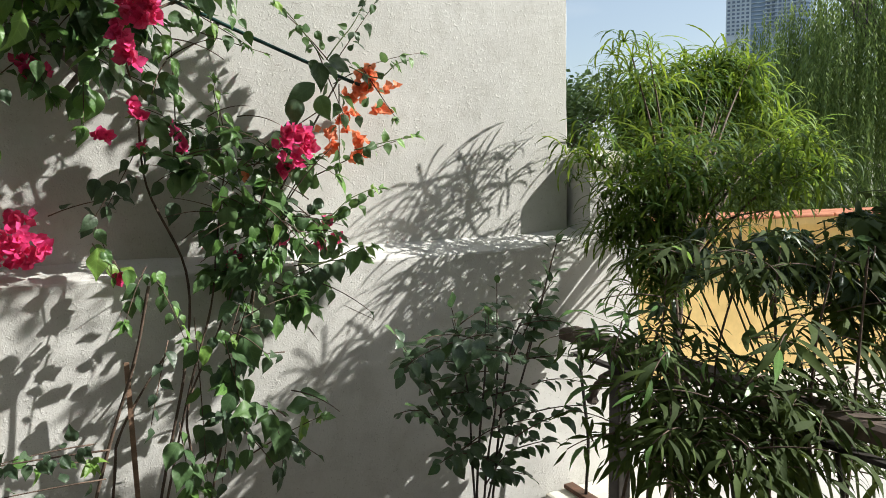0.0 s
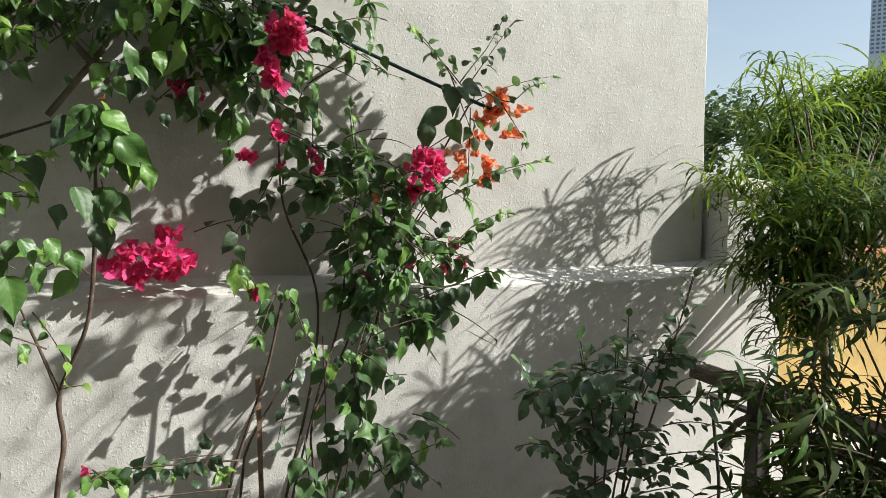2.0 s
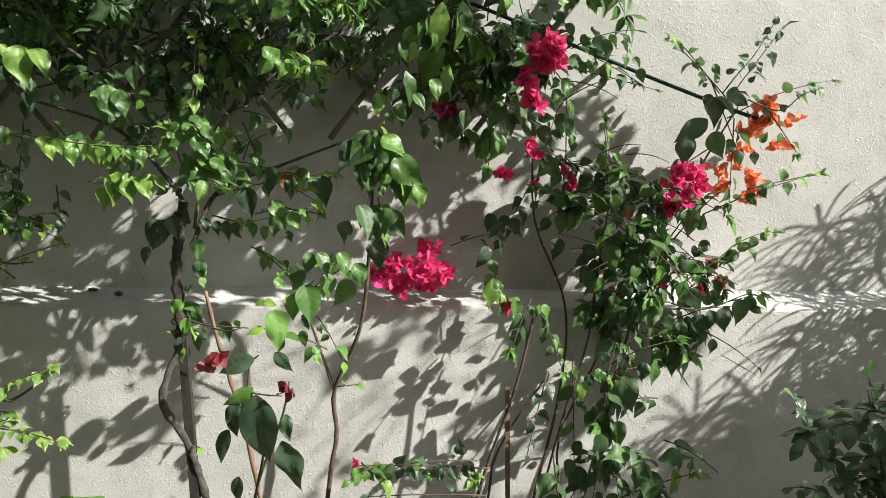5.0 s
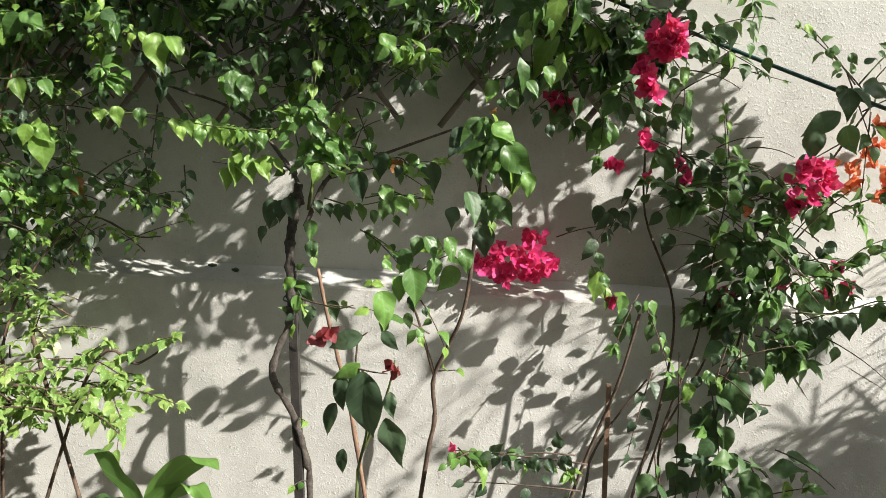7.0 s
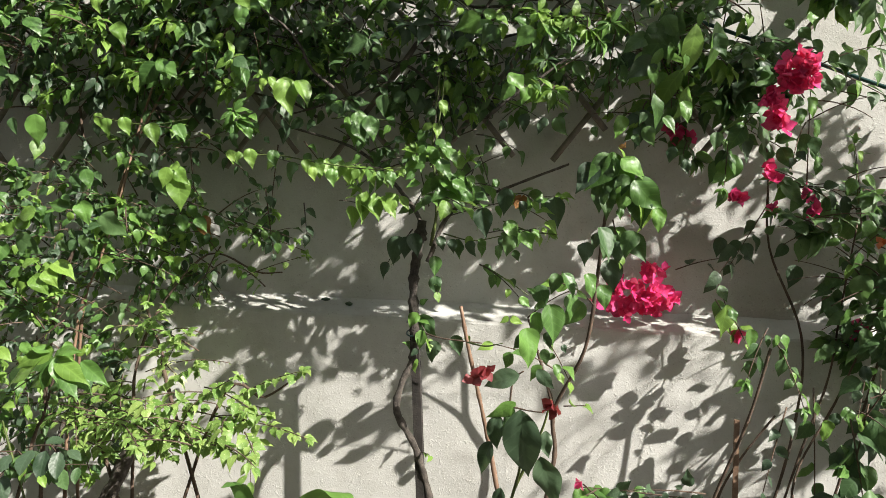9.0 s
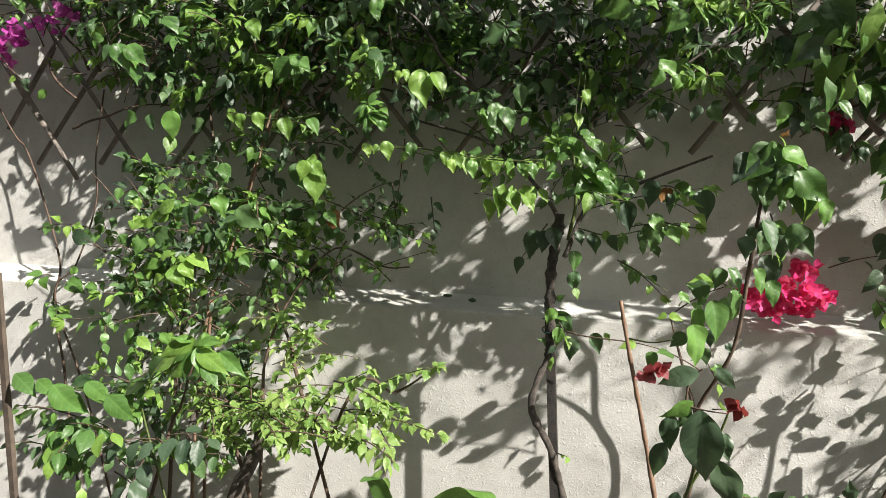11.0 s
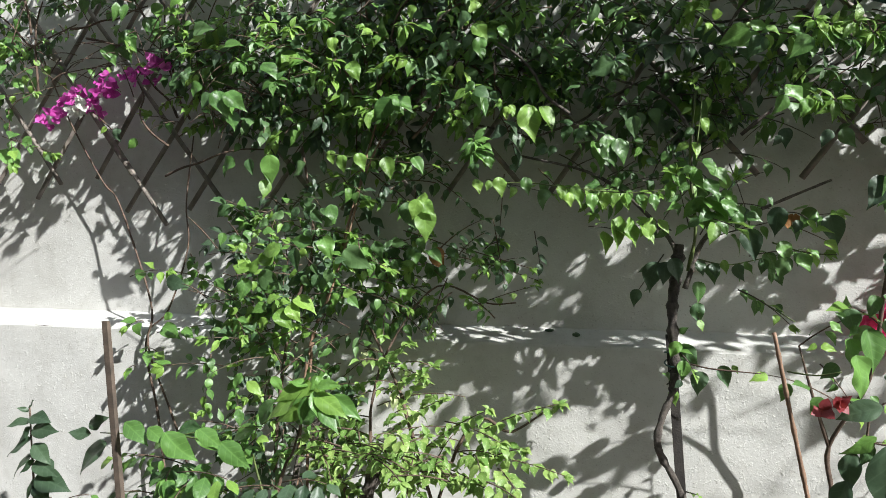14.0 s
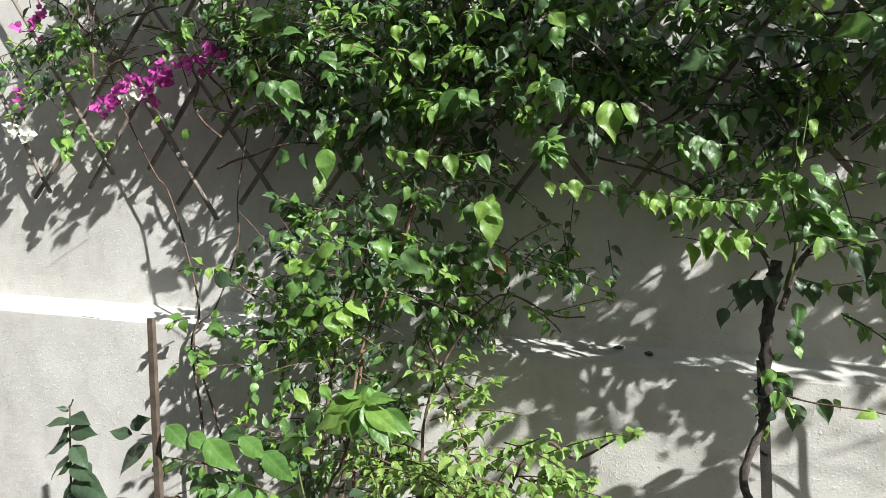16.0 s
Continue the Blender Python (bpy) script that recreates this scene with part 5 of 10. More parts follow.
rose.twig((0.386, 1.940, 1.522), (0.357, 1.930, 1.735), 7, 0.0491, 0.01, 0.5)
rose.twig((0.259, 1.950, 1.610), (0.260, 1.960, 1.871), 9, 0.0464, 0.01, 0.4)
rose.twig((0.280, 1.930, 1.566), (0.182, 1.930, 1.636), 6, 0.0491, 0.02, 0.2)
rose.twig((0.057, 1.880, 1.762), (0.046, 1.860, 1.608), 5, 0.0669, 0.0, 0.5)
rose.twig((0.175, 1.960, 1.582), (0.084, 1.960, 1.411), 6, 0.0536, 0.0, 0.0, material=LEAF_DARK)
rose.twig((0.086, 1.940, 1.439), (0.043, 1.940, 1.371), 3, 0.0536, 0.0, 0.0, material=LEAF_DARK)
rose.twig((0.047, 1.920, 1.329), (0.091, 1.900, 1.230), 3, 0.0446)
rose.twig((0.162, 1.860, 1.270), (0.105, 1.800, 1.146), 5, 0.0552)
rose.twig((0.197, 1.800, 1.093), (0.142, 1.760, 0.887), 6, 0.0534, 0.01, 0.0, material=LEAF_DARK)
rose.twig((0.179, 1.860, 1.241), (0.236, 1.800, 1.088), 6, 0.0499)
rose.twig((0.291, 1.970, 1.932), (0.452, 1.970, 1.842), 8, 0.0536, 0.0, 0.3)
rose.twig((0.247, 1.970, 1.886), (0.523, 1.980, 1.818), 4, 0.0447, 0.0, 0.2)
rose.twig((0.425, 1.900, 1.431), (0.300, 1.900, 1.507), 6, 0.058)
rose.twig((0.467, 1.880, 1.459), (0.426, 1.860, 1.326), 5, 0.0535, 0.0, 0.5)
rose.twig((0.503, 1.870, 1.322), (0.389, 1.860, 1.149), 7, 0.0535)
rose.twig((0.595, 1.880, 1.191), (0.492, 1.860, 1.109), 6, 0.0535, 0.0, 0.1)
rose.twig((0.626, 1.920, 1.660), (0.523, 1.900, 1.596), 3, 0.0803, 0.0, 0.0, material=LEAF_DARK)
rose.twig((0.697, 1.930, 1.742), (0.687, 1.920, 1.519), 7, 0.0491, 0.0, 0.1)
rose.twig((0.770, 1.940, 1.794), (0.868, 1.930, 1.651), 6, 0.0446, 0.0, 0.2)
rose.twig((0.636, 1.930, 1.832), (0.701, 1.900, 1.644), 4, 0.0759, 0.0, 0.0, material=LEAF_SHADE)
rose.stem([(0.054, 1.785, 0.850), (-0.057, 1.785, 0.855), (-0.170, 1.785, 0.857), (-0.284, 1.785, 0.856)], 0.0025, 0.0014, BARK, 0.1)
rose.fill(0.333, 0.619, 1.840, 1.980, 1.154, 1.451, 32, 8, 0.06, young=0.2, kind='ovate')
rose.fill(0.362, 0.627, 1.860, 1.990, 1.328, 1.563, 22, 8, 0.058, young=0.2, kind='ovate')
rose.fill(0.218, 0.432, 1.880, 1.990, 1.469, 1.643, 16, 8, 0.061, young=0.2, kind='ovate')
rose.fill(-0.182, 0.195, 1.840, 2.000, 1.711, 1.977, 28, 7, 0.068, young=0.2, kind='ovate')
rose.fill(-0.022, 0.384, 1.840, 2.000, 1.999, 2.245, 8, 7, 0.068, young=0.2, kind='ovate')
# growth above the view, added for the shade it casts
rose.fill(-0.039, 0.459, 1.840, 2.000, 2.102, 2.628, 30, 8, 0.066, young=0.2, kind='ovate')
rose.fill(0.082, 0.306, 1.880, 1.980, 1.764, 1.968, 14, 8, 0.061, young=0.2, kind='ovate')
rose.cluster((0.177, 1.750, 1.868), 0.042, 0.0411, 38, PINK, 0.0254)
rose.cluster((0.131, 1.780, 1.810), 0.0156, 0.0391, 9, PINK, 0.0254)
rose.cluster((0.145, 1.800, 1.766), 0.0196, 0.0196, 6, PINK, 0.0294)
rose.cluster((0.541, 1.830, 1.559), 0.049, 0.0538, 36, PINK, 0.0264)
rose.cluster((0.514, 1.880, 1.512), 0.0196, 0.0196, 5, PINK, 0.0294)
rose.cluster((0.253, 1.920, 1.601), 0.0118, 0.0118, 3, PINK, 0.0235)
rose.cluster((0.271, 1.920, 1.554), 0.0118, 0.0118, 3, PINK, 0.0235)
rose.cluster((0.096, 1.920, 1.595), 0.0118, 0.0118, 3, PINK, 0.0235)
rose.cluster((0.158, 1.920, 1.668), 0.0118, 0.0118, 3, PINK, 0.0235)
rose.cluster((0.171, 1.920, 1.558), 0.0118, 0.0118, 3, PINK, 0.0235)
rose.cluster((0.178, 1.920, 1.645), 0.0118, 0.0118, 3, PINK, 0.0235)
rose.cluster((0.070, 1.920, 1.586), 0.0118, 0.0118, 3, PINK, 0.0235)
rose.cluster((-0.041, 1.950, 1.741), 0.0294, 0.0294, 4, PINK, 0.0294)
rose.cluster((-0.051, 1.950, 1.761), 0.0294, 0.0294, 4, PINK, 0.0294)
rose.cluster((0.793, 1.955, 1.774), 0.0236, 0.0196, 5, ORANGE, 0.0265)
rose.cluster((0.863, 1.955, 1.736), 0.0236, 0.0196, 4, ORANGE, 0.0265)
rose.cluster((0.829, 1.955, 1.682), 0.0236, 0.0196, 5, ORANGE, 0.0265)
rose.cluster((0.774, 1.955, 1.732), 0.0236, 0.0196, 5, ORANGE, 0.0265)
rose.cluster((0.738, 1.955, 1.702), 0.0236, 0.0196, 6, ORANGE, 0.0265)
rose.cluster((0.708, 1.955, 1.620), 0.0236, 0.0196, 6, ORANGE, 0.0265)
rose.cluster((0.762, 1.955, 1.577), 0.0236, 0.0196, 5, ORANGE, 0.0265)
rose.cluster((0.683, 1.955, 1.565), 0.0236, 0.0196, 5, ORANGE, 0.0265)
rose.cluster((0.747, 1.955, 1.536), 0.0236, 0.0196, 5, ORANGE, 0.0265)
rose.cluster((0.724, 1.955, 1.657), 0.0236, 0.0196, 5, ORANGE, 0.0265)
rose.cluster((0.651, 1.955, 1.600), 0.0236, 0.0196, 5, ORANGE, 0.0265)
rose.cluster((0.801, 1.955, 1.749), 0.0236, 0.0196, 4, ORANGE, 0.0265)
rose.cluster((0.639, 1.920, 1.360), 0.0118, 0.0118, 4, PINK, 0.0255)
rose.cluster((0.615, 1.920, 1.294), 0.0118, 0.0118, 4, PINK, 0.0255)
rose.cluster((0.665, 1.920, 1.307), 0.0118, 0.0118, 3, PINK, 0.0255)
rose.cluster((0.523, 1.920, 1.302), 0.0118, 0.0118, 2, PINK, 0.0255)
rose.cluster((0.377, 1.920, 1.272), 0.0118, 0.0118, 2, PINK, 0.0255)
rose.cluster((0.421, 1.920, 1.491), 0.0118, 0.0118, 1, ORANGE, 0.0255)
rose.cluster((0.100, 1.920, 1.234), 0.0118, 0.0118, 3, PINK, 0.0255)
rose.cluster((0.383, 1.920, 1.261), 0.0118, 0.0118, 2, PINK, 0.0255)

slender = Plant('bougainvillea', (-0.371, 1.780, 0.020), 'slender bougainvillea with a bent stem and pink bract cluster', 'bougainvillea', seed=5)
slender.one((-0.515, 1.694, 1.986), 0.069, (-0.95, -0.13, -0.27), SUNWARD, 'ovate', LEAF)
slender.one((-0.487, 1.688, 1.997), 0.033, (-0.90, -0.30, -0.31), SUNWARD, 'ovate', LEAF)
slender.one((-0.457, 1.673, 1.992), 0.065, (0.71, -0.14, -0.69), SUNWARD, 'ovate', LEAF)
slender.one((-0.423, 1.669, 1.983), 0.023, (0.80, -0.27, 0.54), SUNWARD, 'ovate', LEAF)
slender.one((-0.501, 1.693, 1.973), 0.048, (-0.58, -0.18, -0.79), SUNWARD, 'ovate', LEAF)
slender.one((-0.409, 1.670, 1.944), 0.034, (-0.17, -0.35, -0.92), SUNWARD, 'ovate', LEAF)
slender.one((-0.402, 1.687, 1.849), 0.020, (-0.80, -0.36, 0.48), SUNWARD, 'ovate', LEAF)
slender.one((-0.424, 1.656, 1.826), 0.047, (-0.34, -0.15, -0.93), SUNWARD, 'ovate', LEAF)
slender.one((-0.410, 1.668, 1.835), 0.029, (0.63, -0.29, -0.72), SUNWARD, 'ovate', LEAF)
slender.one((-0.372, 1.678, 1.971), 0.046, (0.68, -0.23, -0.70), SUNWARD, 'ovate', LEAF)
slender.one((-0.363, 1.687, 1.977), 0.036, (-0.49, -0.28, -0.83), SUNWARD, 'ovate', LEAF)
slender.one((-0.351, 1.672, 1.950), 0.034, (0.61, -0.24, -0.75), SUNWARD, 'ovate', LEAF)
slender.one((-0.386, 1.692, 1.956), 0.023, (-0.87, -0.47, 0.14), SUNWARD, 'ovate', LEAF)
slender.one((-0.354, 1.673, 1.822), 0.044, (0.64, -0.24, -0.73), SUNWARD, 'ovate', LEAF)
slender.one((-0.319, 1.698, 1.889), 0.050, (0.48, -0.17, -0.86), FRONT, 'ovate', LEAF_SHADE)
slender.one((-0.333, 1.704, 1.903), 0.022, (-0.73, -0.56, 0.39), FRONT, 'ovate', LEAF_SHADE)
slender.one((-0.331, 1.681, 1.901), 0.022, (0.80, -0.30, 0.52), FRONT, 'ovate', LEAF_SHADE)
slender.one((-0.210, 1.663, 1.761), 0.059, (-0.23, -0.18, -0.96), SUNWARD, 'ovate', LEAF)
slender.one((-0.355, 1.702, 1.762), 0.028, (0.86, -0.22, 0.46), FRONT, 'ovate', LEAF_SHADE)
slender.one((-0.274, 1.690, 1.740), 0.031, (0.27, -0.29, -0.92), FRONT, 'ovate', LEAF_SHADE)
slender.spray((-0.327, 1.680, 1.990), 8, .045, LEAF_YOUNG_LIT)
slender.spray((-0.294, 1.680, 1.963), 9, .045, LEAF_YOUNG_LIT)
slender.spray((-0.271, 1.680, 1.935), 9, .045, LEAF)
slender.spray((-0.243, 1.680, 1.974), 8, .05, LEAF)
slender.spray((-0.368, 1.680, 1.824), 7, .05, LEAF_YOUNG_LIT)
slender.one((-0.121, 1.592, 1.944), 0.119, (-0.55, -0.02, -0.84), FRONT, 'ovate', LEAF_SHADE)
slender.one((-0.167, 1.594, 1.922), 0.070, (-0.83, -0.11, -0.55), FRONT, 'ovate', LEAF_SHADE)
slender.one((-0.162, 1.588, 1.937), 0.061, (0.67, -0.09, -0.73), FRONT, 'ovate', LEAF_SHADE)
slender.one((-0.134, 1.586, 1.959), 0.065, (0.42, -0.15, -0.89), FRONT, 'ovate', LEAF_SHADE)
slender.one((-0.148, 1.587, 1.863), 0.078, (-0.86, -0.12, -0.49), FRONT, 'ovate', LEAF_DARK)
slender.one((-0.074, 1.556, 1.932), 0.117, (-0.03, -0.02, -1.00), SUNWARD, 'lance', LEAF_YOUNG_LIT)
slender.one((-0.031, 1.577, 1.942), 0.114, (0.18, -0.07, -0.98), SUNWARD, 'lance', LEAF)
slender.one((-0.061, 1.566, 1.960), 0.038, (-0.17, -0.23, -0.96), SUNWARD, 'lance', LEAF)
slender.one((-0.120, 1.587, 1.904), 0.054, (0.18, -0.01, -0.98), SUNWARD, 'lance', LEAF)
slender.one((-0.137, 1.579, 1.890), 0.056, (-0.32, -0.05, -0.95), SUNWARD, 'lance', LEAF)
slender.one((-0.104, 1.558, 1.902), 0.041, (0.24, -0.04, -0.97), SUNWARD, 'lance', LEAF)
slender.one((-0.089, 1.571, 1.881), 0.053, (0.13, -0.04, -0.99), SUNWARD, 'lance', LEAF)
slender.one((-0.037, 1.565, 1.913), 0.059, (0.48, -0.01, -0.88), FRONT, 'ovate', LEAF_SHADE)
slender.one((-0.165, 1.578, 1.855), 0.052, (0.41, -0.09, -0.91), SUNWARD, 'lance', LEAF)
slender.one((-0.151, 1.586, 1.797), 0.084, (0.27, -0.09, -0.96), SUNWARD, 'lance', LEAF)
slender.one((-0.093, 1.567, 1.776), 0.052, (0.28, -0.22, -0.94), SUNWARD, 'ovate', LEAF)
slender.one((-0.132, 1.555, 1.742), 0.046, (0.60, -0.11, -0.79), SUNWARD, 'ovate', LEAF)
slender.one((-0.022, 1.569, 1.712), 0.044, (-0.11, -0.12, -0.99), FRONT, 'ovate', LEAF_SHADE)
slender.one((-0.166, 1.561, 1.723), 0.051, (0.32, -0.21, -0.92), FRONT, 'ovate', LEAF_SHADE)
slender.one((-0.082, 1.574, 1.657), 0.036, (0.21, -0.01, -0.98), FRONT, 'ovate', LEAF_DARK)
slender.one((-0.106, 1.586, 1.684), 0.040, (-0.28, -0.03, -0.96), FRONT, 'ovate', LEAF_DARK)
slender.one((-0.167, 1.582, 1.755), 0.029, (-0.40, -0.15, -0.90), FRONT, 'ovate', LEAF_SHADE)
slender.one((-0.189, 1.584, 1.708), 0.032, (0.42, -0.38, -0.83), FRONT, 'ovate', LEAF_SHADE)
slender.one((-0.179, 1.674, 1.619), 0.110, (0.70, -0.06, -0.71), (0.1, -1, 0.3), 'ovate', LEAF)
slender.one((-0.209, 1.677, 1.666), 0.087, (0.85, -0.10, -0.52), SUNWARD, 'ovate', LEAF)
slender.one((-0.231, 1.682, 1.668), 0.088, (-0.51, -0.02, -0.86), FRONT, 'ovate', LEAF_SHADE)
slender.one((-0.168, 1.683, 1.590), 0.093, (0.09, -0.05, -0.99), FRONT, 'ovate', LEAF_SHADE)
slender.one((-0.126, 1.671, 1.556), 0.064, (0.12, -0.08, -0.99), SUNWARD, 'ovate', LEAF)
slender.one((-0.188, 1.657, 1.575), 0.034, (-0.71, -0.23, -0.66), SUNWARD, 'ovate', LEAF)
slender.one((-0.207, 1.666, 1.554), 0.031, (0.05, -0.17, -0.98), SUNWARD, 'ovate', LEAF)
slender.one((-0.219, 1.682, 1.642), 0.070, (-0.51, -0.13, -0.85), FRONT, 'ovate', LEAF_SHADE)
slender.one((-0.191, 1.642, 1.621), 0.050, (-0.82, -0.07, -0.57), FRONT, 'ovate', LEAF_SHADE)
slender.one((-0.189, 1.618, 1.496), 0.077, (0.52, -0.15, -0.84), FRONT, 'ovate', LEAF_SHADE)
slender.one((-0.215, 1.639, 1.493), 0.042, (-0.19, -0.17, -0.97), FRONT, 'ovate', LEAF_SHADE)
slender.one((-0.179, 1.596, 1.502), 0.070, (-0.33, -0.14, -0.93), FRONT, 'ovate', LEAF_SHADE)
slender.one((-0.208, 1.616, 1.478), 0.057, (-0.16, -0.13, -0.98), FRONT, 'ovate', LEAF_DARK)
slender.one((-0.391, 1.390, 1.310), 0.087, (0.19, -0.09, -0.98), SUNWARD, 'ovate', LEAF)
slender.one((-0.380, 1.499, 1.328), 0.062, (0.14, -0.19, -0.97), SUNWARD, 'ovate', LEAF)
slender.one((-0.350, 1.494, 1.347), 0.090, (0.16, -0.06, -0.99), SUNWARD, 'ovate', LEAF)
slender.one((-0.311, 1.518, 1.368), 0.067, (0.24, -0.04, -0.97), SUNWARD, 'ovate', LEAF)
slender.one((-0.324, 1.490, 1.413), 0.062, (0.44, -0.17, -0.88), SUNWARD, 'ovate', LEAF)
slender.one((-0.277, 1.478, 1.415), 0.058, (0.31, -0.18, -0.93), SUNWARD, 'ovate', LEAF)
slender.one((-0.246, 1.510, 1.391), 0.060, (0.20, -0.09, -0.98), SUNWARD, 'ovate', LEAF)
slender.one((-0.337, 1.489, 1.412), 0.049, (-0.23, -0.20, -0.95), FRONT, 'ovate', LEAF_SHADE)
slender.one((-0.378, 1.521, 1.383), 0.062, (0.32, -0.03, -0.95), FRONT, 'ovate', LEAF_SHADE)
slender.one((-0.413, 1.499, 1.359), 0.034, (0.76, -0.21, -0.61), SUNWARD, 'ovate', LEAF)
slender.one((-0.437, 1.500, 1.315), 0.024, (-0.74, -0.17, -0.64), SUNWARD, 'ovate', LEAF_YOUNG_LIT)
slender.one((-0.431, 1.483, 1.313), 0.031, (0.94, -0.24, -0.24), SUNWARD, 'ovate', LEAF_YOUNG_LIT)
slender.one((-0.353, 1.516, 1.285), 0.041, (0.06, -0.02, -1.00), FRONT, 'ovate', LEAF_DARK)
slender.one((-0.320, 1.487, 1.265), 0.022, (0.31, -0.48, -0.82), FRONT, 'ovate', LEAF_DARK)
slender.one((-0.361, 1.515, 1.248), 0.040, (0.15, -0.21, -0.97), FRONT, 'ovate', LEAF_SHADE)
slender.one((-0.326, 1.476, 1.207), 0.027, (0.47, -0.34, -0.81), SUNWARD, 'ovate', LEAF_YOUNG_LIT)
slender.one((-0.337, 1.524, 1.215), 0.035, (0.29, -0.36, -0.89), SUNWARD, 'ovate', LEAF)
slender.one((-0.398, 1.510, 1.275), 0.049, (-0.66, -0.01, -0.75), FRONT, 'ovate', LEAF_SHADE)
slender.one((-0.383, 1.517, 1.365), 0.023, (-0.84, -0.12, 0.53), SUNWARD, 'ovate', LEAF)
slender.one((-0.363, 1.507, 1.349), 0.028, (-0.61, -0.44, -0.66), SUNWARD, 'ovate', LEAF)
slender.one((-0.236, 1.731, 1.507), 0.085, (0.56, -0.02, -0.83), FRONT, 'ovate', LEAF_SHADE)
slender.one((-0.228, 1.710, 1.487), 0.062, (-0.21, -0.19, -0.96), FRONT, 'ovate', LEAF_SHADE)
slender.one((-0.226, 1.702, 1.434), 0.087, (0.13, -0.09, -0.99), FRONT, 'ovate', LEAF_DARK)
slender.one((-0.254, 1.716, 1.493), 0.045, (-0.28, -0.05, -0.96), FRONT, 'ovate', LEAF_DARK)
slender.one((-0.223, 1.692, 1.671), 0.110, (-0.61, -0.21, -0.76), FRONT, 'ovate', LEAF)
slender.one((-0.217, 1.692, 1.678), 0.083, (-0.42, -0.28, -0.86), SUNWARD, 'ovate', LEAF)
slender.one((-0.211, 1.692, 1.666), 0.090, (0.28, -0.26, -0.92), SUNWARD, 'ovate', LEAF)
slender.one((-0.204, 1.692, 1.647), 0.107, (-0.21, -0.22, -0.95), FRONT, 'ovate', LEAF_SHADE)
slender.one((-0.246, 1.692, 1.620), 0.088, (-0.19, -0.26, -0.95), FRONT, 'ovate', LEAF_SHADE)
slender.one((-0.161, 1.692, 1.621), 0.112, (-0.12, -0.21, -0.97), SUNWARD, 'lance', LEAF_YOUNG_LIT)
slender.one((-0.148, 1.692, 1.609), 0.127, (0.17, -0.18, -0.97), SUNWARD, 'lance', LEAF_YOUNG_LIT)
slender.one((-0.266, 1.692, 1.653), 0.088, (-0.51, -0.26, -0.82), FRONT, 'ovate', LEAF_DARK)
slender.one((-0.197, 1.692, 1.634), 0.112, (-0.09, -0.21, -0.97), SUNWARD, 'slim', LEAF)
slender.one((-0.233, 1.692, 1.609), 0.093, (-0.07, -0.25, -0.97), FRONT, 'slim', LEAF_SHADE)
slender.one((-0.252, 1.600, 1.509), 0.085, (0.32, -0.24, -0.92), SUNWARD, 'ovate', LEAF_SHADE)
slender.one((-0.280, 1.600, 1.475), 0.058, (-0.12, -0.34, -0.93), FRONT, 'ovate', LEAF_DARK)
slender.stem([(-0.45, 1.88, 0.000), (-0.368, 1.88, 0.741), (-0.345, 1.88, 0.9), (-0.35, 1.88, 1.02), (-0.275, 1.82, 1.2), (-0.25, 1.8, 1.4), (-0.235, 1.74, 1.58), (-0.225, 1.69, 1.665)], 0.0066, 0.0036)
slender.stem([(-0.35, 1.88, 1.02), (-0.388, 1.86, 1.148), (-0.422, 1.820, 1.270)], 0.0049, 0.002)
slender.twig((-0.208, 1.720, 1.565), (-0.202, 1.700, 1.670), 3, 0.0593, 0.0, 0.3)
slender.twig((-0.534, 1.740, 2.006), (-0.410, 1.700, 1.969), 5, 0.0544, 0.01, 0.6)
slender.twig((-0.459, 1.740, 1.840), (-0.337, 1.700, 1.791), 4, 0.0544, 0.01, 0.5)
slender.twig((-0.416, 1.760, 1.987), (-0.252, 1.720, 1.991), 6, 0.0494, 0.01, 0.5)
slender.twig((-0.311, 1.760, 1.916), (-0.389, 1.720, 1.855), 4, 0.0593, 0.01, 0.2)
slender.twig((-0.486, 1.780, 1.570), (-0.373, 1.740, 1.517), 4, 0.0495, 0.01, 0.4)
slender.twig((-0.222, 1.720, 1.526), (-0.203, 1.700, 1.434), 3, 0.0593)
slender.twig((-0.422, 1.820, 1.270), (-0.299, 1.740, 1.358), 4, 0.0593, 0.02, 0.3)
slender.twig((-0.381, 1.800, 1.232), (-0.306, 1.760, 1.116), 4, 0.0544)
slender.twig((-0.258, 1.760, 1.317), (-0.338, 1.720, 1.371), 3, 0.0742)
slender.twig((-0.352, 1.780, 1.151), (-0.507, 1.740, 1.211), 4, 0.0544)
slender.twig((-0.322, 1.740, 1.069), (-0.269, 1.720, 1.080), 2, 0.0395, 0.0, 0.9)
slender.twig((-0.046, 1.980, 1.397), (0.137, 1.990, 1.437), 4, 0.0595, 0.02, 0.0, material=LEAF_DARK)
slender.twig((0.049, 1.950, 1.390), (0.091, 1.920, 1.262), 3, 0.0545)
slender.twig((0.089, 1.920, 1.292), (0.125, 1.880, 1.212), 2, 0.0545, 0.0, 0.6)
slender.twig((-0.285, 1.800, 0.842), (0.011, 1.820, 0.816), 6, 0.0594, 0.02, 0.1)
slender.twig((-0.269, 1.780, 0.866), (-0.206, 1.740, 0.831), 2, 0.0593, 0.0, 0.4)
slender.fill(-0.101, 0.104, 1.860, 2.020, 1.796, 2.065, 13, 7, 0.0628, young=0.4)
slender.fill(-0.476, 0.040, 1.840, 2.020, 2.004, 2.256, 8, 7, 0.0576, young=0.3)
# overhead leaves out of view, added to darken the wall below
slender.fill(-0.300, 0.412, 1.620, 2.020, 2.149, 2.771, 64, 9, 0.0614)
slender.fill(-0.017, 0.414, 1.520, 1.770, 2.131, 2.491, 54, 9, 0.0642)
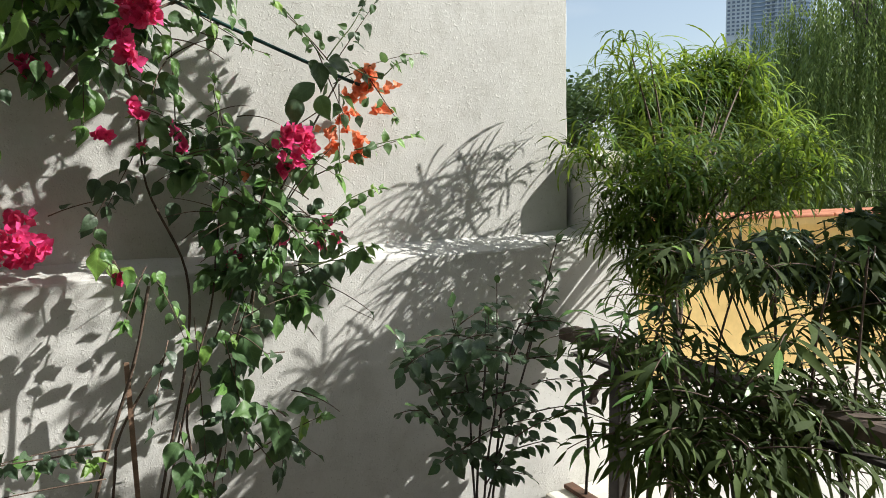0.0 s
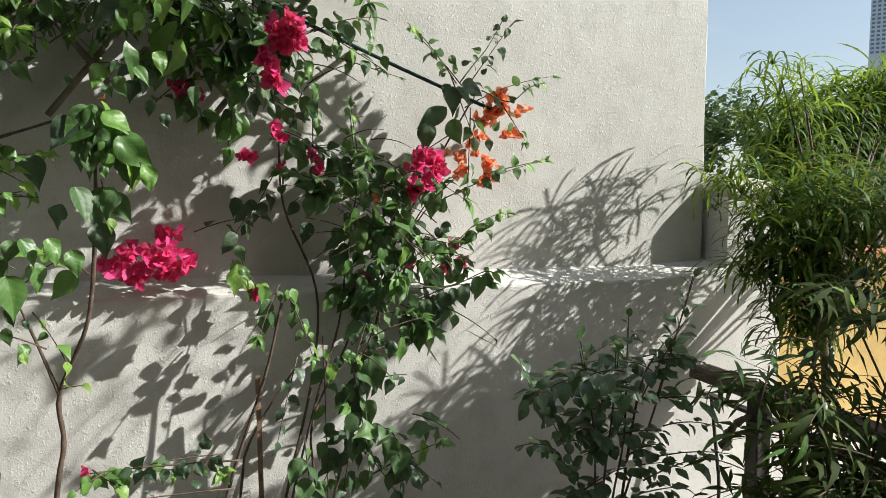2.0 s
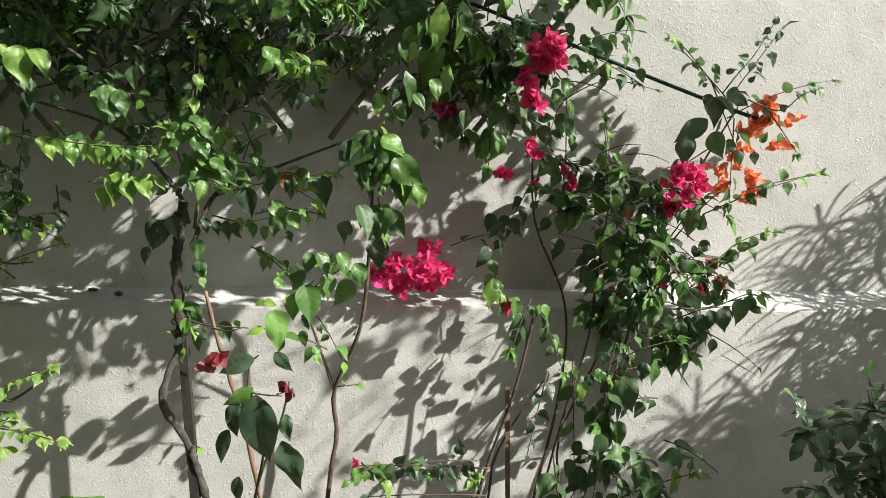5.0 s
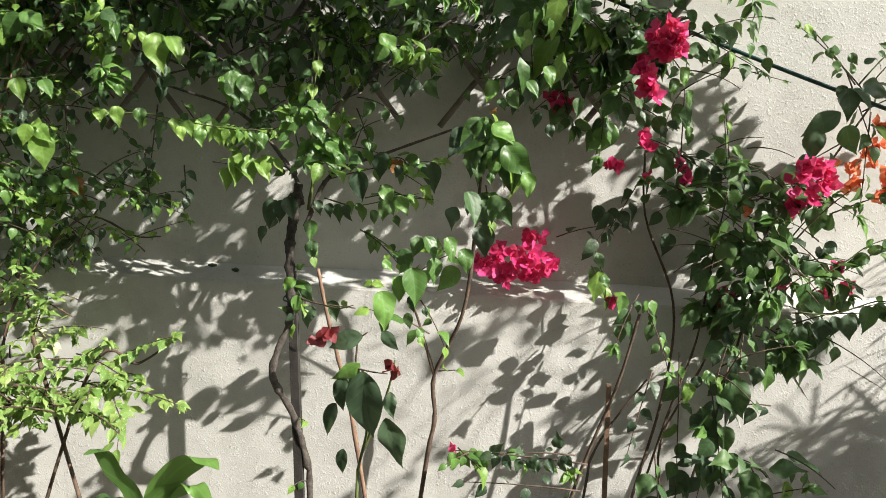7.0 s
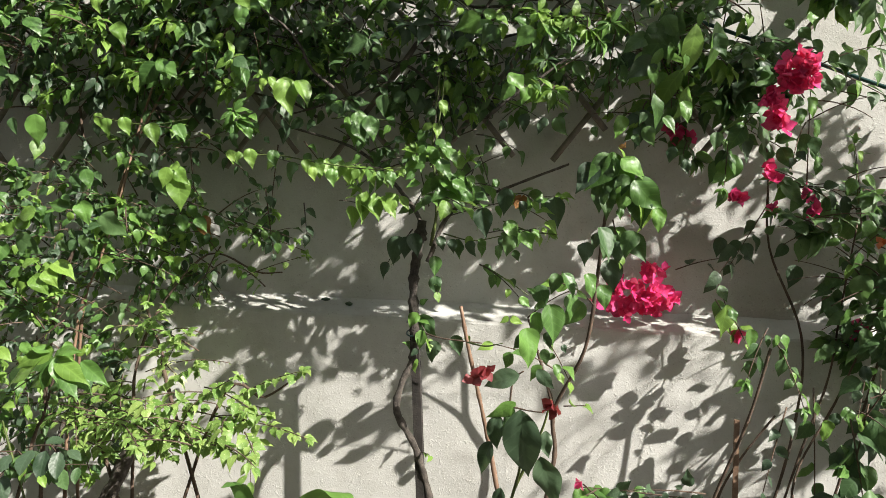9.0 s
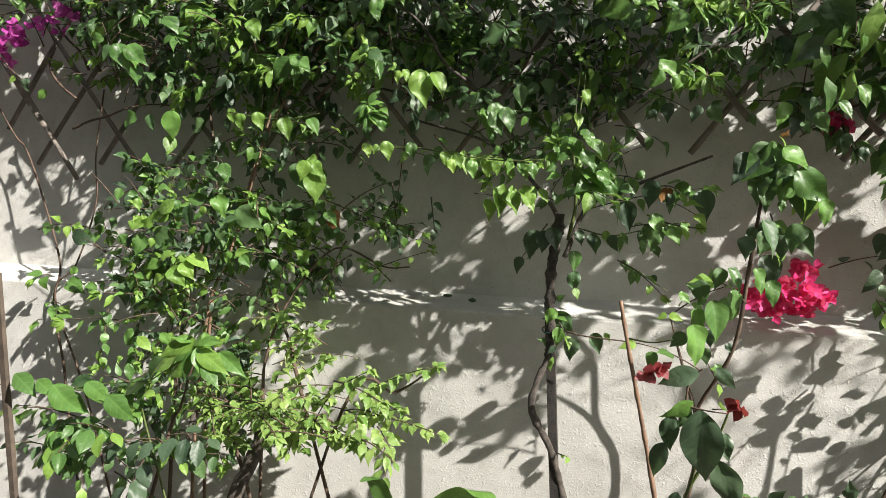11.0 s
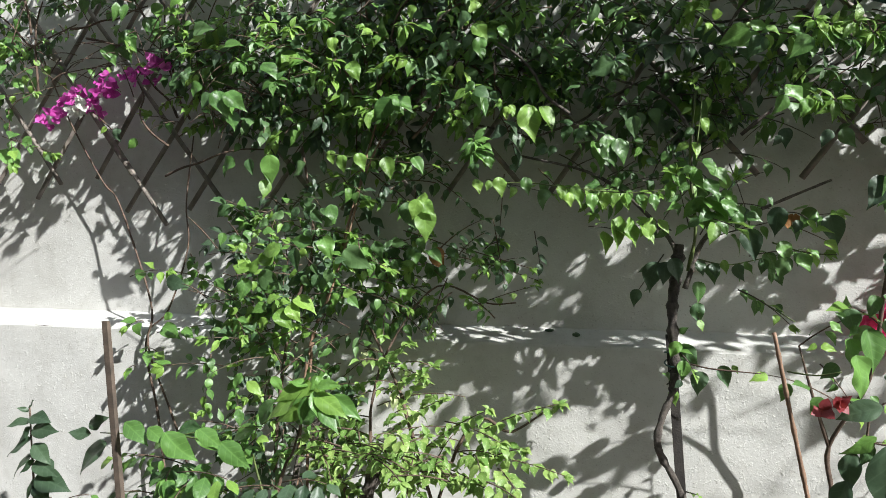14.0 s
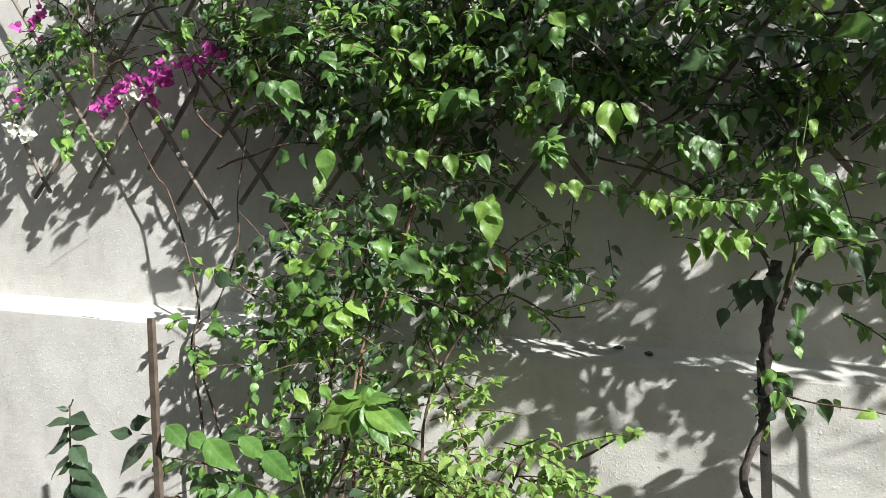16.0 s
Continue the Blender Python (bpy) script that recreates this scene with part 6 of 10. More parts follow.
slender.fill(-0.246, -0.051, 1.840, 2.020, 1.837, 2.056, 13, 8, 0.0524)
slender.fill(-0.370, -0.204, 1.840, 2.020, 1.889, 2.067, 10, 8, 0.0480)
slender.twig((-0.126, 1.840, 1.944), (-0.073, 1.820, 1.833), 4, 0.0891, 0.0, 0.4)
slender.twig((-0.048, 1.820, 1.978), (-0.055, 1.800, 1.856), 3, 0.1287, 0.0, 0.7, 'lance')
slender.twig((-0.116, 1.780, 1.994), (-0.135, 1.740, 1.882), 3, 0.1088, 0.0, 0.2)
slender.twig((-0.498, 1.870, 1.873), (-0.342, 1.820, 1.829), 4, 0.0594, 0.03, 0.6)
slender.cluster((-0.151, 1.950, 1.320), 0.1041, 0.0496, 90, PINK, 0.0248)
slender.cluster((-0.106, 1.960, 1.403), 0.0298, 0.0198, 7, PINK, 0.0298)
slender.cluster((-0.274, 1.760, 0.873), 0.0079, 0.0079, 1, PINK, 0.0198)
slender.cluster((-0.2, 1.67, 1.69), 0.003, 0.003, 1, LEAF_DRY, 0.0158)

twisted = Plant('bougainvillea', (-0.702, 1.800, 0.020), 'bougainvillea with a grey twisted trunk tied to a stake', 'bougainvillea', bark=BARK_GREY, seed=7)
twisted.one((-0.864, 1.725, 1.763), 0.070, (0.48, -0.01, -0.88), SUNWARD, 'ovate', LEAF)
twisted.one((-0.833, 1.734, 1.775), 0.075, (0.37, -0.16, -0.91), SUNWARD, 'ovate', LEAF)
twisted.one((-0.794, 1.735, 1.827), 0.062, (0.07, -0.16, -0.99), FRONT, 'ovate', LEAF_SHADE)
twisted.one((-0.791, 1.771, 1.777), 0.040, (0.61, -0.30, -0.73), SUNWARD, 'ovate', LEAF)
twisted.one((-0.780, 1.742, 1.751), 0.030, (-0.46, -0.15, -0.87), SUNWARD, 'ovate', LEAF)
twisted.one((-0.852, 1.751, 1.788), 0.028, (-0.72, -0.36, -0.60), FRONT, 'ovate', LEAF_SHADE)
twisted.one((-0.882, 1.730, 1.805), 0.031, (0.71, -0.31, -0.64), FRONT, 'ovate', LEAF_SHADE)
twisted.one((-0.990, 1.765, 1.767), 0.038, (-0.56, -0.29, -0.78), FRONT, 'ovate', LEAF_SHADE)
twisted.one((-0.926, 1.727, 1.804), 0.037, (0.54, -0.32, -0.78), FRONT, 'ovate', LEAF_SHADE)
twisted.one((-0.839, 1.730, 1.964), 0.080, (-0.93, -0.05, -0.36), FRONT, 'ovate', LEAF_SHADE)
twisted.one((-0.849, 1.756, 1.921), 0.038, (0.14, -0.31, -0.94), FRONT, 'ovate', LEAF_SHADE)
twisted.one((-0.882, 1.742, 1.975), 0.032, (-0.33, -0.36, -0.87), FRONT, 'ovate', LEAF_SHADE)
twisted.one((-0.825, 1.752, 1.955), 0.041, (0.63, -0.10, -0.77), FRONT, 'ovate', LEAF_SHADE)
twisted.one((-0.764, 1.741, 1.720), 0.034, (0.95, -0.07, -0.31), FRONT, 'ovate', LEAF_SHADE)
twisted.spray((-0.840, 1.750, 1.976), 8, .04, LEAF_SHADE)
twisted.one((-0.959, 1.710, 1.661), 0.059, (0.28, -0.34, -0.90), SUNWARD, 'ovate', LEAF_YOUNG_LIT)
twisted.one((-0.930, 1.710, 1.666), 0.069, (0.28, -0.29, -0.92), SUNWARD, 'pointed', LEAF_YOUNG_LIT)
twisted.one((-0.897, 1.710, 1.667), 0.067, (0.07, -0.30, -0.95), SUNWARD, 'pointed', LEAF_YOUNG_LIT)
twisted.one((-0.872, 1.710, 1.657), 0.064, (0.24, -0.31, -0.92), SUNWARD, 'ovate', LEAF_YOUNG_LIT)
twisted.one((-0.844, 1.710, 1.651), 0.056, (0.06, -0.36, -0.93), SUNWARD, 'pointed', LEAF_YOUNG_LIT)
twisted.one((-0.816, 1.710, 1.642), 0.054, (0.26, -0.37, -0.89), SUNWARD, 'pointed', LEAF_YOUNG_LIT)
twisted.one((-0.781, 1.710, 1.635), 0.052, (0.38, -0.38, -0.84), SUNWARD, 'ovate', LEAF_YOUNG_LIT)
twisted.one((-0.825, 1.710, 1.583), 0.070, (-0.18, -0.29, -0.94), SUNWARD, 'pointed', LEAF_YOUNG_LIT)
twisted.one((-0.804, 1.710, 1.580), 0.081, (0.28, -0.25, -0.93), SUNWARD, 'pointed', LEAF_YOUNG_LIT)
twisted.one((-0.783, 1.710, 1.571), 0.075, (0.63, -0.27, -0.73), SUNWARD, 'ovate', LEAF_YOUNG_LIT)
twisted.one((-0.736, 1.710, 1.573), 0.047, (0.56, -0.43, -0.70), SUNWARD, 'pointed', LEAF_YOUNG_LIT)
twisted.one((-0.750, 1.710, 1.579), 0.064, (-0.10, -0.31, -0.94), SUNWARD, 'pointed', LEAF_YOUNG_LIT)
twisted.one((-0.839, 1.710, 1.575), 0.082, (0.17, -0.25, -0.96), SUNWARD, 'ovate', LEAF_YOUNG_LIT)
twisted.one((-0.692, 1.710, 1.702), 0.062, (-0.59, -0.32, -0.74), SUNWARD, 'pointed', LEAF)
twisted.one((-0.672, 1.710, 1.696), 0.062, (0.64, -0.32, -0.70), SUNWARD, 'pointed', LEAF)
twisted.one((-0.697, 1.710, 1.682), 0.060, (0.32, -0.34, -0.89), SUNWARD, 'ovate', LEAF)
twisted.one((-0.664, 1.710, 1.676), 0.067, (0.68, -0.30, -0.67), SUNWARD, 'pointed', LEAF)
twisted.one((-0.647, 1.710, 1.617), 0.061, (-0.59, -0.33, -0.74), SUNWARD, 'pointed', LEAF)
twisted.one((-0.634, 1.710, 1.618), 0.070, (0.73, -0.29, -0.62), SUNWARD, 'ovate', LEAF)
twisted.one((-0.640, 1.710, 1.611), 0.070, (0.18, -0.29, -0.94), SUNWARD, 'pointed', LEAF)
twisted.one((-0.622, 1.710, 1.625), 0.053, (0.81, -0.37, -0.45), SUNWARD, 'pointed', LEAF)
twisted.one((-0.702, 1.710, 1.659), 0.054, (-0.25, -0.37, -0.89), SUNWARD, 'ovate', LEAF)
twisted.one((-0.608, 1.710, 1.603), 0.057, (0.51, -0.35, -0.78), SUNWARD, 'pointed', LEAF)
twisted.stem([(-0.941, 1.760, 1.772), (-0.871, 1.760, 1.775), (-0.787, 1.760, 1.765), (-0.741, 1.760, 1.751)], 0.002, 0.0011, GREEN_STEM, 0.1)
twisted.one((-0.637, 1.699, 1.806), 0.045, (0.30, -0.04, -0.95), SUNWARD, 'ovate', LEAF_YOUNG_LIT)
twisted.one((-0.655, 1.729, 1.755), 0.045, (0.17, -0.28, -0.94), SUNWARD, 'ovate', LEAF_YOUNG_LIT)
twisted.one((-0.625, 1.703, 1.855), 0.035, (0.20, -0.02, -0.98), SUNWARD, 'ovate', LEAF_YOUNG_LIT)
twisted.one((-0.644, 1.744, 1.883), 0.025, (0.81, -0.27, -0.53), SUNWARD, 'ovate', LEAF_YOUNG_LIT)
twisted.one((-0.643, 1.715, 1.878), 0.017, (-0.93, -0.18, 0.31), SUNWARD, 'ovate', LEAF_YOUNG_LIT)
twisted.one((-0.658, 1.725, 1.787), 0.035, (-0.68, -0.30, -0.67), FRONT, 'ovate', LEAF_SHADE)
twisted.one((-0.636, 1.718, 1.883), 0.013, (0.70, -0.42, 0.58), SUNWARD, 'ovate', LEAF_YOUNG_LIT)
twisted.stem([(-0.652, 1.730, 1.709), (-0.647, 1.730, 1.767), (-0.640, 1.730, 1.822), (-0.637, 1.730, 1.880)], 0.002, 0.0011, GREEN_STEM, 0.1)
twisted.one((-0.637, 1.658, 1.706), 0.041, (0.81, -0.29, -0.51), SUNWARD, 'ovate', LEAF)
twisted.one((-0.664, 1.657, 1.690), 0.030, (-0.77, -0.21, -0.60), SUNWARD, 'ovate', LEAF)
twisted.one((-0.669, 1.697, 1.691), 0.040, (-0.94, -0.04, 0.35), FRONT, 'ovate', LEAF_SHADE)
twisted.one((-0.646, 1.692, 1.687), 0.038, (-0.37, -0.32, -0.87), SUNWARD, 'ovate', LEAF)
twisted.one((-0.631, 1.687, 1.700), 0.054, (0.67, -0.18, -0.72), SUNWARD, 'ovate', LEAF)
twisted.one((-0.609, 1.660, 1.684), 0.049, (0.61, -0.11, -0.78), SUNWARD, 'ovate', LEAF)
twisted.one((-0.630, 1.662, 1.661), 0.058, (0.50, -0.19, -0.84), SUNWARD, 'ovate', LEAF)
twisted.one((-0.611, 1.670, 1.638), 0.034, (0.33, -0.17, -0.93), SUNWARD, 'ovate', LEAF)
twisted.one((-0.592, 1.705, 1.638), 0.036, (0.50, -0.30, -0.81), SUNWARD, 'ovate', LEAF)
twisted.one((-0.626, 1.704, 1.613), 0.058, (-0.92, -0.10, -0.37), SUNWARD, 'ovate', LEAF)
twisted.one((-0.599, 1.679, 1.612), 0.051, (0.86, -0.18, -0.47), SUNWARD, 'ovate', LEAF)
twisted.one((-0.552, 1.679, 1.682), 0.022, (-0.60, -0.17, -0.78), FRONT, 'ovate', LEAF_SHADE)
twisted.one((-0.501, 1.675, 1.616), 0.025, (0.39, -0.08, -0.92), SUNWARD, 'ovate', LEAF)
twisted.one((-0.696, 1.674, 1.630), 0.032, (-0.57, -0.40, -0.72), SUNWARD, 'ovate', LEAF)
twisted.one((-0.611, 1.703, 1.586), 0.043, (-0.46, -0.19, -0.87), SUNWARD, 'ovate', LEAF)
twisted.one((-0.570, 1.680, 1.585), 0.043, (0.56, -0.10, -0.82), SUNWARD, 'ovate', LEAF)
twisted.one((-0.648, 1.659, 1.570), 0.036, (-0.78, -0.10, -0.61), FRONT, 'ovate', LEAF_SHADE)
twisted.one((-0.546, 1.694, 1.580), 0.043, (0.91, -0.26, -0.32), SUNWARD, 'ovate', LEAF)
twisted.one((-0.668, 1.673, 1.651), 0.032, (-0.82, -0.31, -0.48), SUNWARD, 'ovate', LEAF)
twisted.one((-0.489, 1.856, 1.492), 0.061, (0.34, -0.01, -0.94), FRONT, 'ovate', LEAF_SHADE)
twisted.one((-0.452, 1.830, 1.496), 0.053, (-0.02, -0.09, -1.00), SUNWARD, 'ovate', LEAF)
twisted.one((-0.433, 1.829, 1.496), 0.021, (0.48, -0.04, -0.88), SUNWARD, 'ovate', LEAF)
twisted.one((-0.421, 1.854, 1.491), 0.030, (0.28, -0.31, -0.91), SUNWARD, 'ovate', LEAF)
twisted.one((-0.394, 1.869, 1.502), 0.025, (0.41, -0.07, -0.91), SUNWARD, 'ovate', LEAF_YOUNG_LIT)
twisted.one((-0.494, 1.847, 1.477), 0.043, (-0.18, -0.09, -0.98), FRONT, 'ovate', LEAF_SHADE)
twisted.one((-0.465, 1.855, 1.441), 0.036, (0.32, -0.17, -0.93), FRONT, 'ovate', LEAF_SHADE)
twisted.one((-0.543, 1.872, 1.400), 0.040, (0.50, -0.12, -0.86), SUNWARD, 'ovate', LEAF)
twisted.one((-0.508, 1.828, 1.377), 0.038, (0.23, -0.23, -0.94), SUNWARD, 'ovate', LEAF)
twisted.one((-0.466, 1.833, 1.368), 0.028, (0.25, -0.29, -0.92), FRONT, 'ovate', LEAF_SHADE)
twisted.one((-0.586, 1.850, 1.474), 0.040, (0.25, -0.29, -0.92), SUNWARD, 'ovate', LEAF_YOUNG_LIT)
twisted.one((-0.556, 1.853, 1.460), 0.044, (0.21, -0.18, -0.96), SUNWARD, 'ovate', LEAF)
twisted.one((-0.614, 1.838, 1.466), 0.059, (0.05, -0.12, -0.99), FRONT, 'ovate', LEAF_SHADE)
twisted.stem([(-0.548, 1.860, 1.397), (-0.501, 1.860, 1.372), (-0.425, 1.860, 1.323)], 0.002, 0.0011, GREEN_STEM, 0.1)
twisted.stem([(-0.658, 1.860, 1.479), (-0.580, 1.860, 1.462), (-0.504, 1.860, 1.476), (-0.400, 1.860, 1.502)], 0.002, 0.0011, GREEN_STEM, 0.1)
twisted.one((-0.650, 1.728, 1.425), 0.056, (0.07, -0.17, -0.98), SUNWARD, 'ovate', LEAF)
twisted.one((-0.650, 1.741, 1.374), 0.057, (0.11, -0.03, -0.99), FRONT, 'ovate', LEAF_SHADE)
twisted.one((-0.691, 1.727, 1.281), 0.050, (-0.45, -0.09, -0.89), SUNWARD, 'ovate', LEAF)
twisted.one((-0.691, 1.752, 1.271), 0.076, (0.59, -0.03, -0.81), FRONT, 'ovate', LEAF_SHADE)
twisted.one((-0.691, 1.751, 1.300), 0.028, (0.77, -0.30, 0.57), SUNWARD, 'ovate', LEAF)
twisted.one((-0.687, 1.719, 1.190), 0.027, (-0.63, -0.31, -0.71), FRONT, 'ovate', LEAF_DARK)
twisted.one((-0.640, 1.720, 1.214), 0.067, (-0.23, -0.02, -0.97), FRONT, 'ovate', LEAF_DARK)
twisted.one((-0.599, 1.745, 1.226), 0.058, (0.33, -0.05, -0.94), FRONT, 'ovate', LEAF_SHADE)
twisted.one((-0.573, 1.759, 1.226), 0.027, (0.59, -0.23, -0.78), SUNWARD, 'ovate', LEAF_YOUNG_LIT)
twisted.one((-0.741, 1.731, 1.471), 0.082, (-0.25, -0.12, -0.96), FRONT, 'ovate', LEAF_DARK)
twisted.one((-0.721, 1.716, 1.472), 0.063, (-0.08, -0.15, -0.99), FRONT, 'ovate', LEAF_DARK)
twisted.one((-0.707, 1.718, 1.480), 0.065, (0.29, -0.03, -0.96), FRONT, 'ovate', LEAF_DARK)
twisted.one((-0.647, 1.763, 1.474), 0.043, (0.29, -0.20, -0.93), FRONT, 'ovate', LEAF_DARK)
twisted.one((-0.614, 1.753, 1.631), 0.072, (0.61, -0.11, -0.78), SUNWARD, 'ovate', LEAF)
twisted.one((-0.603, 1.734, 1.576), 0.053, (0.47, -0.05, -0.88), SUNWARD, 'ovate', LEAF)
twisted.one((-0.576, 1.755, 1.627), 0.044, (0.50, -0.19, -0.85), SUNWARD, 'ovate', LEAF)
twisted.one((-0.499, 1.760, 1.617), 0.031, (-0.67, -0.30, -0.68), SUNWARD, 'ovate', LEAF)
twisted.one((-0.474, 1.728, 1.597), 0.075, (-0.17, -0.08, -0.98), FRONT, 'ovate', LEAF_DARK)
twisted.one((-0.539, 1.767, 1.598), 0.063, (-0.49, -0.19, -0.85), FRONT, 'ovate', LEAF_DARK)
twisted.one((-0.535, 1.741, 1.548), 0.082, (0.15, -0.13, -0.98), FRONT, 'ovate', LEAF_DARK)
twisted.one((-0.396, 1.757, 1.593), 0.064, (-0.57, -0.18, -0.80), SUNWARD, 'ovate', LEAF)
twisted.one((-0.432, 1.736, 1.566), 0.036, (-0.29, -0.25, -0.92), FRONT, 'ovate', LEAF_DARK)
twisted.one((-0.363, 1.767, 1.578), 0.082, (0.17, -0.07, -0.98), FRONT, 'ovate', LEAF_DARK)
twisted.one((-0.471, 1.730, 1.519), 0.065, (0.44, -0.04, -0.90), SUNWARD, 'ovate', LEAF)
twisted.one((-0.455, 1.733, 1.482), 0.062, (-0.32, -0.02, -0.95), FRONT, 'ovate', LEAF_SHADE)
twisted.one((-0.432, 1.733, 1.492), 0.057, (0.48, -0.14, -0.86), SUNWARD, 'ovate', LEAF)
twisted.one((-0.409, 1.730, 1.499), 0.030, (0.68, -0.33, -0.65), SUNWARD, 'ovate', LEAF)
twisted.one((-0.399, 1.762, 1.489), 0.039, (0.30, -0.27, -0.92), SUNWARD, 'ovate', LEAF_YOUNG_LIT)
twisted.one((-0.372, 1.765, 1.498), 0.034, (0.74, -0.26, -0.62), SUNWARD, 'ovate', LEAF_YOUNG_LIT)
twisted.one((-0.544, 1.771, 1.471), 0.037, (0.58, -0.33, -0.74), SUNWARD, 'ovate', LEAF)
twisted.one((-0.614, 1.756, 1.468), 0.041, (0.17, -0.30, -0.94), FRONT, 'ovate', LEAF_DARK)
twisted.one((-0.564, 1.730, 1.466), 0.048, (0.33, -0.03, -0.94), FRONT, 'ovate', LEAF_DARK)
twisted.one((-0.494, 1.728, 1.457), 0.040, (0.18, -0.07, -0.98), SUNWARD, 'ovate', LEAF)
twisted.stem([(-0.485, 1.760, 1.516), (-0.416, 1.760, 1.492), (-0.351, 1.760, 1.487)], 0.002, 0.0011, GREEN_STEM, 0.1)
twisted.one((-0.539, 1.660, 1.991), 0.080, (-0.92, -0.02, -0.39), SUNWARD, 'ovate', LEAF)
twisted.one((-0.536, 1.687, 2.012), 0.048, (0.93, -0.10, -0.35), SUNWARD, 'ovate', LEAF)
twisted.one((-0.503, 1.673, 1.997), 0.043, (0.86, -0.14, -0.50), SUNWARD, 'ovate', LEAF_YOUNG_LIT)
twisted.one((-0.507, 1.684, 1.977), 0.067, (-0.62, -0.18, -0.76), FRONT, 'ovate', LEAF_SHADE)
twisted.one((-0.415, 1.667, 1.962), 0.067, (-0.69, -0.11, -0.71), SUNWARD, 'ovate', LEAF)
twisted.one((-0.394, 1.668, 1.972), 0.054, (0.54, -0.13, -0.83), SUNWARD, 'ovate', LEAF)
twisted.one((-0.395, 1.692, 1.983), 0.030, (-0.58, -0.06, -0.81), SUNWARD, 'ovate', LEAF)
twisted.one((-0.463, 1.679, 1.841), 0.058, (-0.45, -0.15, -0.88), SUNWARD, 'ovate', LEAF)
twisted.one((-0.467, 1.655, 1.860), 0.065, (0.64, -0.15, -0.76), SUNWARD, 'ovate', LEAF)
twisted.one((-0.419, 1.676, 1.837), 0.047, (0.20, -0.14, -0.97), SUNWARD, 'ovate', LEAF_YOUNG_LIT)
twisted.one((-0.396, 1.686, 1.825), 0.063, (0.72, -0.16, -0.67), SUNWARD, 'ovate', LEAF)
twisted.one((-0.359, 1.658, 1.757), 0.054, (0.53, -0.12, -0.84), FRONT, 'ovate', LEAF_SHADE)
twisted.one((-0.380, 1.657, 1.755), 0.045, (-0.53, -0.11, -0.84), FRONT, 'ovate', LEAF_DARK)
twisted.one((-0.475, 1.672, 1.751), 0.031, (-0.58, -0.01, -0.82), FRONT, 'ovate', LEAF_DARK)
twisted.spray((-0.408, 1.680, 2.005), 9, .045, LEAF_YOUNG_LIT)
twisted.spray((-0.375, 1.680, 1.990), 9, .045, LEAF_YOUNG_LIT)
twisted.spray((-0.333, 1.680, 1.955), 9, .045, LEAF)
twisted.spray((-0.397, 1.680, 1.827), 7, .045, LEAF_YOUNG_LIT)
twisted.spray((-0.386, 1.680, 1.894), 7, .04, LEAF_SHADE)
twisted.stem([(-0.704, 1.750, 1.175), (-0.701, 1.745, 1.219), (-0.706, 1.742, 1.306), (-0.706, 1.742, 1.377), (-0.696, 1.745, 1.449), (-0.690, 1.750, 1.513)], 0.0093, 0.0132, BARK_DARK, 0.3, 'trunk', 'dark gnarled upper trunk', 0.35)
twisted.stem([(-0.621, 1.785, 0.000), (-0.653, 1.785, 0.691), (-0.660, 1.775, 0.791), (-0.695, 1.760, 0.921), (-0.741, 1.735, 1.021), (-0.733, 1.740, 1.090), (-0.709, 1.748, 1.153), (-0.703, 1.746, 1.205)], 0.0086, 0.0083, BARK_GREY, 0.4, 'trunk', 'grey bent lower trunk', 0.25)
twisted.stem([(-0.678, 1.770, 1.406), (-0.623, 1.800, 1.538), (-0.488, 1.860, 1.604), (-0.334, 1.920, 1.671)], 0.0068, 0.0029)
twisted.stem([(-0.687, 1.770, 1.462), (-0.729, 1.800, 1.548), (-0.890, 1.850, 1.694), (-1.126, 1.900, 1.771)], 0.0068, 0.0029)
twisted.stem([(-0.671, 1.770, 1.449), (-0.653, 1.750, 1.549), (-0.665, 1.740, 1.714), (-0.650, 1.740, 1.879)], 0.0049, 0.002, GREEN_STEM)
twisted.twig((-0.663, 1.740, 1.646), (-0.654, 1.740, 1.898), 6, 0.0445, 0.0, 0.9)
twisted.twig((-0.666, 1.720, 1.548), (-0.698, 1.700, 1.681), 6, 0.0578, 0.0, 0.4)
twisted.twig((-0.644, 1.720, 1.535), (-0.569, 1.700, 1.659), 6, 0.0578, 0.0, 0.3)
twisted.twig((-0.638, 1.700, 1.575), (-0.570, 1.660, 1.549), 4, 0.0666, 0.01, 0.4)
twisted.twig((-1.170, 1.750, 1.689), (-0.986, 1.720, 1.642), 4, 0.0489, 0.0, 0.8)
twisted.twig((-0.986, 1.720, 1.655), (-0.740, 1.700, 1.633), 8, 0.0489, 0.01, 0.9)
twisted.twig((-0.902, 1.720, 1.559), (-0.812, 1.700, 1.541), 4, 0.0578, 0.01, 0.9)
twisted.twig((-0.708, 1.740, 1.547), (-0.790, 1.700, 1.556), 4, 0.0533, 0.02, 0.7)
twisted.twig((-0.639, 1.780, 1.522), (-0.344, 1.800, 1.584), 8, 0.0534, 0.02, 0.1)
twisted.twig((-0.599, 1.760, 1.608), (-0.467, 1.760, 1.584), 6, 0.0534)
twisted.twig((-0.532, 1.800, 1.484), (-0.374, 1.780, 1.488), 6, 0.0445, 0.02, 0.3)
twisted.twig((-0.554, 1.840, 1.401), (-0.437, 1.800, 1.315), 5, 0.0374, 0.02, 0.5)
twisted.twig((-0.727, 1.800, 1.489), (-0.788, 1.780, 1.400), 4, 0.0579, 0.0, 0.0, material=LEAF_DARK)
twisted.twig((-0.667, 1.760, 1.364), (-0.641, 1.740, 1.324), 2, 0.0445)
twisted.twig((-0.709, 1.760, 1.261), (-0.658, 1.720, 1.212), 3, 0.0489)
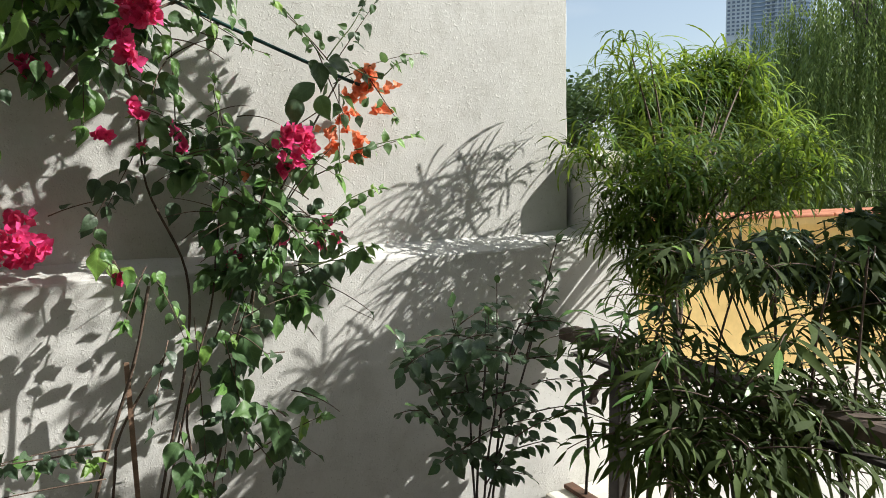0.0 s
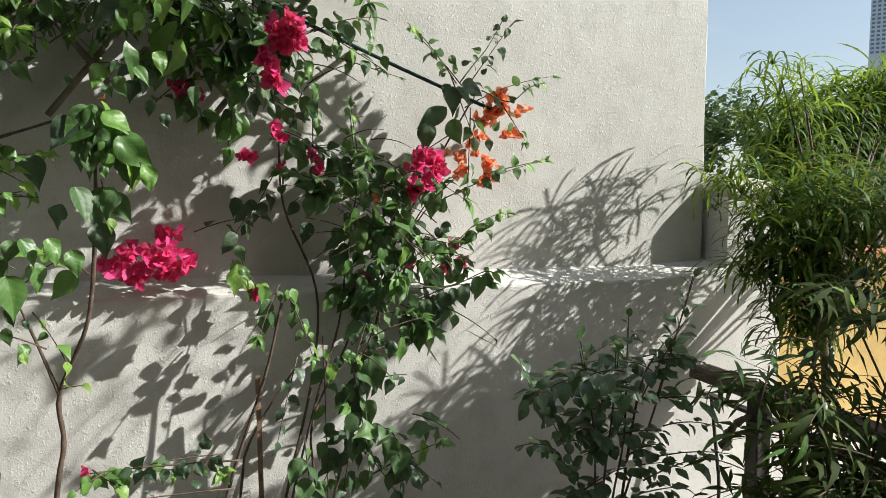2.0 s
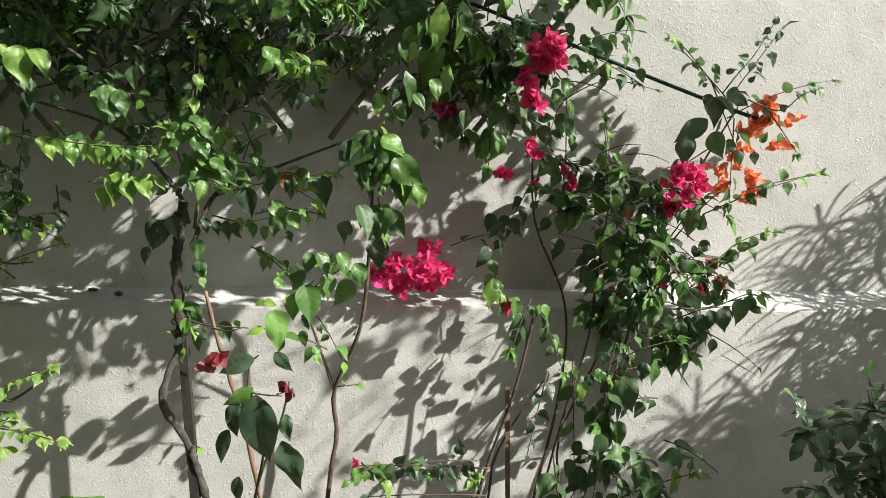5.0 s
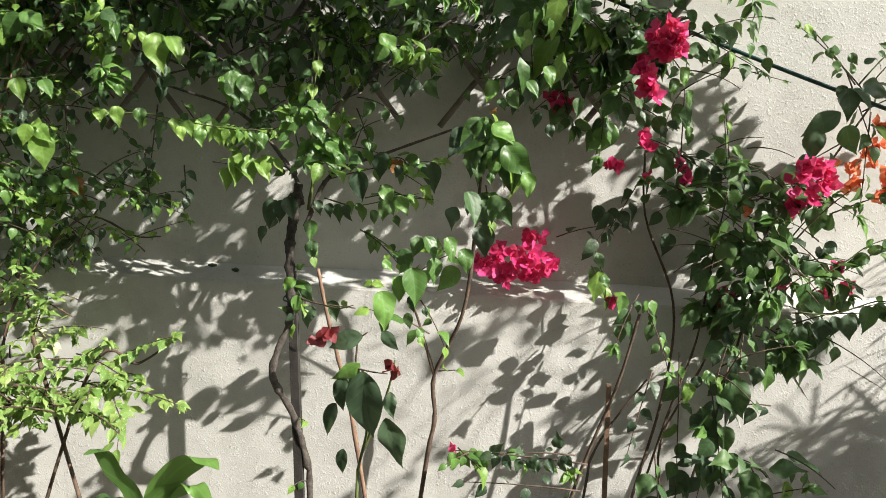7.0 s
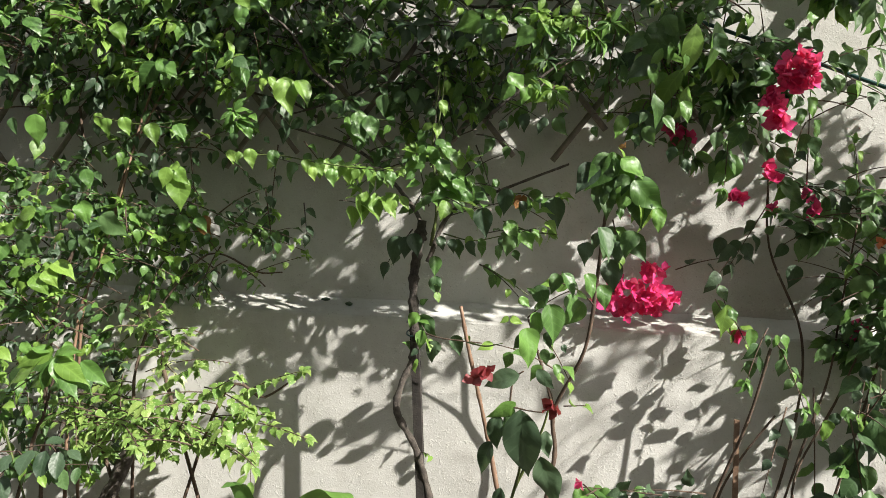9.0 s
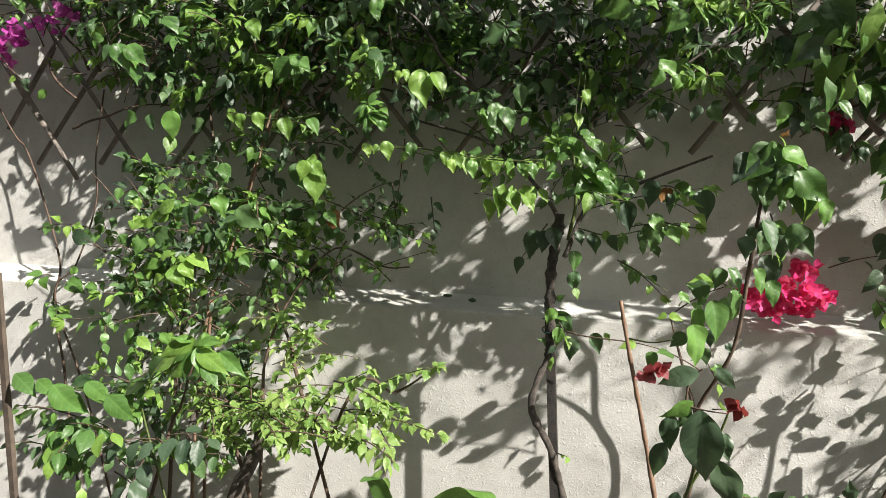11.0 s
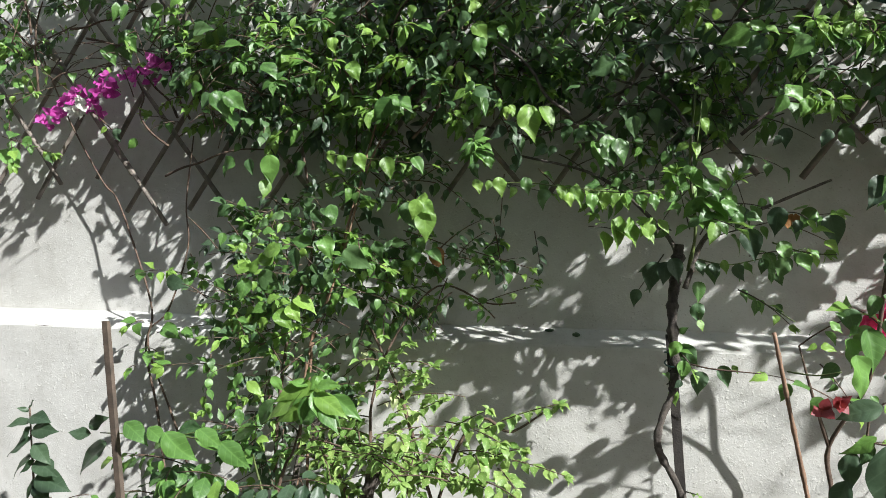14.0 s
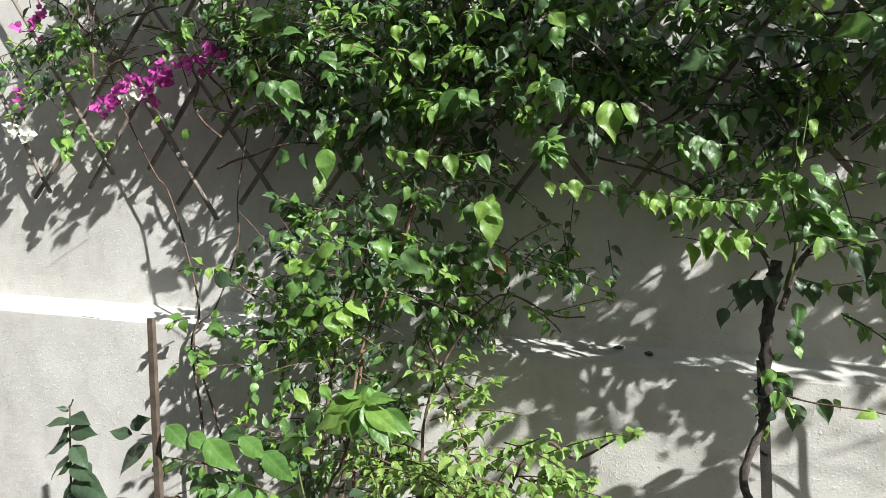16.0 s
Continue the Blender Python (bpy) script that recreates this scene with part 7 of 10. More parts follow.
twisted.twig((-1.074, 1.900, 1.554), (-1.055, 1.880, 1.462), 4, 0.0446, 0.0, 0.0, material=LEAF_DARK)
twisted.twig((-0.679, 1.760, 0.915), (-0.650, 1.720, 0.923), 2, 0.0342, 0.0, 0.9)
twisted.twig((-0.656, 1.780, 0.738), (-0.688, 1.740, 0.737), 2, 0.0401)
twisted.twig((-0.721, 1.780, 1.168), (-0.707, 1.760, 1.157), 2, 0.044)
twisted.stem([(-0.666, 1.720, 1.230), (-0.624, 1.700, 1.225), (-0.571, 1.690, 1.223), (-0.518, 1.680, 1.222)], 0.0021, 0.0014, BARK)
twisted.twig((-0.457, 1.780, 1.585), (-0.406, 1.740, 1.559), 2, 0.0445)
twisted.cluster((-0.441, 1.760, 1.578), 0.0098, 0.0098, 1, LEAF_DRY, 0.0244)
# high young share brightens this stretch as if sunlit
twisted.fill(-1.229, -0.432, 1.840, 2.000, 1.934, 2.268, 38, 8, 0.0517, young=0.45)
# dense top growth, unseen, put there to shade the lower canopy
twisted.fill(-1.293, -0.352, 1.550, 2.000, 2.301, 2.922, 130, 9, 0.0587, young=0.06)
twisted.canes(-1.174, -0.451, 1.820, 2.000, 1.758, 2.333, 12, 0.3922)
twisted.fill(-1.123, -0.710, 1.840, 2.000, 1.768, 2.089, 29, 8, 0.0517, young=0.25)
twisted.fill(-0.719, -0.367, 1.850, 2.020, 1.833, 2.103, 26, 8, 0.0501, young=0.25)
twisted.fill(-1.006, -0.552, 1.840, 2.000, 1.603, 1.862, 23, 7, 0.0431, young=0.05)

redflower = Plant('bougainvillea', (-0.403, 1.300, 0.020), 'young bougainvillea with dark red bracts on a reddish cane', 'bougainvillea', bark=TAN, leaf=LEAF_DARK, kind='slim', seed=9)
redflower.one((-0.382, 1.226, 1.194), 0.143, (0.07, -0.01, -1.00), FRONT, 'pointed', LEAF_DARK)
redflower.one((-0.347, 1.264, 1.102), 0.101, (0.31, -0.08, -0.95), FRONT, 'pointed', LEAF_DARK)
redflower.one((-0.424, 1.256, 1.174), 0.070, (-0.03, -0.03, -1.00), FRONT, 'pointed', LEAF_DARK)
redflower.one((-0.433, 1.246, 1.127), 0.073, (-0.41, -0.06, -0.91), FRONT, 'pointed', LEAF_DARK)
redflower.one((-0.412, 1.227, 1.053), 0.053, (-0.16, -0.08, -0.98), FRONT, 'pointed', LEAF_DARK)
redflower.one((-0.392, 1.246, 1.201), 0.067, (-0.78, -0.07, -0.62), SUNWARD, 'pointed', LEAF)
redflower.one((-0.385, 1.234, 1.252), 0.077, (-0.97, -0.02, -0.26), FRONT, 'pointed', LEAF_DARK)
redflower.one((-0.357, 1.257, 1.259), 0.049, (0.65, -0.17, -0.74), FRONT, 'pointed', LEAF_DARK)
redflower.one((-0.396, 1.255, 1.188), 0.043, (-0.46, -0.13, -0.88), FRONT, 'pointed', LEAF_SHADE)
redflower.one((-0.339, 1.258, 1.151), 0.052, (0.15, -0.13, -0.98), FRONT, 'pointed', LEAF_DARK)
redflower.stem([(-0.36, 1.31, 0.000), (-0.41, 1.31, 0.6), (-0.404, 1.300, 0.987)], 0.0045, 0.003, GREEN_STEM)
redflower.stem([(-0.26, 1.46, 0.000), (-0.44, 1.46, 0.927), (-0.468, 1.45, 1.07), (-0.489, 1.43, 1.175), (-0.506, 1.41, 1.26), (-0.522, 1.40, 1.345)], 0.0046, 0.0036, TAN, 0.1, 'stem', 'reddish tan cane cut at the top', 0.3)
redflower.stem([(-0.404, 1.300, 0.987), (-0.383, 1.280, 1.092), (-0.405, 1.270, 1.188)], 0.0029, 0.0019, GREEN_STEM)
redflower.stem([(-0.397, 1.300, 1.019), (-0.348, 1.270, 1.142), (-0.331, 1.250, 1.210)], 0.0029, 0.0014, GREEN_STEM)
redflower.stem([(-0.405, 1.260, 1.162), (-0.401, 1.255, 1.221), (-0.396, 1.250, 1.243), (-0.379, 1.240, 1.258)], 0.0021, 0.0012, BARK)
redflower.stem([(-0.401, 1.250, 1.191), (-0.368, 1.240, 1.189), (-0.340, 1.235, 1.189)], 0.0017, 0.001, BARK)
redflower.stem([(-0.503, 1.380, 1.277), (-0.462, 1.340, 1.279), (-0.427, 1.320, 1.290)], 0.0017, 0.001, GREEN_STEM)
redflower.cluster((-0.445, 1.240, 1.251), 0.0058, 0.0048, 2, RED, 0.026)
redflower.cluster((-0.472, 1.250, 1.236), 0.0029, 0.0029, 1, RED, 0.025)
redflower.cluster((-0.323, 1.220, 1.203), 0.0067, 0.0067, 2, RED, 0.0259)

pale = Plant('bougainvillea', (-1.518, 1.720, 0.020), 'low bougainvillea with pale variegated leaves and a dark trunk', 'bougainvillea', bark=BARK, leaf=LEAF_PALE, young=LEAF_PALE, seed=11)
pale.level, pale.droop = True, 0.35
pale.stem([(-1.675, 1.700, 0.000), (-1.578, 1.700, 0.627), (-1.517, 1.700, 0.797), (-1.466, 1.700, 0.915)], 0.025, 0.0187, BARK_GREY, 0.3, 'trunk', 'dark short trunk')
pale.stem([(-1.553, 1.720, 0.000), (-1.248, 1.720, 0.978), (-1.098, 1.720, 1.036), (-1.005, 1.720, 1.100)], 0.0062, 0.0021)
pale.stem([(-1.051, 1.720, 0.000), (-1.375, 1.720, 1.011), (-1.423, 1.760, 1.107), (-1.566, 1.850, 1.296)], 0.0062, 0.0031)
pale.stem([(-1.297, 1.700, 0.000), (-1.566, 1.700, 0.845), (-1.659, 1.680, 0.935)], 0.0062, 0.0031)
pale.twig((-1.193, 1.740, 1.023), (-0.967, 1.660, 1.128), 18, 0.0448, 0.02, 0.4, droop=0.25)
pale.twig((-1.209, 1.740, 0.962), (-0.954, 1.660, 0.956), 20, 0.0448, 0.02, 0.4, droop=0.25)
pale.twig((-1.350, 1.740, 0.963), (-1.142, 1.660, 1.103), 18, 0.0448, 0.02, 0.4, droop=0.25)
pale.twig((-1.417, 1.740, 0.942), (-1.171, 1.660, 0.917), 19, 0.0448, 0.02, 0.4, droop=0.25)
pale.twig((-1.449, 1.740, 1.000), (-1.259, 1.660, 1.122), 17, 0.0448, 0.02, 0.4, droop=0.25)
pale.twig((-1.552, 1.740, 0.944), (-1.352, 1.660, 0.912), 17, 0.0448, 0.02, 0.4, droop=0.25)
pale.twig((-1.621, 1.740, 0.921), (-1.431, 1.660, 0.992), 15, 0.0448, 0.02, 0.4, droop=0.25)
pale.twig((-1.415, 1.740, 1.065), (-1.320, 1.660, 1.176), 14, 0.0448, 0.02, 0.4, droop=0.25)
pale.twig((-1.465, 1.740, 1.107), (-1.289, 1.660, 1.208), 15, 0.0448, 0.02, 0.4, droop=0.25)
pale.twig((-1.482, 1.740, 1.184), (-1.350, 1.660, 1.262), 14, 0.0448, 0.02, 0.4, droop=0.25)
pale.twig((-1.194, 1.740, 0.934), (-1.057, 1.660, 1.013), 14, 0.0448, 0.02, 0.4, droop=0.25)
pale.twig((-1.693, 1.740, 0.866), (-1.513, 1.660, 0.864), 15, 0.0448, 0.02, 0.4, droop=0.25)
pale.twig((-1.287, 1.740, 1.044), (-1.113, 1.660, 1.022), 15, 0.0448, 0.02, 0.4, droop=0.25)
pale.twig((-1.335, 1.740, 0.904), (-1.185, 1.660, 0.901), 14, 0.0448, 0.02, 0.4, droop=0.25)
pale.twig((-1.449, 1.740, 0.892), (-1.321, 1.660, 0.872), 14, 0.0448, 0.02, 0.4, droop=0.25)
pale.twig((-1.290, 1.960, 1.328), (-1.084, 1.940, 1.399), 8, 0.0363, 0.01, 0.5)
pale.twig((-1.517, 1.900, 1.276), (-1.391, 1.900, 1.363), 7, 0.0363)
pale.fill(-1.66, -1.1, 1.600, 1.800, 0.92, 1.04, 34, 9, 0.038)
pale.fill(-1.6, -1.1, 1.56, 1.66, 0.92, 1.0, 20, 9, 0.036)
pale.fill(-1.52, -1.30, 1.78, 1.86, 1.08, 1.22, 7, 8, 0.036)
pale.twig((-1.586, 1.840, 1.177), (-1.540, 1.820, 1.228), 6, 0.0395, 0.0, 0.0, material=LEAF_CREAM)
pale.twig((-1.487, 1.820, 1.104), (-1.395, 1.800, 1.042), 10, 0.0415, 0.0, 0.0, material=LEAF_CREAM)
pale.twig((-1.478, 1.840, 1.166), (-1.425, 1.820, 1.155), 3, 0.0415, 0.0, 0.0, material=LEAF_CREAM)
pale.twig((-1.523, 1.820, 1.052), (-1.426, 1.800, 1.095), 5, 0.0374, 0.0, 0.0, material=LEAF_CREAM)
pale.twig((-1.568, 1.840, 1.111), (-1.468, 1.820, 1.186), 8, 0.0395, 0.0, 0.0, material=LEAF)

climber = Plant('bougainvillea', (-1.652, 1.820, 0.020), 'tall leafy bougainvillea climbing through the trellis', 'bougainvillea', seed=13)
climber.one((-1.053, 1.716, 1.869), 0.107, (0.26, -0.09, -0.96), SUNWARD, 'ovate', LEAF_YOUNG_LIT)
climber.one((-1.019, 1.725, 1.865), 0.081, (0.45, -0.15, -0.88), SUNWARD, 'ovate', LEAF_YOUNG_LIT)
climber.one((-1.041, 1.722, 1.867), 0.060, (-0.58, -0.20, -0.79), SUNWARD, 'ovate', LEAF_YOUNG_LIT)
climber.one((-1.095, 1.686, 1.863), 0.038, (-0.16, -0.16, -0.97), SUNWARD, 'ovate', LEAF_YOUNG_LIT)
climber.one((-1.101, 1.732, 1.877), 0.039, (0.34, -0.21, -0.91), SUNWARD, 'ovate', LEAF_YOUNG_LIT)
climber.one((-1.129, 1.730, 1.895), 0.019, (0.41, -0.08, -0.91), SUNWARD, 'ovate', LEAF_YOUNG_LIT)
climber.one((-1.117, 1.708, 1.877), 0.028, (-0.94, -0.11, -0.33), SUNWARD, 'ovate', LEAF_YOUNG_LIT)
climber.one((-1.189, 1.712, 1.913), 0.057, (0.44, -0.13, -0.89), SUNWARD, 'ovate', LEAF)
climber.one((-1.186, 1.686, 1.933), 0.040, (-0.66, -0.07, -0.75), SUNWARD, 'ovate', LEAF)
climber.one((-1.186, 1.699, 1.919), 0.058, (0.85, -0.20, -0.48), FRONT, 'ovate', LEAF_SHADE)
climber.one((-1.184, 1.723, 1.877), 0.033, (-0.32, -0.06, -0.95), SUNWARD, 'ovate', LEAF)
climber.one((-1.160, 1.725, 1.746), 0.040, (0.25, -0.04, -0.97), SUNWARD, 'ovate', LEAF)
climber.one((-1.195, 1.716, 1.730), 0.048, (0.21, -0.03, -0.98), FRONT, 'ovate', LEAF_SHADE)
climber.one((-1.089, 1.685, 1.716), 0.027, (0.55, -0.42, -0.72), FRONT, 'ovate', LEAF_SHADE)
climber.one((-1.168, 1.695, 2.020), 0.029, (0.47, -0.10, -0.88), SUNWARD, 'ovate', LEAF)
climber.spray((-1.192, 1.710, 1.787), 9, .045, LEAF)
climber.one((-1.174, 1.664, 1.681), 0.045, (0.31, -0.25, -0.92), SUNWARD, 'ovate', LEAF_YOUNG_LIT)
climber.one((-1.126, 1.629, 1.671), 0.031, (-0.27, -0.39, -0.88), SUNWARD, 'ovate', LEAF_YOUNG_LIT)
climber.one((-1.111, 1.642, 1.682), 0.057, (0.21, -0.15, -0.97), SUNWARD, 'ovate', LEAF_YOUNG_LIT)
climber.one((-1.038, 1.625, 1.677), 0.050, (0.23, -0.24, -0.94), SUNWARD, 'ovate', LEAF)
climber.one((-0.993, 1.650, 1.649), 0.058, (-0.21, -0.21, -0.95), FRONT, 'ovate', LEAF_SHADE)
climber.one((-0.961, 1.660, 1.658), 0.042, (0.17, -0.09, -0.98), SUNWARD, 'ovate', LEAF_YOUNG_LIT)
climber.one((-0.926, 1.633, 1.652), 0.044, (0.32, -0.05, -0.95), SUNWARD, 'ovate', LEAF_YOUNG_LIT)
climber.one((-0.935, 1.622, 1.637), 0.040, (0.22, -0.02, -0.98), SUNWARD, 'ovate', LEAF_YOUNG_LIT)
climber.one((-0.957, 1.630, 1.655), 0.039, (0.19, -0.19, -0.96), SUNWARD, 'ovate', LEAF_YOUNG_LIT)
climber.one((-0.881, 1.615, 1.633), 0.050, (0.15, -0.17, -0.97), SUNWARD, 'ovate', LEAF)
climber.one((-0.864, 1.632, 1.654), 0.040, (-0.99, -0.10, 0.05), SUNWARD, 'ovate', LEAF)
climber.one((-0.855, 1.656, 1.641), 0.051, (-0.02, -0.12, -0.99), SUNWARD, 'ovate', LEAF_YOUNG_LIT)
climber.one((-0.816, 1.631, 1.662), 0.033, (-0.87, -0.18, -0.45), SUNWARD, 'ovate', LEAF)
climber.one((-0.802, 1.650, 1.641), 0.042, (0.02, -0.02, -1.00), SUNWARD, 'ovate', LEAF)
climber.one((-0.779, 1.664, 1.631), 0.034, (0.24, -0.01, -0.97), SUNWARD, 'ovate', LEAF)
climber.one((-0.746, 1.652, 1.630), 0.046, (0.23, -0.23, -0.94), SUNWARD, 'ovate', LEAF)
climber.one((-0.705, 1.616, 1.632), 0.021, (0.04, -0.47, -0.88), SUNWARD, 'ovate', LEAF_YOUNG_LIT)
climber.one((-0.824, 1.633, 1.633), 0.035, (-0.33, -0.21, -0.92), SUNWARD, 'ovate', LEAF_YOUNG_LIT)
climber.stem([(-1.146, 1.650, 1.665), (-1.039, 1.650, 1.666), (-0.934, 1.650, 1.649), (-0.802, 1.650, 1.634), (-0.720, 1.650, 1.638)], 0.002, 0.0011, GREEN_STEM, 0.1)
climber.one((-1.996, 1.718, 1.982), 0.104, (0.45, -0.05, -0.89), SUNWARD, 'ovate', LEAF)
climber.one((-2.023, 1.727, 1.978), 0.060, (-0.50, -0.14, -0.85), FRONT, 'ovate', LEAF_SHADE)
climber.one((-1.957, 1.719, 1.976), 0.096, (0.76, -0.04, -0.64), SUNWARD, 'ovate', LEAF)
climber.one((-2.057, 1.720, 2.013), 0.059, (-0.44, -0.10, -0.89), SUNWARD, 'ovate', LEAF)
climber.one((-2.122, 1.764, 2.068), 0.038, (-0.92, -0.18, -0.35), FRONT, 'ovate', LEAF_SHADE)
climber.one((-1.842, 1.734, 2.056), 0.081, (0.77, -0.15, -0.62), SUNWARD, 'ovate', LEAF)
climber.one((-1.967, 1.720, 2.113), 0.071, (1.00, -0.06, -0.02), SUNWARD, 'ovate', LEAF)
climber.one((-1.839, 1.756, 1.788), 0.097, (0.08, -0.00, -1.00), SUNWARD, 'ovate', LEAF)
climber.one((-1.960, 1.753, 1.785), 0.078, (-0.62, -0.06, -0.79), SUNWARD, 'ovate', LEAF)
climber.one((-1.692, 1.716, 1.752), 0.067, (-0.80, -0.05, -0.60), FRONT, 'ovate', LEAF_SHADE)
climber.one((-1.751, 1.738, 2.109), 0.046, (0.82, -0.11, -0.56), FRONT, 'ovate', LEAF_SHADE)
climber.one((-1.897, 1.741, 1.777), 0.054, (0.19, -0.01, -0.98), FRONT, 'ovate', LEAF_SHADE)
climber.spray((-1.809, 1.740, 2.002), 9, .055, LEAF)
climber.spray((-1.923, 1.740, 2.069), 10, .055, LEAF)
climber.spray((-1.826, 1.740, 2.175), 8, .05, LEAF_YOUNG_LIT)
climber.spray((-1.752, 1.740, 2.150), 8, .05, LEAF_YOUNG_LIT)
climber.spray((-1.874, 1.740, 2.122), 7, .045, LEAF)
climber.one((-1.610, 1.726, 2.103), 0.057, (0.23, -0.22, -0.95), SUNWARD, 'ovate', LEAF_YOUNG_LIT)
climber.one((-1.564, 1.737, 2.031), 0.070, (0.50, -0.09, -0.86), SUNWARD, 'ovate', LEAF_YOUNG_LIT)
climber.one((-1.363, 1.719, 2.162), 0.044, (-0.21, -0.08, -0.98), SUNWARD, 'ovate', LEAF_YOUNG_LIT)
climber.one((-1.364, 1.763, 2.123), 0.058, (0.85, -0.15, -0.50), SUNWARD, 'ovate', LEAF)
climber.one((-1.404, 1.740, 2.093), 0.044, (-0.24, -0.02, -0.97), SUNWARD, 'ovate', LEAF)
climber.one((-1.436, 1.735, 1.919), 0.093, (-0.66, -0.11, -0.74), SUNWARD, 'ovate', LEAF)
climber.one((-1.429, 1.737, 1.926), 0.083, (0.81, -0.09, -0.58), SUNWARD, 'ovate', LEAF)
climber.one((-1.450, 1.760, 1.934), 0.074, (0.67, -0.11, -0.74), SUNWARD, 'ovate', LEAF)
climber.one((-1.384, 1.747, 1.884), 0.036, (-0.49, -0.01, -0.87), FRONT, 'ovate', LEAF_SHADE)
climber.one((-1.207, 1.716, 2.124), 0.061, (-0.51, -0.16, -0.85), FRONT, 'ovate', LEAF_SHADE)
climber.one((-1.197, 1.736, 2.099), 0.069, (0.60, -0.16, -0.79), SUNWARD, 'ovate', LEAF_YOUNG_LIT)
climber.one((-1.172, 1.756, 2.081), 0.054, (0.70, -0.21, -0.68), SUNWARD, 'ovate', LEAF)
climber.one((-1.129, 1.734, 2.084), 0.055, (0.53, -0.23, -0.82), SUNWARD, 'ovate', LEAF)
climber.one((-1.210, 1.753, 2.076), 0.053, (-0.59, -0.21, -0.78), FRONT, 'ovate', LEAF_SHADE)
climber.one((-1.178, 1.722, 2.057), 0.065, (0.11, -0.15, -0.98), SUNWARD, 'ovate', LEAF)
climber.one((-1.190, 1.736, 1.923), 0.081, (0.37, -0.15, -0.92), SUNWARD, 'ovate', LEAF)
climber.one((-1.641, 1.765, 1.792), 0.048, (0.18, -0.06, -0.98), SUNWARD, 'ovate', LEAF_YOUNG_LIT)
climber.one((-1.591, 1.736, 1.773), 0.058, (0.12, -0.06, -0.99), SUNWARD, 'ovate', LEAF_YOUNG_LIT)
climber.one((-1.540, 1.738, 1.776), 0.061, (0.38, -0.06, -0.92), SUNWARD, 'ovate', LEAF_YOUNG_LIT)
climber.one((-1.460, 1.748, 1.761), 0.070, (0.28, -0.02, -0.96), SUNWARD, 'ovate', LEAF_YOUNG_LIT)
climber.one((-1.367, 1.723, 1.753), 0.059, (0.57, -0.10, -0.81), SUNWARD, 'ovate', LEAF)
climber.one((-1.004, 1.719, 1.764), 0.048, (-0.82, -0.10, -0.56), FRONT, 'ovate', LEAF_SHADE)
climber.one((-0.891, 1.760, 1.777), 0.088, (0.26, -0.13, -0.96), SUNWARD, 'ovate', LEAF)
climber.one((-0.860, 1.725, 1.784), 0.078, (0.31, -0.00, -0.95), SUNWARD, 'ovate', LEAF)
climber.one((-0.925, 1.756, 1.818), 0.031, (0.62, -0.39, -0.68), SUNWARD, 'ovate', LEAF)
climber.one((-1.310, 1.745, 1.931), 0.035, (-0.47, -0.05, -0.88), FRONT, 'ovate', LEAF_SHADE)
climber.one((-1.367, 1.727, 1.962), 0.041, (-0.52, -0.29, -0.80), FRONT, 'ovate', LEAF_SHADE)
climber.one((-1.585, 1.762, 1.956), 0.052, (-0.29, -0.01, -0.96), FRONT, 'ovate', LEAF_SHADE)
climber.one((-1.464, 1.724, 2.000), 0.036, (-0.43, -0.15, -0.89), FRONT, 'ovate', LEAF_SHADE)
climber.one((-1.272, 1.728, 2.058), 0.044, (-0.31, -0.22, -0.92), FRONT, 'ovate', LEAF_SHADE)
climber.one((-1.152, 1.734, 1.916), 0.040, (0.45, -0.25, -0.86), FRONT, 'ovate', LEAF_SHADE)
climber.one((-1.671, 1.723, 1.970), 0.038, (-0.41, -0.17, -0.89), FRONT, 'ovate', LEAF_SHADE)
climber.spray((-1.617, 1.740, 2.041), 7, .045, LEAF_YOUNG_LIT)
climber.spray((-1.652, 1.740, 2.163), 8, .05, LEAF)
climber.spray((-1.396, 1.740, 2.120), 9, .05, LEAF_YOUNG_LIT)
climber.spray((-1.214, 1.740, 1.930), 7, .05, LEAF_YOUNG_LIT)
climber.spray((-1.200, 1.740, 1.767), 13, .06, LEAF)
climber.stem([(-1.633, 1.750, 1.779), (-1.528, 1.750, 1.761), (-1.444, 1.750, 1.757), (-1.350, 1.750, 1.771)], 0.002, 0.0011, GREEN_STEM, 0.1)
climber.one((-2.079, 1.724, 2.172), 0.082, (0.99, -0.11, -0.03), FRONT, 'ovate', LEAF_SHADE)
climber.one((-1.680, 1.640, 1.511), 0.070, (0.07, -0.08, -0.99), FRONT, 'ovate', LEAF_SHADE)
climber.one((-1.607, 1.658, 1.541), 0.077, (0.42, -0.15, -0.89), SUNWARD, 'ovate', LEAF)
climber.one((-1.535, 1.644, 1.505), 0.102, (0.82, -0.07, -0.57), FRONT, 'ovate', LEAF_SHADE)
climber.one((-1.855, 1.661, 1.427), 0.072, (-0.17, -0.17, -0.97), SUNWARD, 'ovate', LEAF)
climber.one((-1.820, 1.672, 1.438), 0.096, (0.86, -0.13, -0.49), FRONT, 'ovate', LEAF_SHADE)
climber.one((-1.773, 1.640, 1.364), 0.052, (0.89, -0.04, 0.46), SUNWARD, 'ovate', LEAF_YOUNG_LIT)
climber.one((-1.703, 1.672, 1.371), 0.085, (0.88, -0.01, -0.48), SUNWARD, 'ovate', LEAF_YOUNG_LIT)
climber.one((-1.747, 1.647, 1.336), 0.079, (0.75, -0.12, -0.65), SUNWARD, 'ovate', LEAF_YOUNG_LIT)
climber.one((-1.714, 1.651, 1.352), 0.067, (0.70, -0.07, -0.71), SUNWARD, 'ovate', LEAF_YOUNG_LIT)
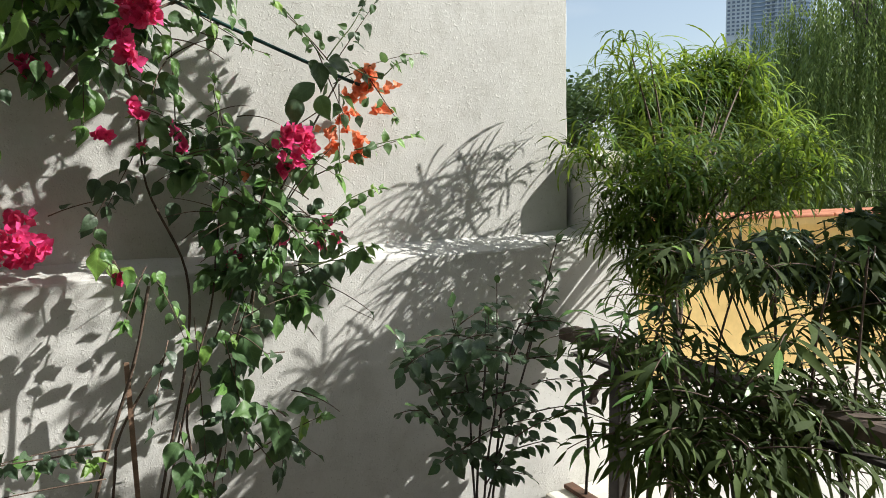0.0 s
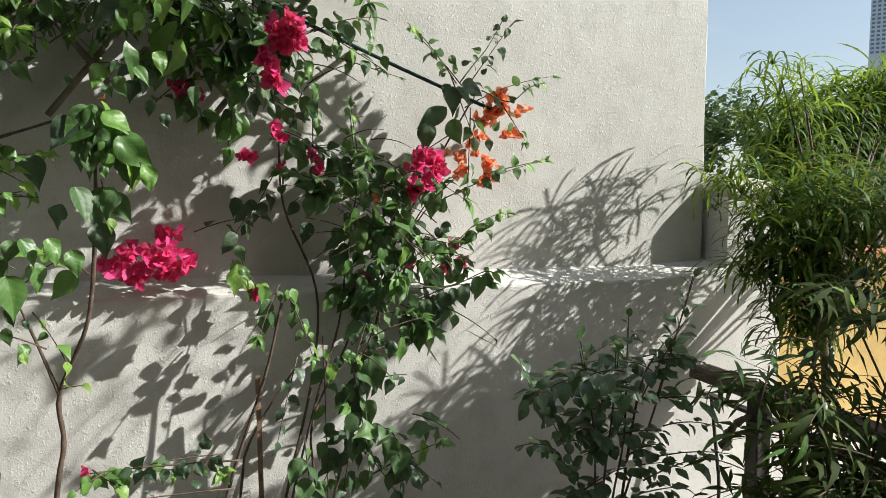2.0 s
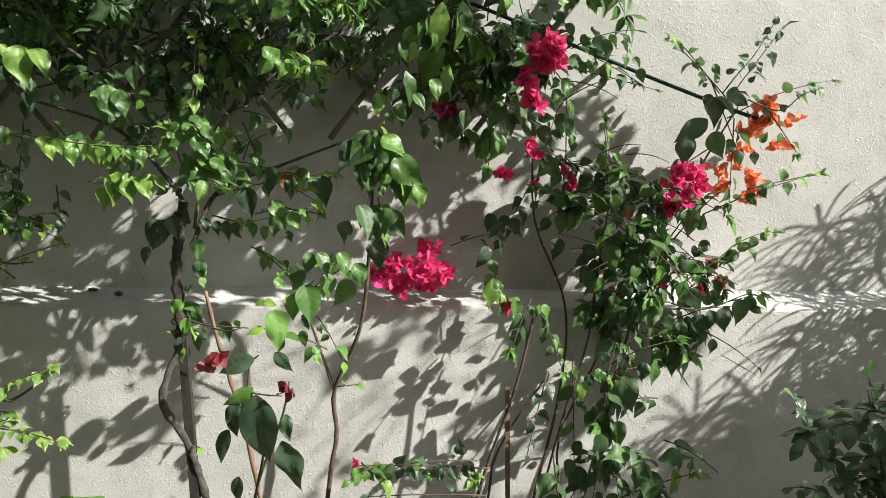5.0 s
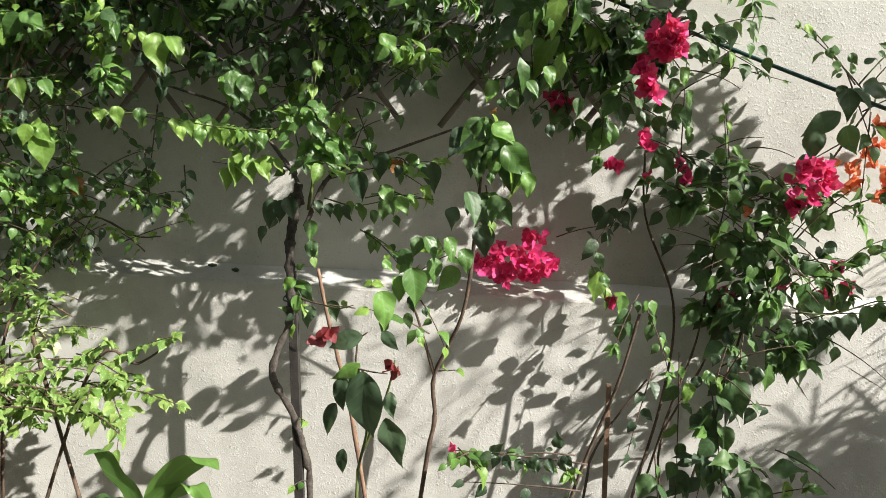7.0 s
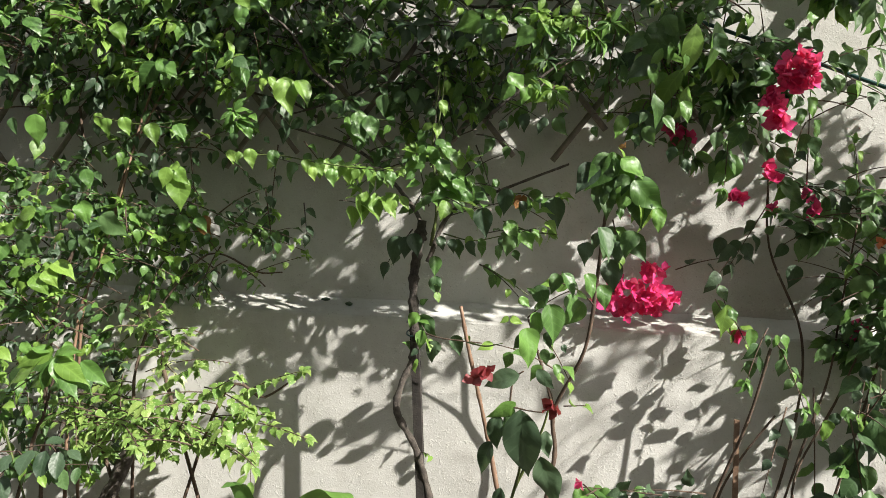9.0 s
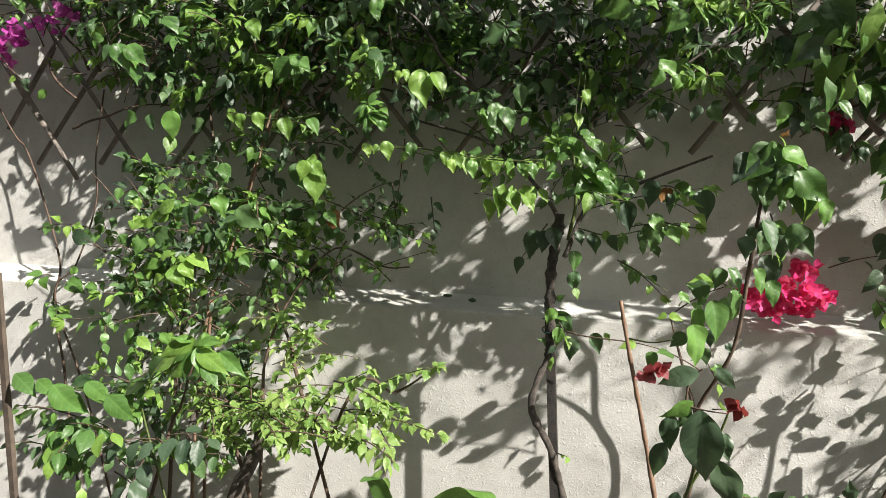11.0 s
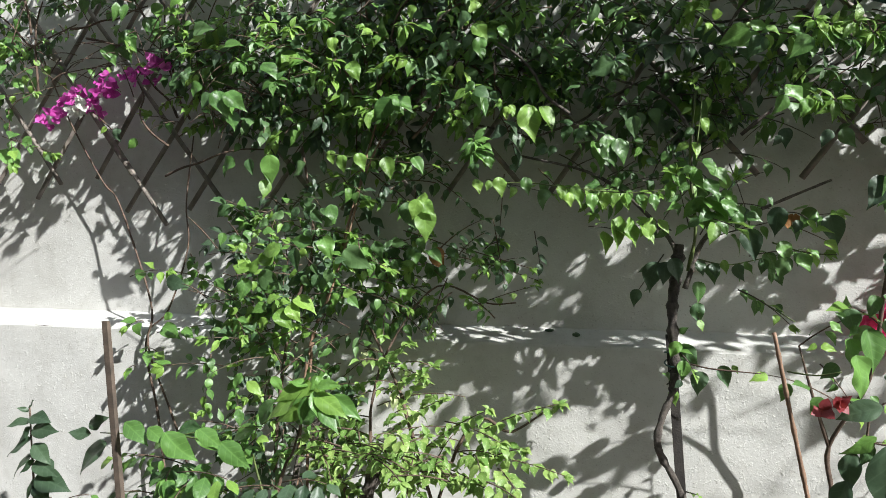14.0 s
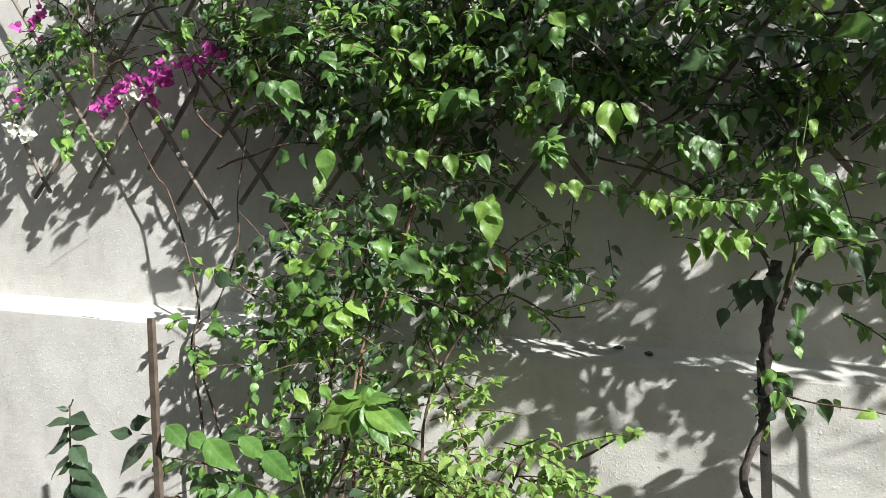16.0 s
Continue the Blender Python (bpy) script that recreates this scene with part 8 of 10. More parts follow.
climber.one((-1.795, 1.671, 1.315), 0.049, (-0.51, -0.08, -0.86), SUNWARD, 'ovate', LEAF_YOUNG_LIT)
climber.one((-1.784, 1.653, 1.353), 0.051, (-0.85, -0.21, -0.49), SUNWARD, 'ovate', LEAF)
climber.one((-1.724, 1.632, 1.509), 0.077, (-0.99, -0.06, -0.12), SUNWARD, 'ovate', LEAF_YOUNG_LIT)
climber.one((-1.756, 1.650, 1.486), 0.073, (-0.98, -0.10, -0.16), SUNWARD, 'ovate', LEAF_YOUNG_LIT)
climber.one((-1.849, 1.635, 1.527), 0.040, (0.28, -0.14, -0.95), SUNWARD, 'ovate', LEAF_YOUNG_LIT)
climber.one((-1.823, 1.628, 1.449), 0.065, (-0.94, -0.02, 0.33), SUNWARD, 'ovate', LEAF_YOUNG_LIT)
climber.one((-1.833, 1.642, 1.449), 0.056, (-0.70, -0.03, 0.71), SUNWARD, 'ovate', LEAF_YOUNG_LIT)
climber.one((-1.854, 1.673, 1.448), 0.046, (-0.16, -0.07, 0.99), SUNWARD, 'ovate', LEAF_YOUNG_LIT)
climber.one((-1.831, 1.639, 1.449), 0.054, (0.74, -0.19, 0.65), SUNWARD, 'ovate', LEAF_YOUNG_LIT)
climber.one((-1.892, 1.662, 1.547), 0.042, (0.47, -0.08, -0.88), SUNWARD, 'ovate', LEAF)
climber.one((-1.933, 1.666, 1.556), 0.042, (-0.16, -0.19, -0.97), SUNWARD, 'ovate', LEAF)
climber.one((-1.843, 1.644, 1.562), 0.043, (0.65, -0.18, -0.74), SUNWARD, 'ovate', LEAF)
climber.one((-1.783, 1.637, 1.558), 0.044, (0.99, -0.08, 0.10), SUNWARD, 'ovate', LEAF)
climber.one((-1.649, 1.669, 1.526), 0.070, (-0.99, -0.08, 0.10), SUNWARD, 'ovate', LEAF)
climber.one((-1.645, 1.670, 1.467), 0.035, (0.39, -0.06, -0.92), FRONT, 'ovate', LEAF_SHADE)
climber.one((-1.574, 1.632, 1.453), 0.047, (-0.22, -0.01, -0.97), FRONT, 'ovate', LEAF_SHADE)
climber.one((-1.624, 1.662, 1.437), 0.044, (-0.37, -0.16, -0.91), FRONT, 'ovate', LEAF_SHADE)
climber.one((-1.554, 1.625, 1.473), 0.039, (0.98, -0.01, 0.20), FRONT, 'ovate', LEAF_SHADE)
climber.one((-1.583, 1.666, 1.457), 0.032, (-0.80, -0.20, 0.56), FRONT, 'ovate', LEAF_SHADE)
climber.one((-1.568, 1.669, 1.388), 0.046, (-0.31, -0.01, -0.95), SUNWARD, 'ovate', LEAF)
climber.one((-1.528, 1.654, 1.378), 0.045, (0.75, -0.03, -0.66), SUNWARD, 'ovate', LEAF)
climber.one((-1.547, 1.661, 1.388), 0.044, (0.97, -0.18, 0.14), SUNWARD, 'ovate', LEAF_YOUNG_LIT)
climber.one((-1.679, 1.656, 1.621), 0.054, (-0.70, -0.05, -0.71), FRONT, 'ovate', LEAF_SHADE)
climber.one((-1.645, 1.672, 1.614), 0.051, (0.62, -0.03, -0.78), FRONT, 'ovate', LEAF_SHADE)
climber.one((-1.571, 1.628, 1.625), 0.061, (0.42, -0.14, -0.90), SUNWARD, 'ovate', LEAF)
climber.one((-1.555, 1.630, 1.592), 0.055, (-0.86, -0.02, -0.50), SUNWARD, 'ovate', LEAF)
climber.one((-1.658, 1.648, 1.631), 0.041, (0.88, -0.20, 0.44), FRONT, 'ovate', LEAF_SHADE)
climber.one((-1.735, 1.670, 1.608), 0.055, (-0.93, -0.17, -0.32), FRONT, 'ovate', LEAF_SHADE)
climber.one((-1.760, 1.628, 1.588), 0.039, (-0.75, -0.21, -0.63), FRONT, 'ovate', LEAF_SHADE)
climber.one((-1.713, 1.667, 1.573), 0.040, (-0.92, -0.04, -0.40), FRONT, 'ovate', LEAF_SHADE)
climber.one((-1.667, 1.663, 1.557), 0.034, (0.86, -0.10, -0.49), SUNWARD, 'ovate', LEAF)
climber.one((-1.724, 1.640, 1.449), 0.032, (0.86, -0.00, 0.51), SUNWARD, 'ovate', LEAF)
climber.one((-1.676, 1.663, 1.433), 0.045, (0.69, -0.15, -0.71), FRONT, 'ovate', LEAF_SHADE)
climber.one((-1.770, 1.670, 1.401), 0.039, (-0.89, -0.15, -0.43), SUNWARD, 'ovate', LEAF)
climber.one((-1.507, 1.783, 1.529), 0.062, (0.31, -0.04, -0.95), FRONT, 'ovate', LEAF_SHADE)
climber.one((-1.530, 1.788, 1.510), 0.039, (-0.91, -0.31, 0.27), FRONT, 'ovate', LEAF_SHADE)
climber.one((-1.477, 1.785, 1.510), 0.036, (0.67, -0.03, 0.74), FRONT, 'ovate', LEAF_SHADE)
climber.one((-1.454, 1.793, 1.478), 0.043, (0.25, -0.02, -0.97), SUNWARD, 'ovate', LEAF)
climber.one((-1.396, 1.796, 1.512), 0.060, (0.22, -0.13, -0.97), SUNWARD, 'ovate', LEAF)
climber.one((-1.409, 1.808, 1.509), 0.035, (-0.59, -0.06, -0.80), FRONT, 'ovate', LEAF_SHADE)
climber.one((-1.341, 1.782, 1.504), 0.057, (0.69, -0.11, -0.71), SUNWARD, 'ovate', LEAF)
climber.one((-1.470, 1.809, 1.529), 0.053, (0.97, -0.11, -0.23), FRONT, 'ovate', LEAF_SHADE)
climber.one((-1.336, 1.804, 1.509), 0.077, (0.43, -0.15, -0.89), FRONT, 'ovate', LEAF_DRY)
climber.one((-1.412, 1.782, 1.381), 0.033, (-0.89, -0.10, 0.45), SUNWARD, 'ovate', LEAF_YOUNG_LIT)
climber.one((-1.419, 1.800, 1.379), 0.039, (0.93, -0.17, 0.32), SUNWARD, 'ovate', LEAF_YOUNG_LIT)
climber.one((-1.427, 1.820, 1.378), 0.033, (-0.31, -0.22, -0.93), SUNWARD, 'ovate', LEAF)
climber.one((-1.422, 1.808, 1.379), 0.033, (0.65, -0.16, -0.74), SUNWARD, 'ovate', LEAF)
climber.one((-1.525, 1.814, 1.359), 0.068, (0.39, -0.16, -0.91), FRONT, 'ovate', LEAF_SHADE)
climber.one((-1.480, 1.790, 1.343), 0.043, (-0.89, -0.03, -0.45), FRONT, 'ovate', LEAF_SHADE)
climber.one((-1.428, 1.788, 1.344), 0.037, (0.86, -0.12, -0.50), FRONT, 'ovate', LEAF_SHADE)
climber.one((-1.458, 1.819, 1.296), 0.038, (-0.41, -0.09, -0.91), SUNWARD, 'ovate', LEAF)
climber.one((-1.427, 1.806, 1.290), 0.041, (0.60, -0.20, -0.78), SUNWARD, 'ovate', LEAF)
climber.one((-1.306, 1.823, 1.509), 0.043, (0.62, -0.03, -0.78), FRONT, 'ovate', LEAF_SHADE)
climber.one((-1.254, 1.813, 1.446), 0.037, (-0.44, -0.12, -0.89), FRONT, 'ovate', LEAF_SHADE)
climber.one((-1.300, 1.780, 1.462), 0.036, (-0.40, -0.22, -0.89), FRONT, 'ovate', LEAF_SHADE)
climber.one((-1.308, 1.637, 1.611), 0.099, (0.20, -0.07, -0.98), SUNWARD, 'ovate', LEAF_YOUNG_LIT)
climber.one((-1.308, 1.597, 1.630), 0.060, (-0.16, -0.21, -0.96), SUNWARD, 'ovate', LEAF_YOUNG_LIT)
climber.one((-1.342, 1.614, 1.625), 0.079, (0.26, -0.10, -0.96), FRONT, 'ovate', LEAF_SHADE)
climber.one((-1.310, 1.631, 1.632), 0.063, (0.70, -0.05, -0.71), SUNWARD, 'ovate', LEAF_YOUNG_LIT)
climber.one((-1.285, 1.615, 1.638), 0.046, (-0.93, -0.09, -0.37), SUNWARD, 'ovate', LEAF_YOUNG_LIT)
climber.stem([(-1.755, 1.820, 0.000), (-1.795, 1.820, 0.587), (-1.753, 1.820, 1.158), (-1.672, 1.820, 1.379), (-1.606, 1.820, 1.562), (-1.580, 1.860, 1.746), (-1.541, 1.900, 1.935)], 0.0054, 0.0029, TAN, 0.15, 'stem', 'tan cane')
climber.stem([(-1.716, 1.830, 0.000), (-1.756, 1.830, 0.586), (-1.743, 1.830, 1.191), (-1.659, 1.830, 1.429), (-1.595, 1.840, 1.662), (-1.505, 1.900, 1.899), (-1.398, 1.950, 2.070)], 0.0049, 0.0029, TAN, 0.15, 'stem', 'tan cane')
climber.stem([(-1.885, 1.800, 0.000), (-1.855, 1.800, 0.764), (-1.834, 1.800, 1.055), (-1.806, 1.820, 1.291), (-1.751, 1.860, 1.531), (-1.823, 1.920, 1.835)], 0.0068, 0.0039)
climber.stem([(-1.521, 1.750, 0.000), (-1.512, 1.750, 0.898), (-1.508, 1.760, 1.086), (-1.465, 1.800, 1.241), (-1.349, 1.860, 1.399), (-1.205, 1.880, 1.352), (-1.119, 1.860, 1.356)], 0.0049, 0.002)
climber.stem([(-1.652, 1.780, 1.071), (-1.734, 1.760, 0.922), (-1.760, 1.740, 0.778)], 0.0117, 0.0078, BARK_GREY)
climber.twig((-1.506, 1.900, 1.512), (-1.210, 1.900, 1.447), 8, 0.0402, 0.02, 0.05)
climber.twig((-1.346, 1.900, 1.495), (-1.060, 1.880, 1.417), 8, 0.0374, 0.01, 0.2)
climber.twig((-1.680, 1.840, 1.790), (-1.310, 1.800, 1.736), 4, 0.049, 0.0, 0.9)
climber.twig((-1.453, 1.860, 1.561), (-1.225, 1.840, 1.479), 8, 0.0446, 0.01, 0.1)
climber.twig((-1.281, 1.860, 1.511), (-1.067, 1.840, 1.450), 7, 0.041, 0.0, 0.2)
climber.twig((-1.193, 1.900, 1.591), (-1.155, 1.880, 1.400), 7, 0.0446, 0.0, 0.0, material=LEAF_DARK)
climber.twig((-1.165, 1.920, 1.720), (-1.177, 1.900, 1.527), 6, 0.0446, 0.0, 0.0, material=LEAF_DARK)
climber.twig((-1.571, 1.840, 1.429), (-1.369, 1.820, 1.369), 6, 0.0401, 0.01, 0.2)
climber.twig((-1.051, 1.840, 1.722), (-0.982, 1.800, 1.656), 4, 0.049, 0.0, 0.3)
climber.twig((-1.705, 1.780, 1.512), (-1.961, 1.760, 1.513), 6, 0.0401, 0.02, 0.4)
climber.twig((-1.731, 1.760, 1.463), (-1.914, 1.720, 1.397), 6, 0.0489, 0.02, 0.6)
climber.twig((-1.683, 1.740, 1.367), (-1.934, 1.720, 1.330), 6, 0.0533, 0.02, 0.6)
climber.twig((-1.642, 1.800, 1.496), (-1.455, 1.780, 1.448), 6, 0.049, 0.02, 0.3)
climber.twig((-1.650, 1.780, 1.398), (-1.404, 1.780, 1.339), 6, 0.0401)
climber.twig((-1.757, 1.740, 1.268), (-1.953, 1.720, 1.163), 6, 0.0444, 0.02, 0.5)
climber.twig((-1.709, 1.720, 1.208), (-1.882, 1.700, 1.072), 6, 0.0444, 0.0, 0.4)
climber.twig((-1.733, 1.700, 1.082), (-1.925, 1.680, 0.975), 6, 0.0444)
climber.twig((-1.771, 1.700, 0.919), (-1.946, 1.680, 0.810), 5, 0.0444, 0.0, 0.5)
climber.twig((-1.561, 1.780, 1.239), (-1.413, 1.760, 1.185), 6, 0.0356, 0.0, 0.4)
climber.twig((-1.738, 1.840, 1.598), (-1.922, 1.820, 1.565), 5, 0.0401, 0.02, 0.5)
climber.twig((-1.660, 1.840, 2.083), (-1.658, 1.800, 1.973), 4, 0.0445, 0.0, 0.5)
climber.twig((-2.063, 1.820, 1.990), (-2.007, 1.800, 1.931), 2, 0.089, 0.0, 0.2)
climber.twig((-1.560, 1.780, 1.528), (-1.523, 1.740, 1.434), 3, 0.0622)
climber.twig((-1.941, 1.880, 1.763), (-1.918, 1.860, 1.725), 2, 0.0833)
climber.twig((-1.497, 1.840, 1.921), (-1.409, 1.800, 1.891), 4, 0.0534, 0.02, 0.6)
climber.twig((-1.218, 1.820, 1.805), (-1.175, 1.780, 1.751), 6, 0.0445, 0.02, 0.2)
climber.fill(-2.067, -1.642, 1.720, 1.900, 1.219, 1.541, 40, 8, 0.0430, young=0.35)
climber.fill(-2.034, -1.620, 1.680, 1.860, 0.797, 1.238, 40, 8, 0.0430, young=0.3)
climber.fill(-2.08, -1.58, 1.84, 1.97, 0.85, 1.62, 62, 8, 0.047, young=0.2)
climber.fill(-2.02, -1.45, 1.86, 1.99, 1.35, 1.72, 36, 8, 0.045, young=0.2)
climber.fill(-1.75, -1.15, 1.88, 2.0, 1.30, 1.52, 36, 8, 0.036, young=0.2)
climber.fill(-2.32, -1.15, 1.92, 2.03, 1.88, 2.35, 120, 8, 0.05, young=0.1)
climber.fill(-2.15, -1.15, 1.80, 1.93, 1.85, 2.25, 50, 8, 0.05, young=0.3)
# bright young tone used freely here in place of sunlight
climber.fill(-2.349, -1.198, 1.840, 2.000, 1.898, 2.245, 97, 8, 0.0500, young=0.5)
# unseen upper growth, added to keep the leaves below in shade
climber.fill(-2.410, -1.193, 1.550, 2.000, 2.273, 2.864, 155, 9, 0.0557, young=0.1)
climber.canes(-2.347, -1.174, 1.820, 2.000, 1.746, 2.307, 16, 0.3922)
climber.fill(-2.067, -1.609, 1.840, 2.000, 1.938, 2.346, 39, 8, 0.0474, young=0.5)
climber.fill(-1.618, -1.155, 1.840, 2.000, 1.875, 2.278, 42, 8, 0.0483, young=0.45)
climber.fill(-1.164, -0.731, 1.840, 2.020, 1.985, 2.266, 32, 8, 0.0483, young=0.15)
climber.fill(-1.641, -1.169, 1.880, 2.000, 1.691, 1.845, 17, 7, 0.0388, young=0.05)

broadleaf = Plant('shrub', (-1.788, 1.580, 0.020), 'green shrub with large smooth oval leaves', 'shrub', kind='ellipse', bark=BARK, seed=17)
broadleaf.one((-1.526, 1.560, 1.134), 0.106, (0.81, -0.01, -0.58), SUNWARD, 'slim', LEAF)
broadleaf.one((-1.584, 1.591, 1.110), 0.101, (0.75, -0.05, -0.65), SUNWARD, 'slim', LEAF)
broadleaf.one((-1.617, 1.598, 1.110), 0.144, (-0.87, -0.01, -0.50), SUNWARD, 'slim', LEAF_YOUNG_LIT)
broadleaf.one((-1.614, 1.570, 1.136), 0.122, (-0.96, -0.02, -0.26), SUNWARD, 'slim', LEAF)
broadleaf.one((-1.582, 1.602, 1.131), 0.102, (-0.97, -0.10, -0.23), SUNWARD, 'slim', LEAF_YOUNG_LIT)
broadleaf.one((-1.580, 1.600, 1.167), 0.082, (-0.91, -0.08, -0.40), SUNWARD, 'slim', LEAF)
broadleaf.one((-1.570, 1.560, 1.182), 0.056, (0.41, -0.09, -0.91), SUNWARD, 'pointed', LEAF)
broadleaf.one((-1.571, 1.566, 1.085), 0.075, (-0.90, -0.00, -0.43), SUNWARD, 'pointed', LEAF)
broadleaf.one((-1.718, 1.583, 1.103), 0.099, (-0.65, -0.04, -0.76), FRONT, 'pointed', LEAF_SHADE)
broadleaf.one((-1.539, 1.560, 1.149), 0.040, (0.85, -0.16, 0.50), SUNWARD, 'pointed', LEAF_YOUNG_LIT)
broadleaf.one((-2.074, 1.602, 0.968), 0.119, (0.91, -0.10, -0.40), SUNWARD, 'pointed', LEAF)
broadleaf.one((-1.962, 1.578, 1.007), 0.101, (0.84, -0.01, -0.55), SUNWARD, 'pointed', LEAF)
broadleaf.one((-1.780, 1.593, 1.023), 0.105, (-0.95, -0.01, -0.32), SUNWARD, 'pointed', LEAF)
broadleaf.one((-1.880, 1.582, 0.981), 0.120, (0.81, -0.01, -0.59), SUNWARD, 'pointed', LEAF)
broadleaf.one((-1.963, 1.604, 1.006), 0.096, (-0.98, -0.07, -0.18), FRONT, 'pointed', LEAF_SHADE)
broadleaf.one((-1.824, 1.577, 1.077), 0.055, (0.24, -0.06, -0.97), SUNWARD, 'pointed', LEAF)
broadleaf.one((-1.814, 1.583, 1.173), 0.056, (-0.36, -0.22, -0.91), SUNWARD, 'pointed', LEAF)
broadleaf.one((-1.794, 1.576, 1.152), 0.063, (0.82, -0.04, -0.58), SUNWARD, 'pointed', LEAF_YOUNG_LIT)
broadleaf.one((-1.851, 1.581, 1.094), 0.028, (-0.05, -0.42, -0.91), SUNWARD, 'ovate', LEAF_YOUNG_LIT)
broadleaf.one((-1.716, 1.574, 1.169), 0.055, (0.75, -0.15, -0.65), SUNWARD, 'pointed', LEAF)
broadleaf.one((-2.074, 1.601, 0.971), 0.084, (-0.91, -0.05, -0.41), SUNWARD, 'pointed', LEAF)
broadleaf.one((-1.999, 1.596, 0.849), 0.080, (-0.95, -0.08, -0.28), FRONT, 'pointed', LEAF_SHADE)
broadleaf.one((-2.266, 1.570, 0.947), 0.173, (-0.82, -0.12, -0.56), FRONT, 'pointed', LEAF_DARK)
broadleaf.one((-2.327, 1.570, 0.969), 0.077, (-0.96, -0.26, 0.10), FRONT, 'pointed', LEAF_DARK)
broadleaf.one((-2.333, 1.570, 0.999), 0.094, (0.92, -0.21, 0.34), FRONT, 'pointed', LEAF_DARK)
broadleaf.one((-1.575, 1.500, 1.160), 0.157, (-0.82, -0.13, -0.56), (0.35, -0.65, 0.65), 'slim', LEAF_YOUNG_LIT)
broadleaf.one((-1.552, 1.500, 1.175), 0.120, (-0.87, -0.17, -0.46), (0.35, -0.65, 0.65), 'slim', LEAF_YOUNG_LIT)
broadleaf.one((-1.559, 1.500, 1.168), 0.064, (-0.90, -0.31, 0.29), (0.35, -0.65, 0.65), 'slim', LEAF)
broadleaf.one((-1.544, 1.500, 1.148), 0.116, (0.90, -0.17, -0.40), (0.35, -0.65, 0.65), 'slim', LEAF_YOUNG_LIT)
broadleaf.one((-1.526, 1.500, 1.124), 0.093, (0.69, -0.21, -0.69), (0.35, -0.65, 0.65), 'slim', LEAF)
broadleaf.one((-1.567, 1.500, 1.140), 0.080, (-0.20, -0.25, -0.95), (0.35, -0.65, 0.65), 'slim', LEAF)
broadleaf.one((-1.536, 1.500, 1.169), 0.077, (0.95, -0.26, 0.16), (0.35, -0.65, 0.65), 'slim', LEAF)
broadleaf.one((-1.547, 1.500, 1.155), 0.079, (0.41, -0.25, -0.88), (0.35, -0.65, 0.65), 'slim', LEAF)
broadleaf.one((-1.575, 1.500, 1.177), 0.059, (0.78, -0.34, 0.53), (0.35, -0.65, 0.65), 'slim', LEAF)
broadleaf.one((-2.001, 1.500, 1.017), 0.138, (0.89, -0.15, -0.42), (0.3, -0.8, 0.5), 'pointed', LEAF)
broadleaf.one((-1.890, 1.500, 1.035), 0.097, (0.90, -0.21, -0.38), (0.3, -0.8, 0.5), 'pointed', LEAF)
broadleaf.one((-1.824, 1.500, 1.006), 0.117, (0.86, -0.17, -0.48), (0.3, -0.8, 0.5), 'pointed', LEAF)
broadleaf.one((-2.057, 1.500, 1.025), 0.087, (0.91, -0.23, -0.35), (0.3, -0.8, 0.5), 'pointed', LEAF)
broadleaf.one((-2.136, 1.500, 1.034), 0.109, (0.89, -0.18, -0.41), (0.3, -0.8, 0.5), 'pointed', LEAF)
broadleaf.level = True
broadleaf.fill(-2.12, -1.72, 1.5, 1.66, 0.74, 0.93, 14, 7, 0.058, young=0.2)
broadleaf.fill(-1.95, -1.62, 1.5, 1.62, 0.8, 0.92, 9, 7, 0.062, young=0.3)
broadleaf.fill(-2.42, -2.15, 1.42, 1.55, 0.72, 0.8, 7, 7, 0.055, young=0.0, kind='slim')
broadleaf.stem([(-2.070, 1.590, 0.971), (-1.956, 1.590, 1.001), (-1.846, 1.590, 1.018), (-1.757, 1.590, 1.031)], 0.002, 0.0011, GREEN_STEM, 0.1)
broadleaf.stem([(-1.757, 1.590, 1.035), (-1.637, 1.590, 1.111), (-1.570, 1.590, 1.130)], 0.002, 0.0011, GREEN_STEM, 0.1)
broadleaf.stem([(-1.964, 1.590, 0.000), (-1.715, 1.590, 0.844), (-1.656, 1.580, 0.973), (-1.603, 1.570, 1.120)], 0.0053, 0.0027, BARK)
broadleaf.stem([(-1.457, 1.580, 0.000), (-1.744, 1.580, 0.844), (-1.789, 1.570, 0.963), (-1.944, 1.560, 0.990), (-2.076, 1.560, 0.988), (-2.272, 1.550, 0.982)], 0.003, 0.0015, GREEN_STEM)

sapling = Plant('sapling', (-2.158, 1.320, 0.020), 'small dark-leaved sapling standing before the wall', 'sapling', kind='ellipse', leaf=LEAF_DARK, young=LEAF_DARK, seed=19)
sapling.stem([(-2.12, 1.250, 0.000), (-2.165, 1.250, 0.80), (-2.178, 1.250, 0.986), (-2.185, 1.248, 1.13)], 0.0042, 0.0017)
sapling.one((-2.183, 1.245, 1.117), 0.032, (-0.67, -0.63, 0.39), (0.1, -0.75, 0.7), 'slim', LEAF_DARK)
sapling.one((-2.179, 1.245, 1.127), 0.042, (0.68, -0.47, 0.56), (0.1, -0.75, 0.7), 'pointed', LEAF_DARK)
sapling.one((-2.179, 1.245, 1.104), 0.080, (0.97, -0.25, 0.06), (0.1, -0.75, 0.7), 'pointed', LEAF_DARK)
sapling.one((-2.178, 1.245, 1.091), 0.070, (-0.95, -0.29, -0.12), (0.1, -0.75, 0.7), 'slim', LEAF_DARK)
sapling.one((-2.171, 1.245, 1.078), 0.091, (0.97, -0.22, 0.04), (0.1, -0.75, 0.7), 'pointed', LEAF_DARK)
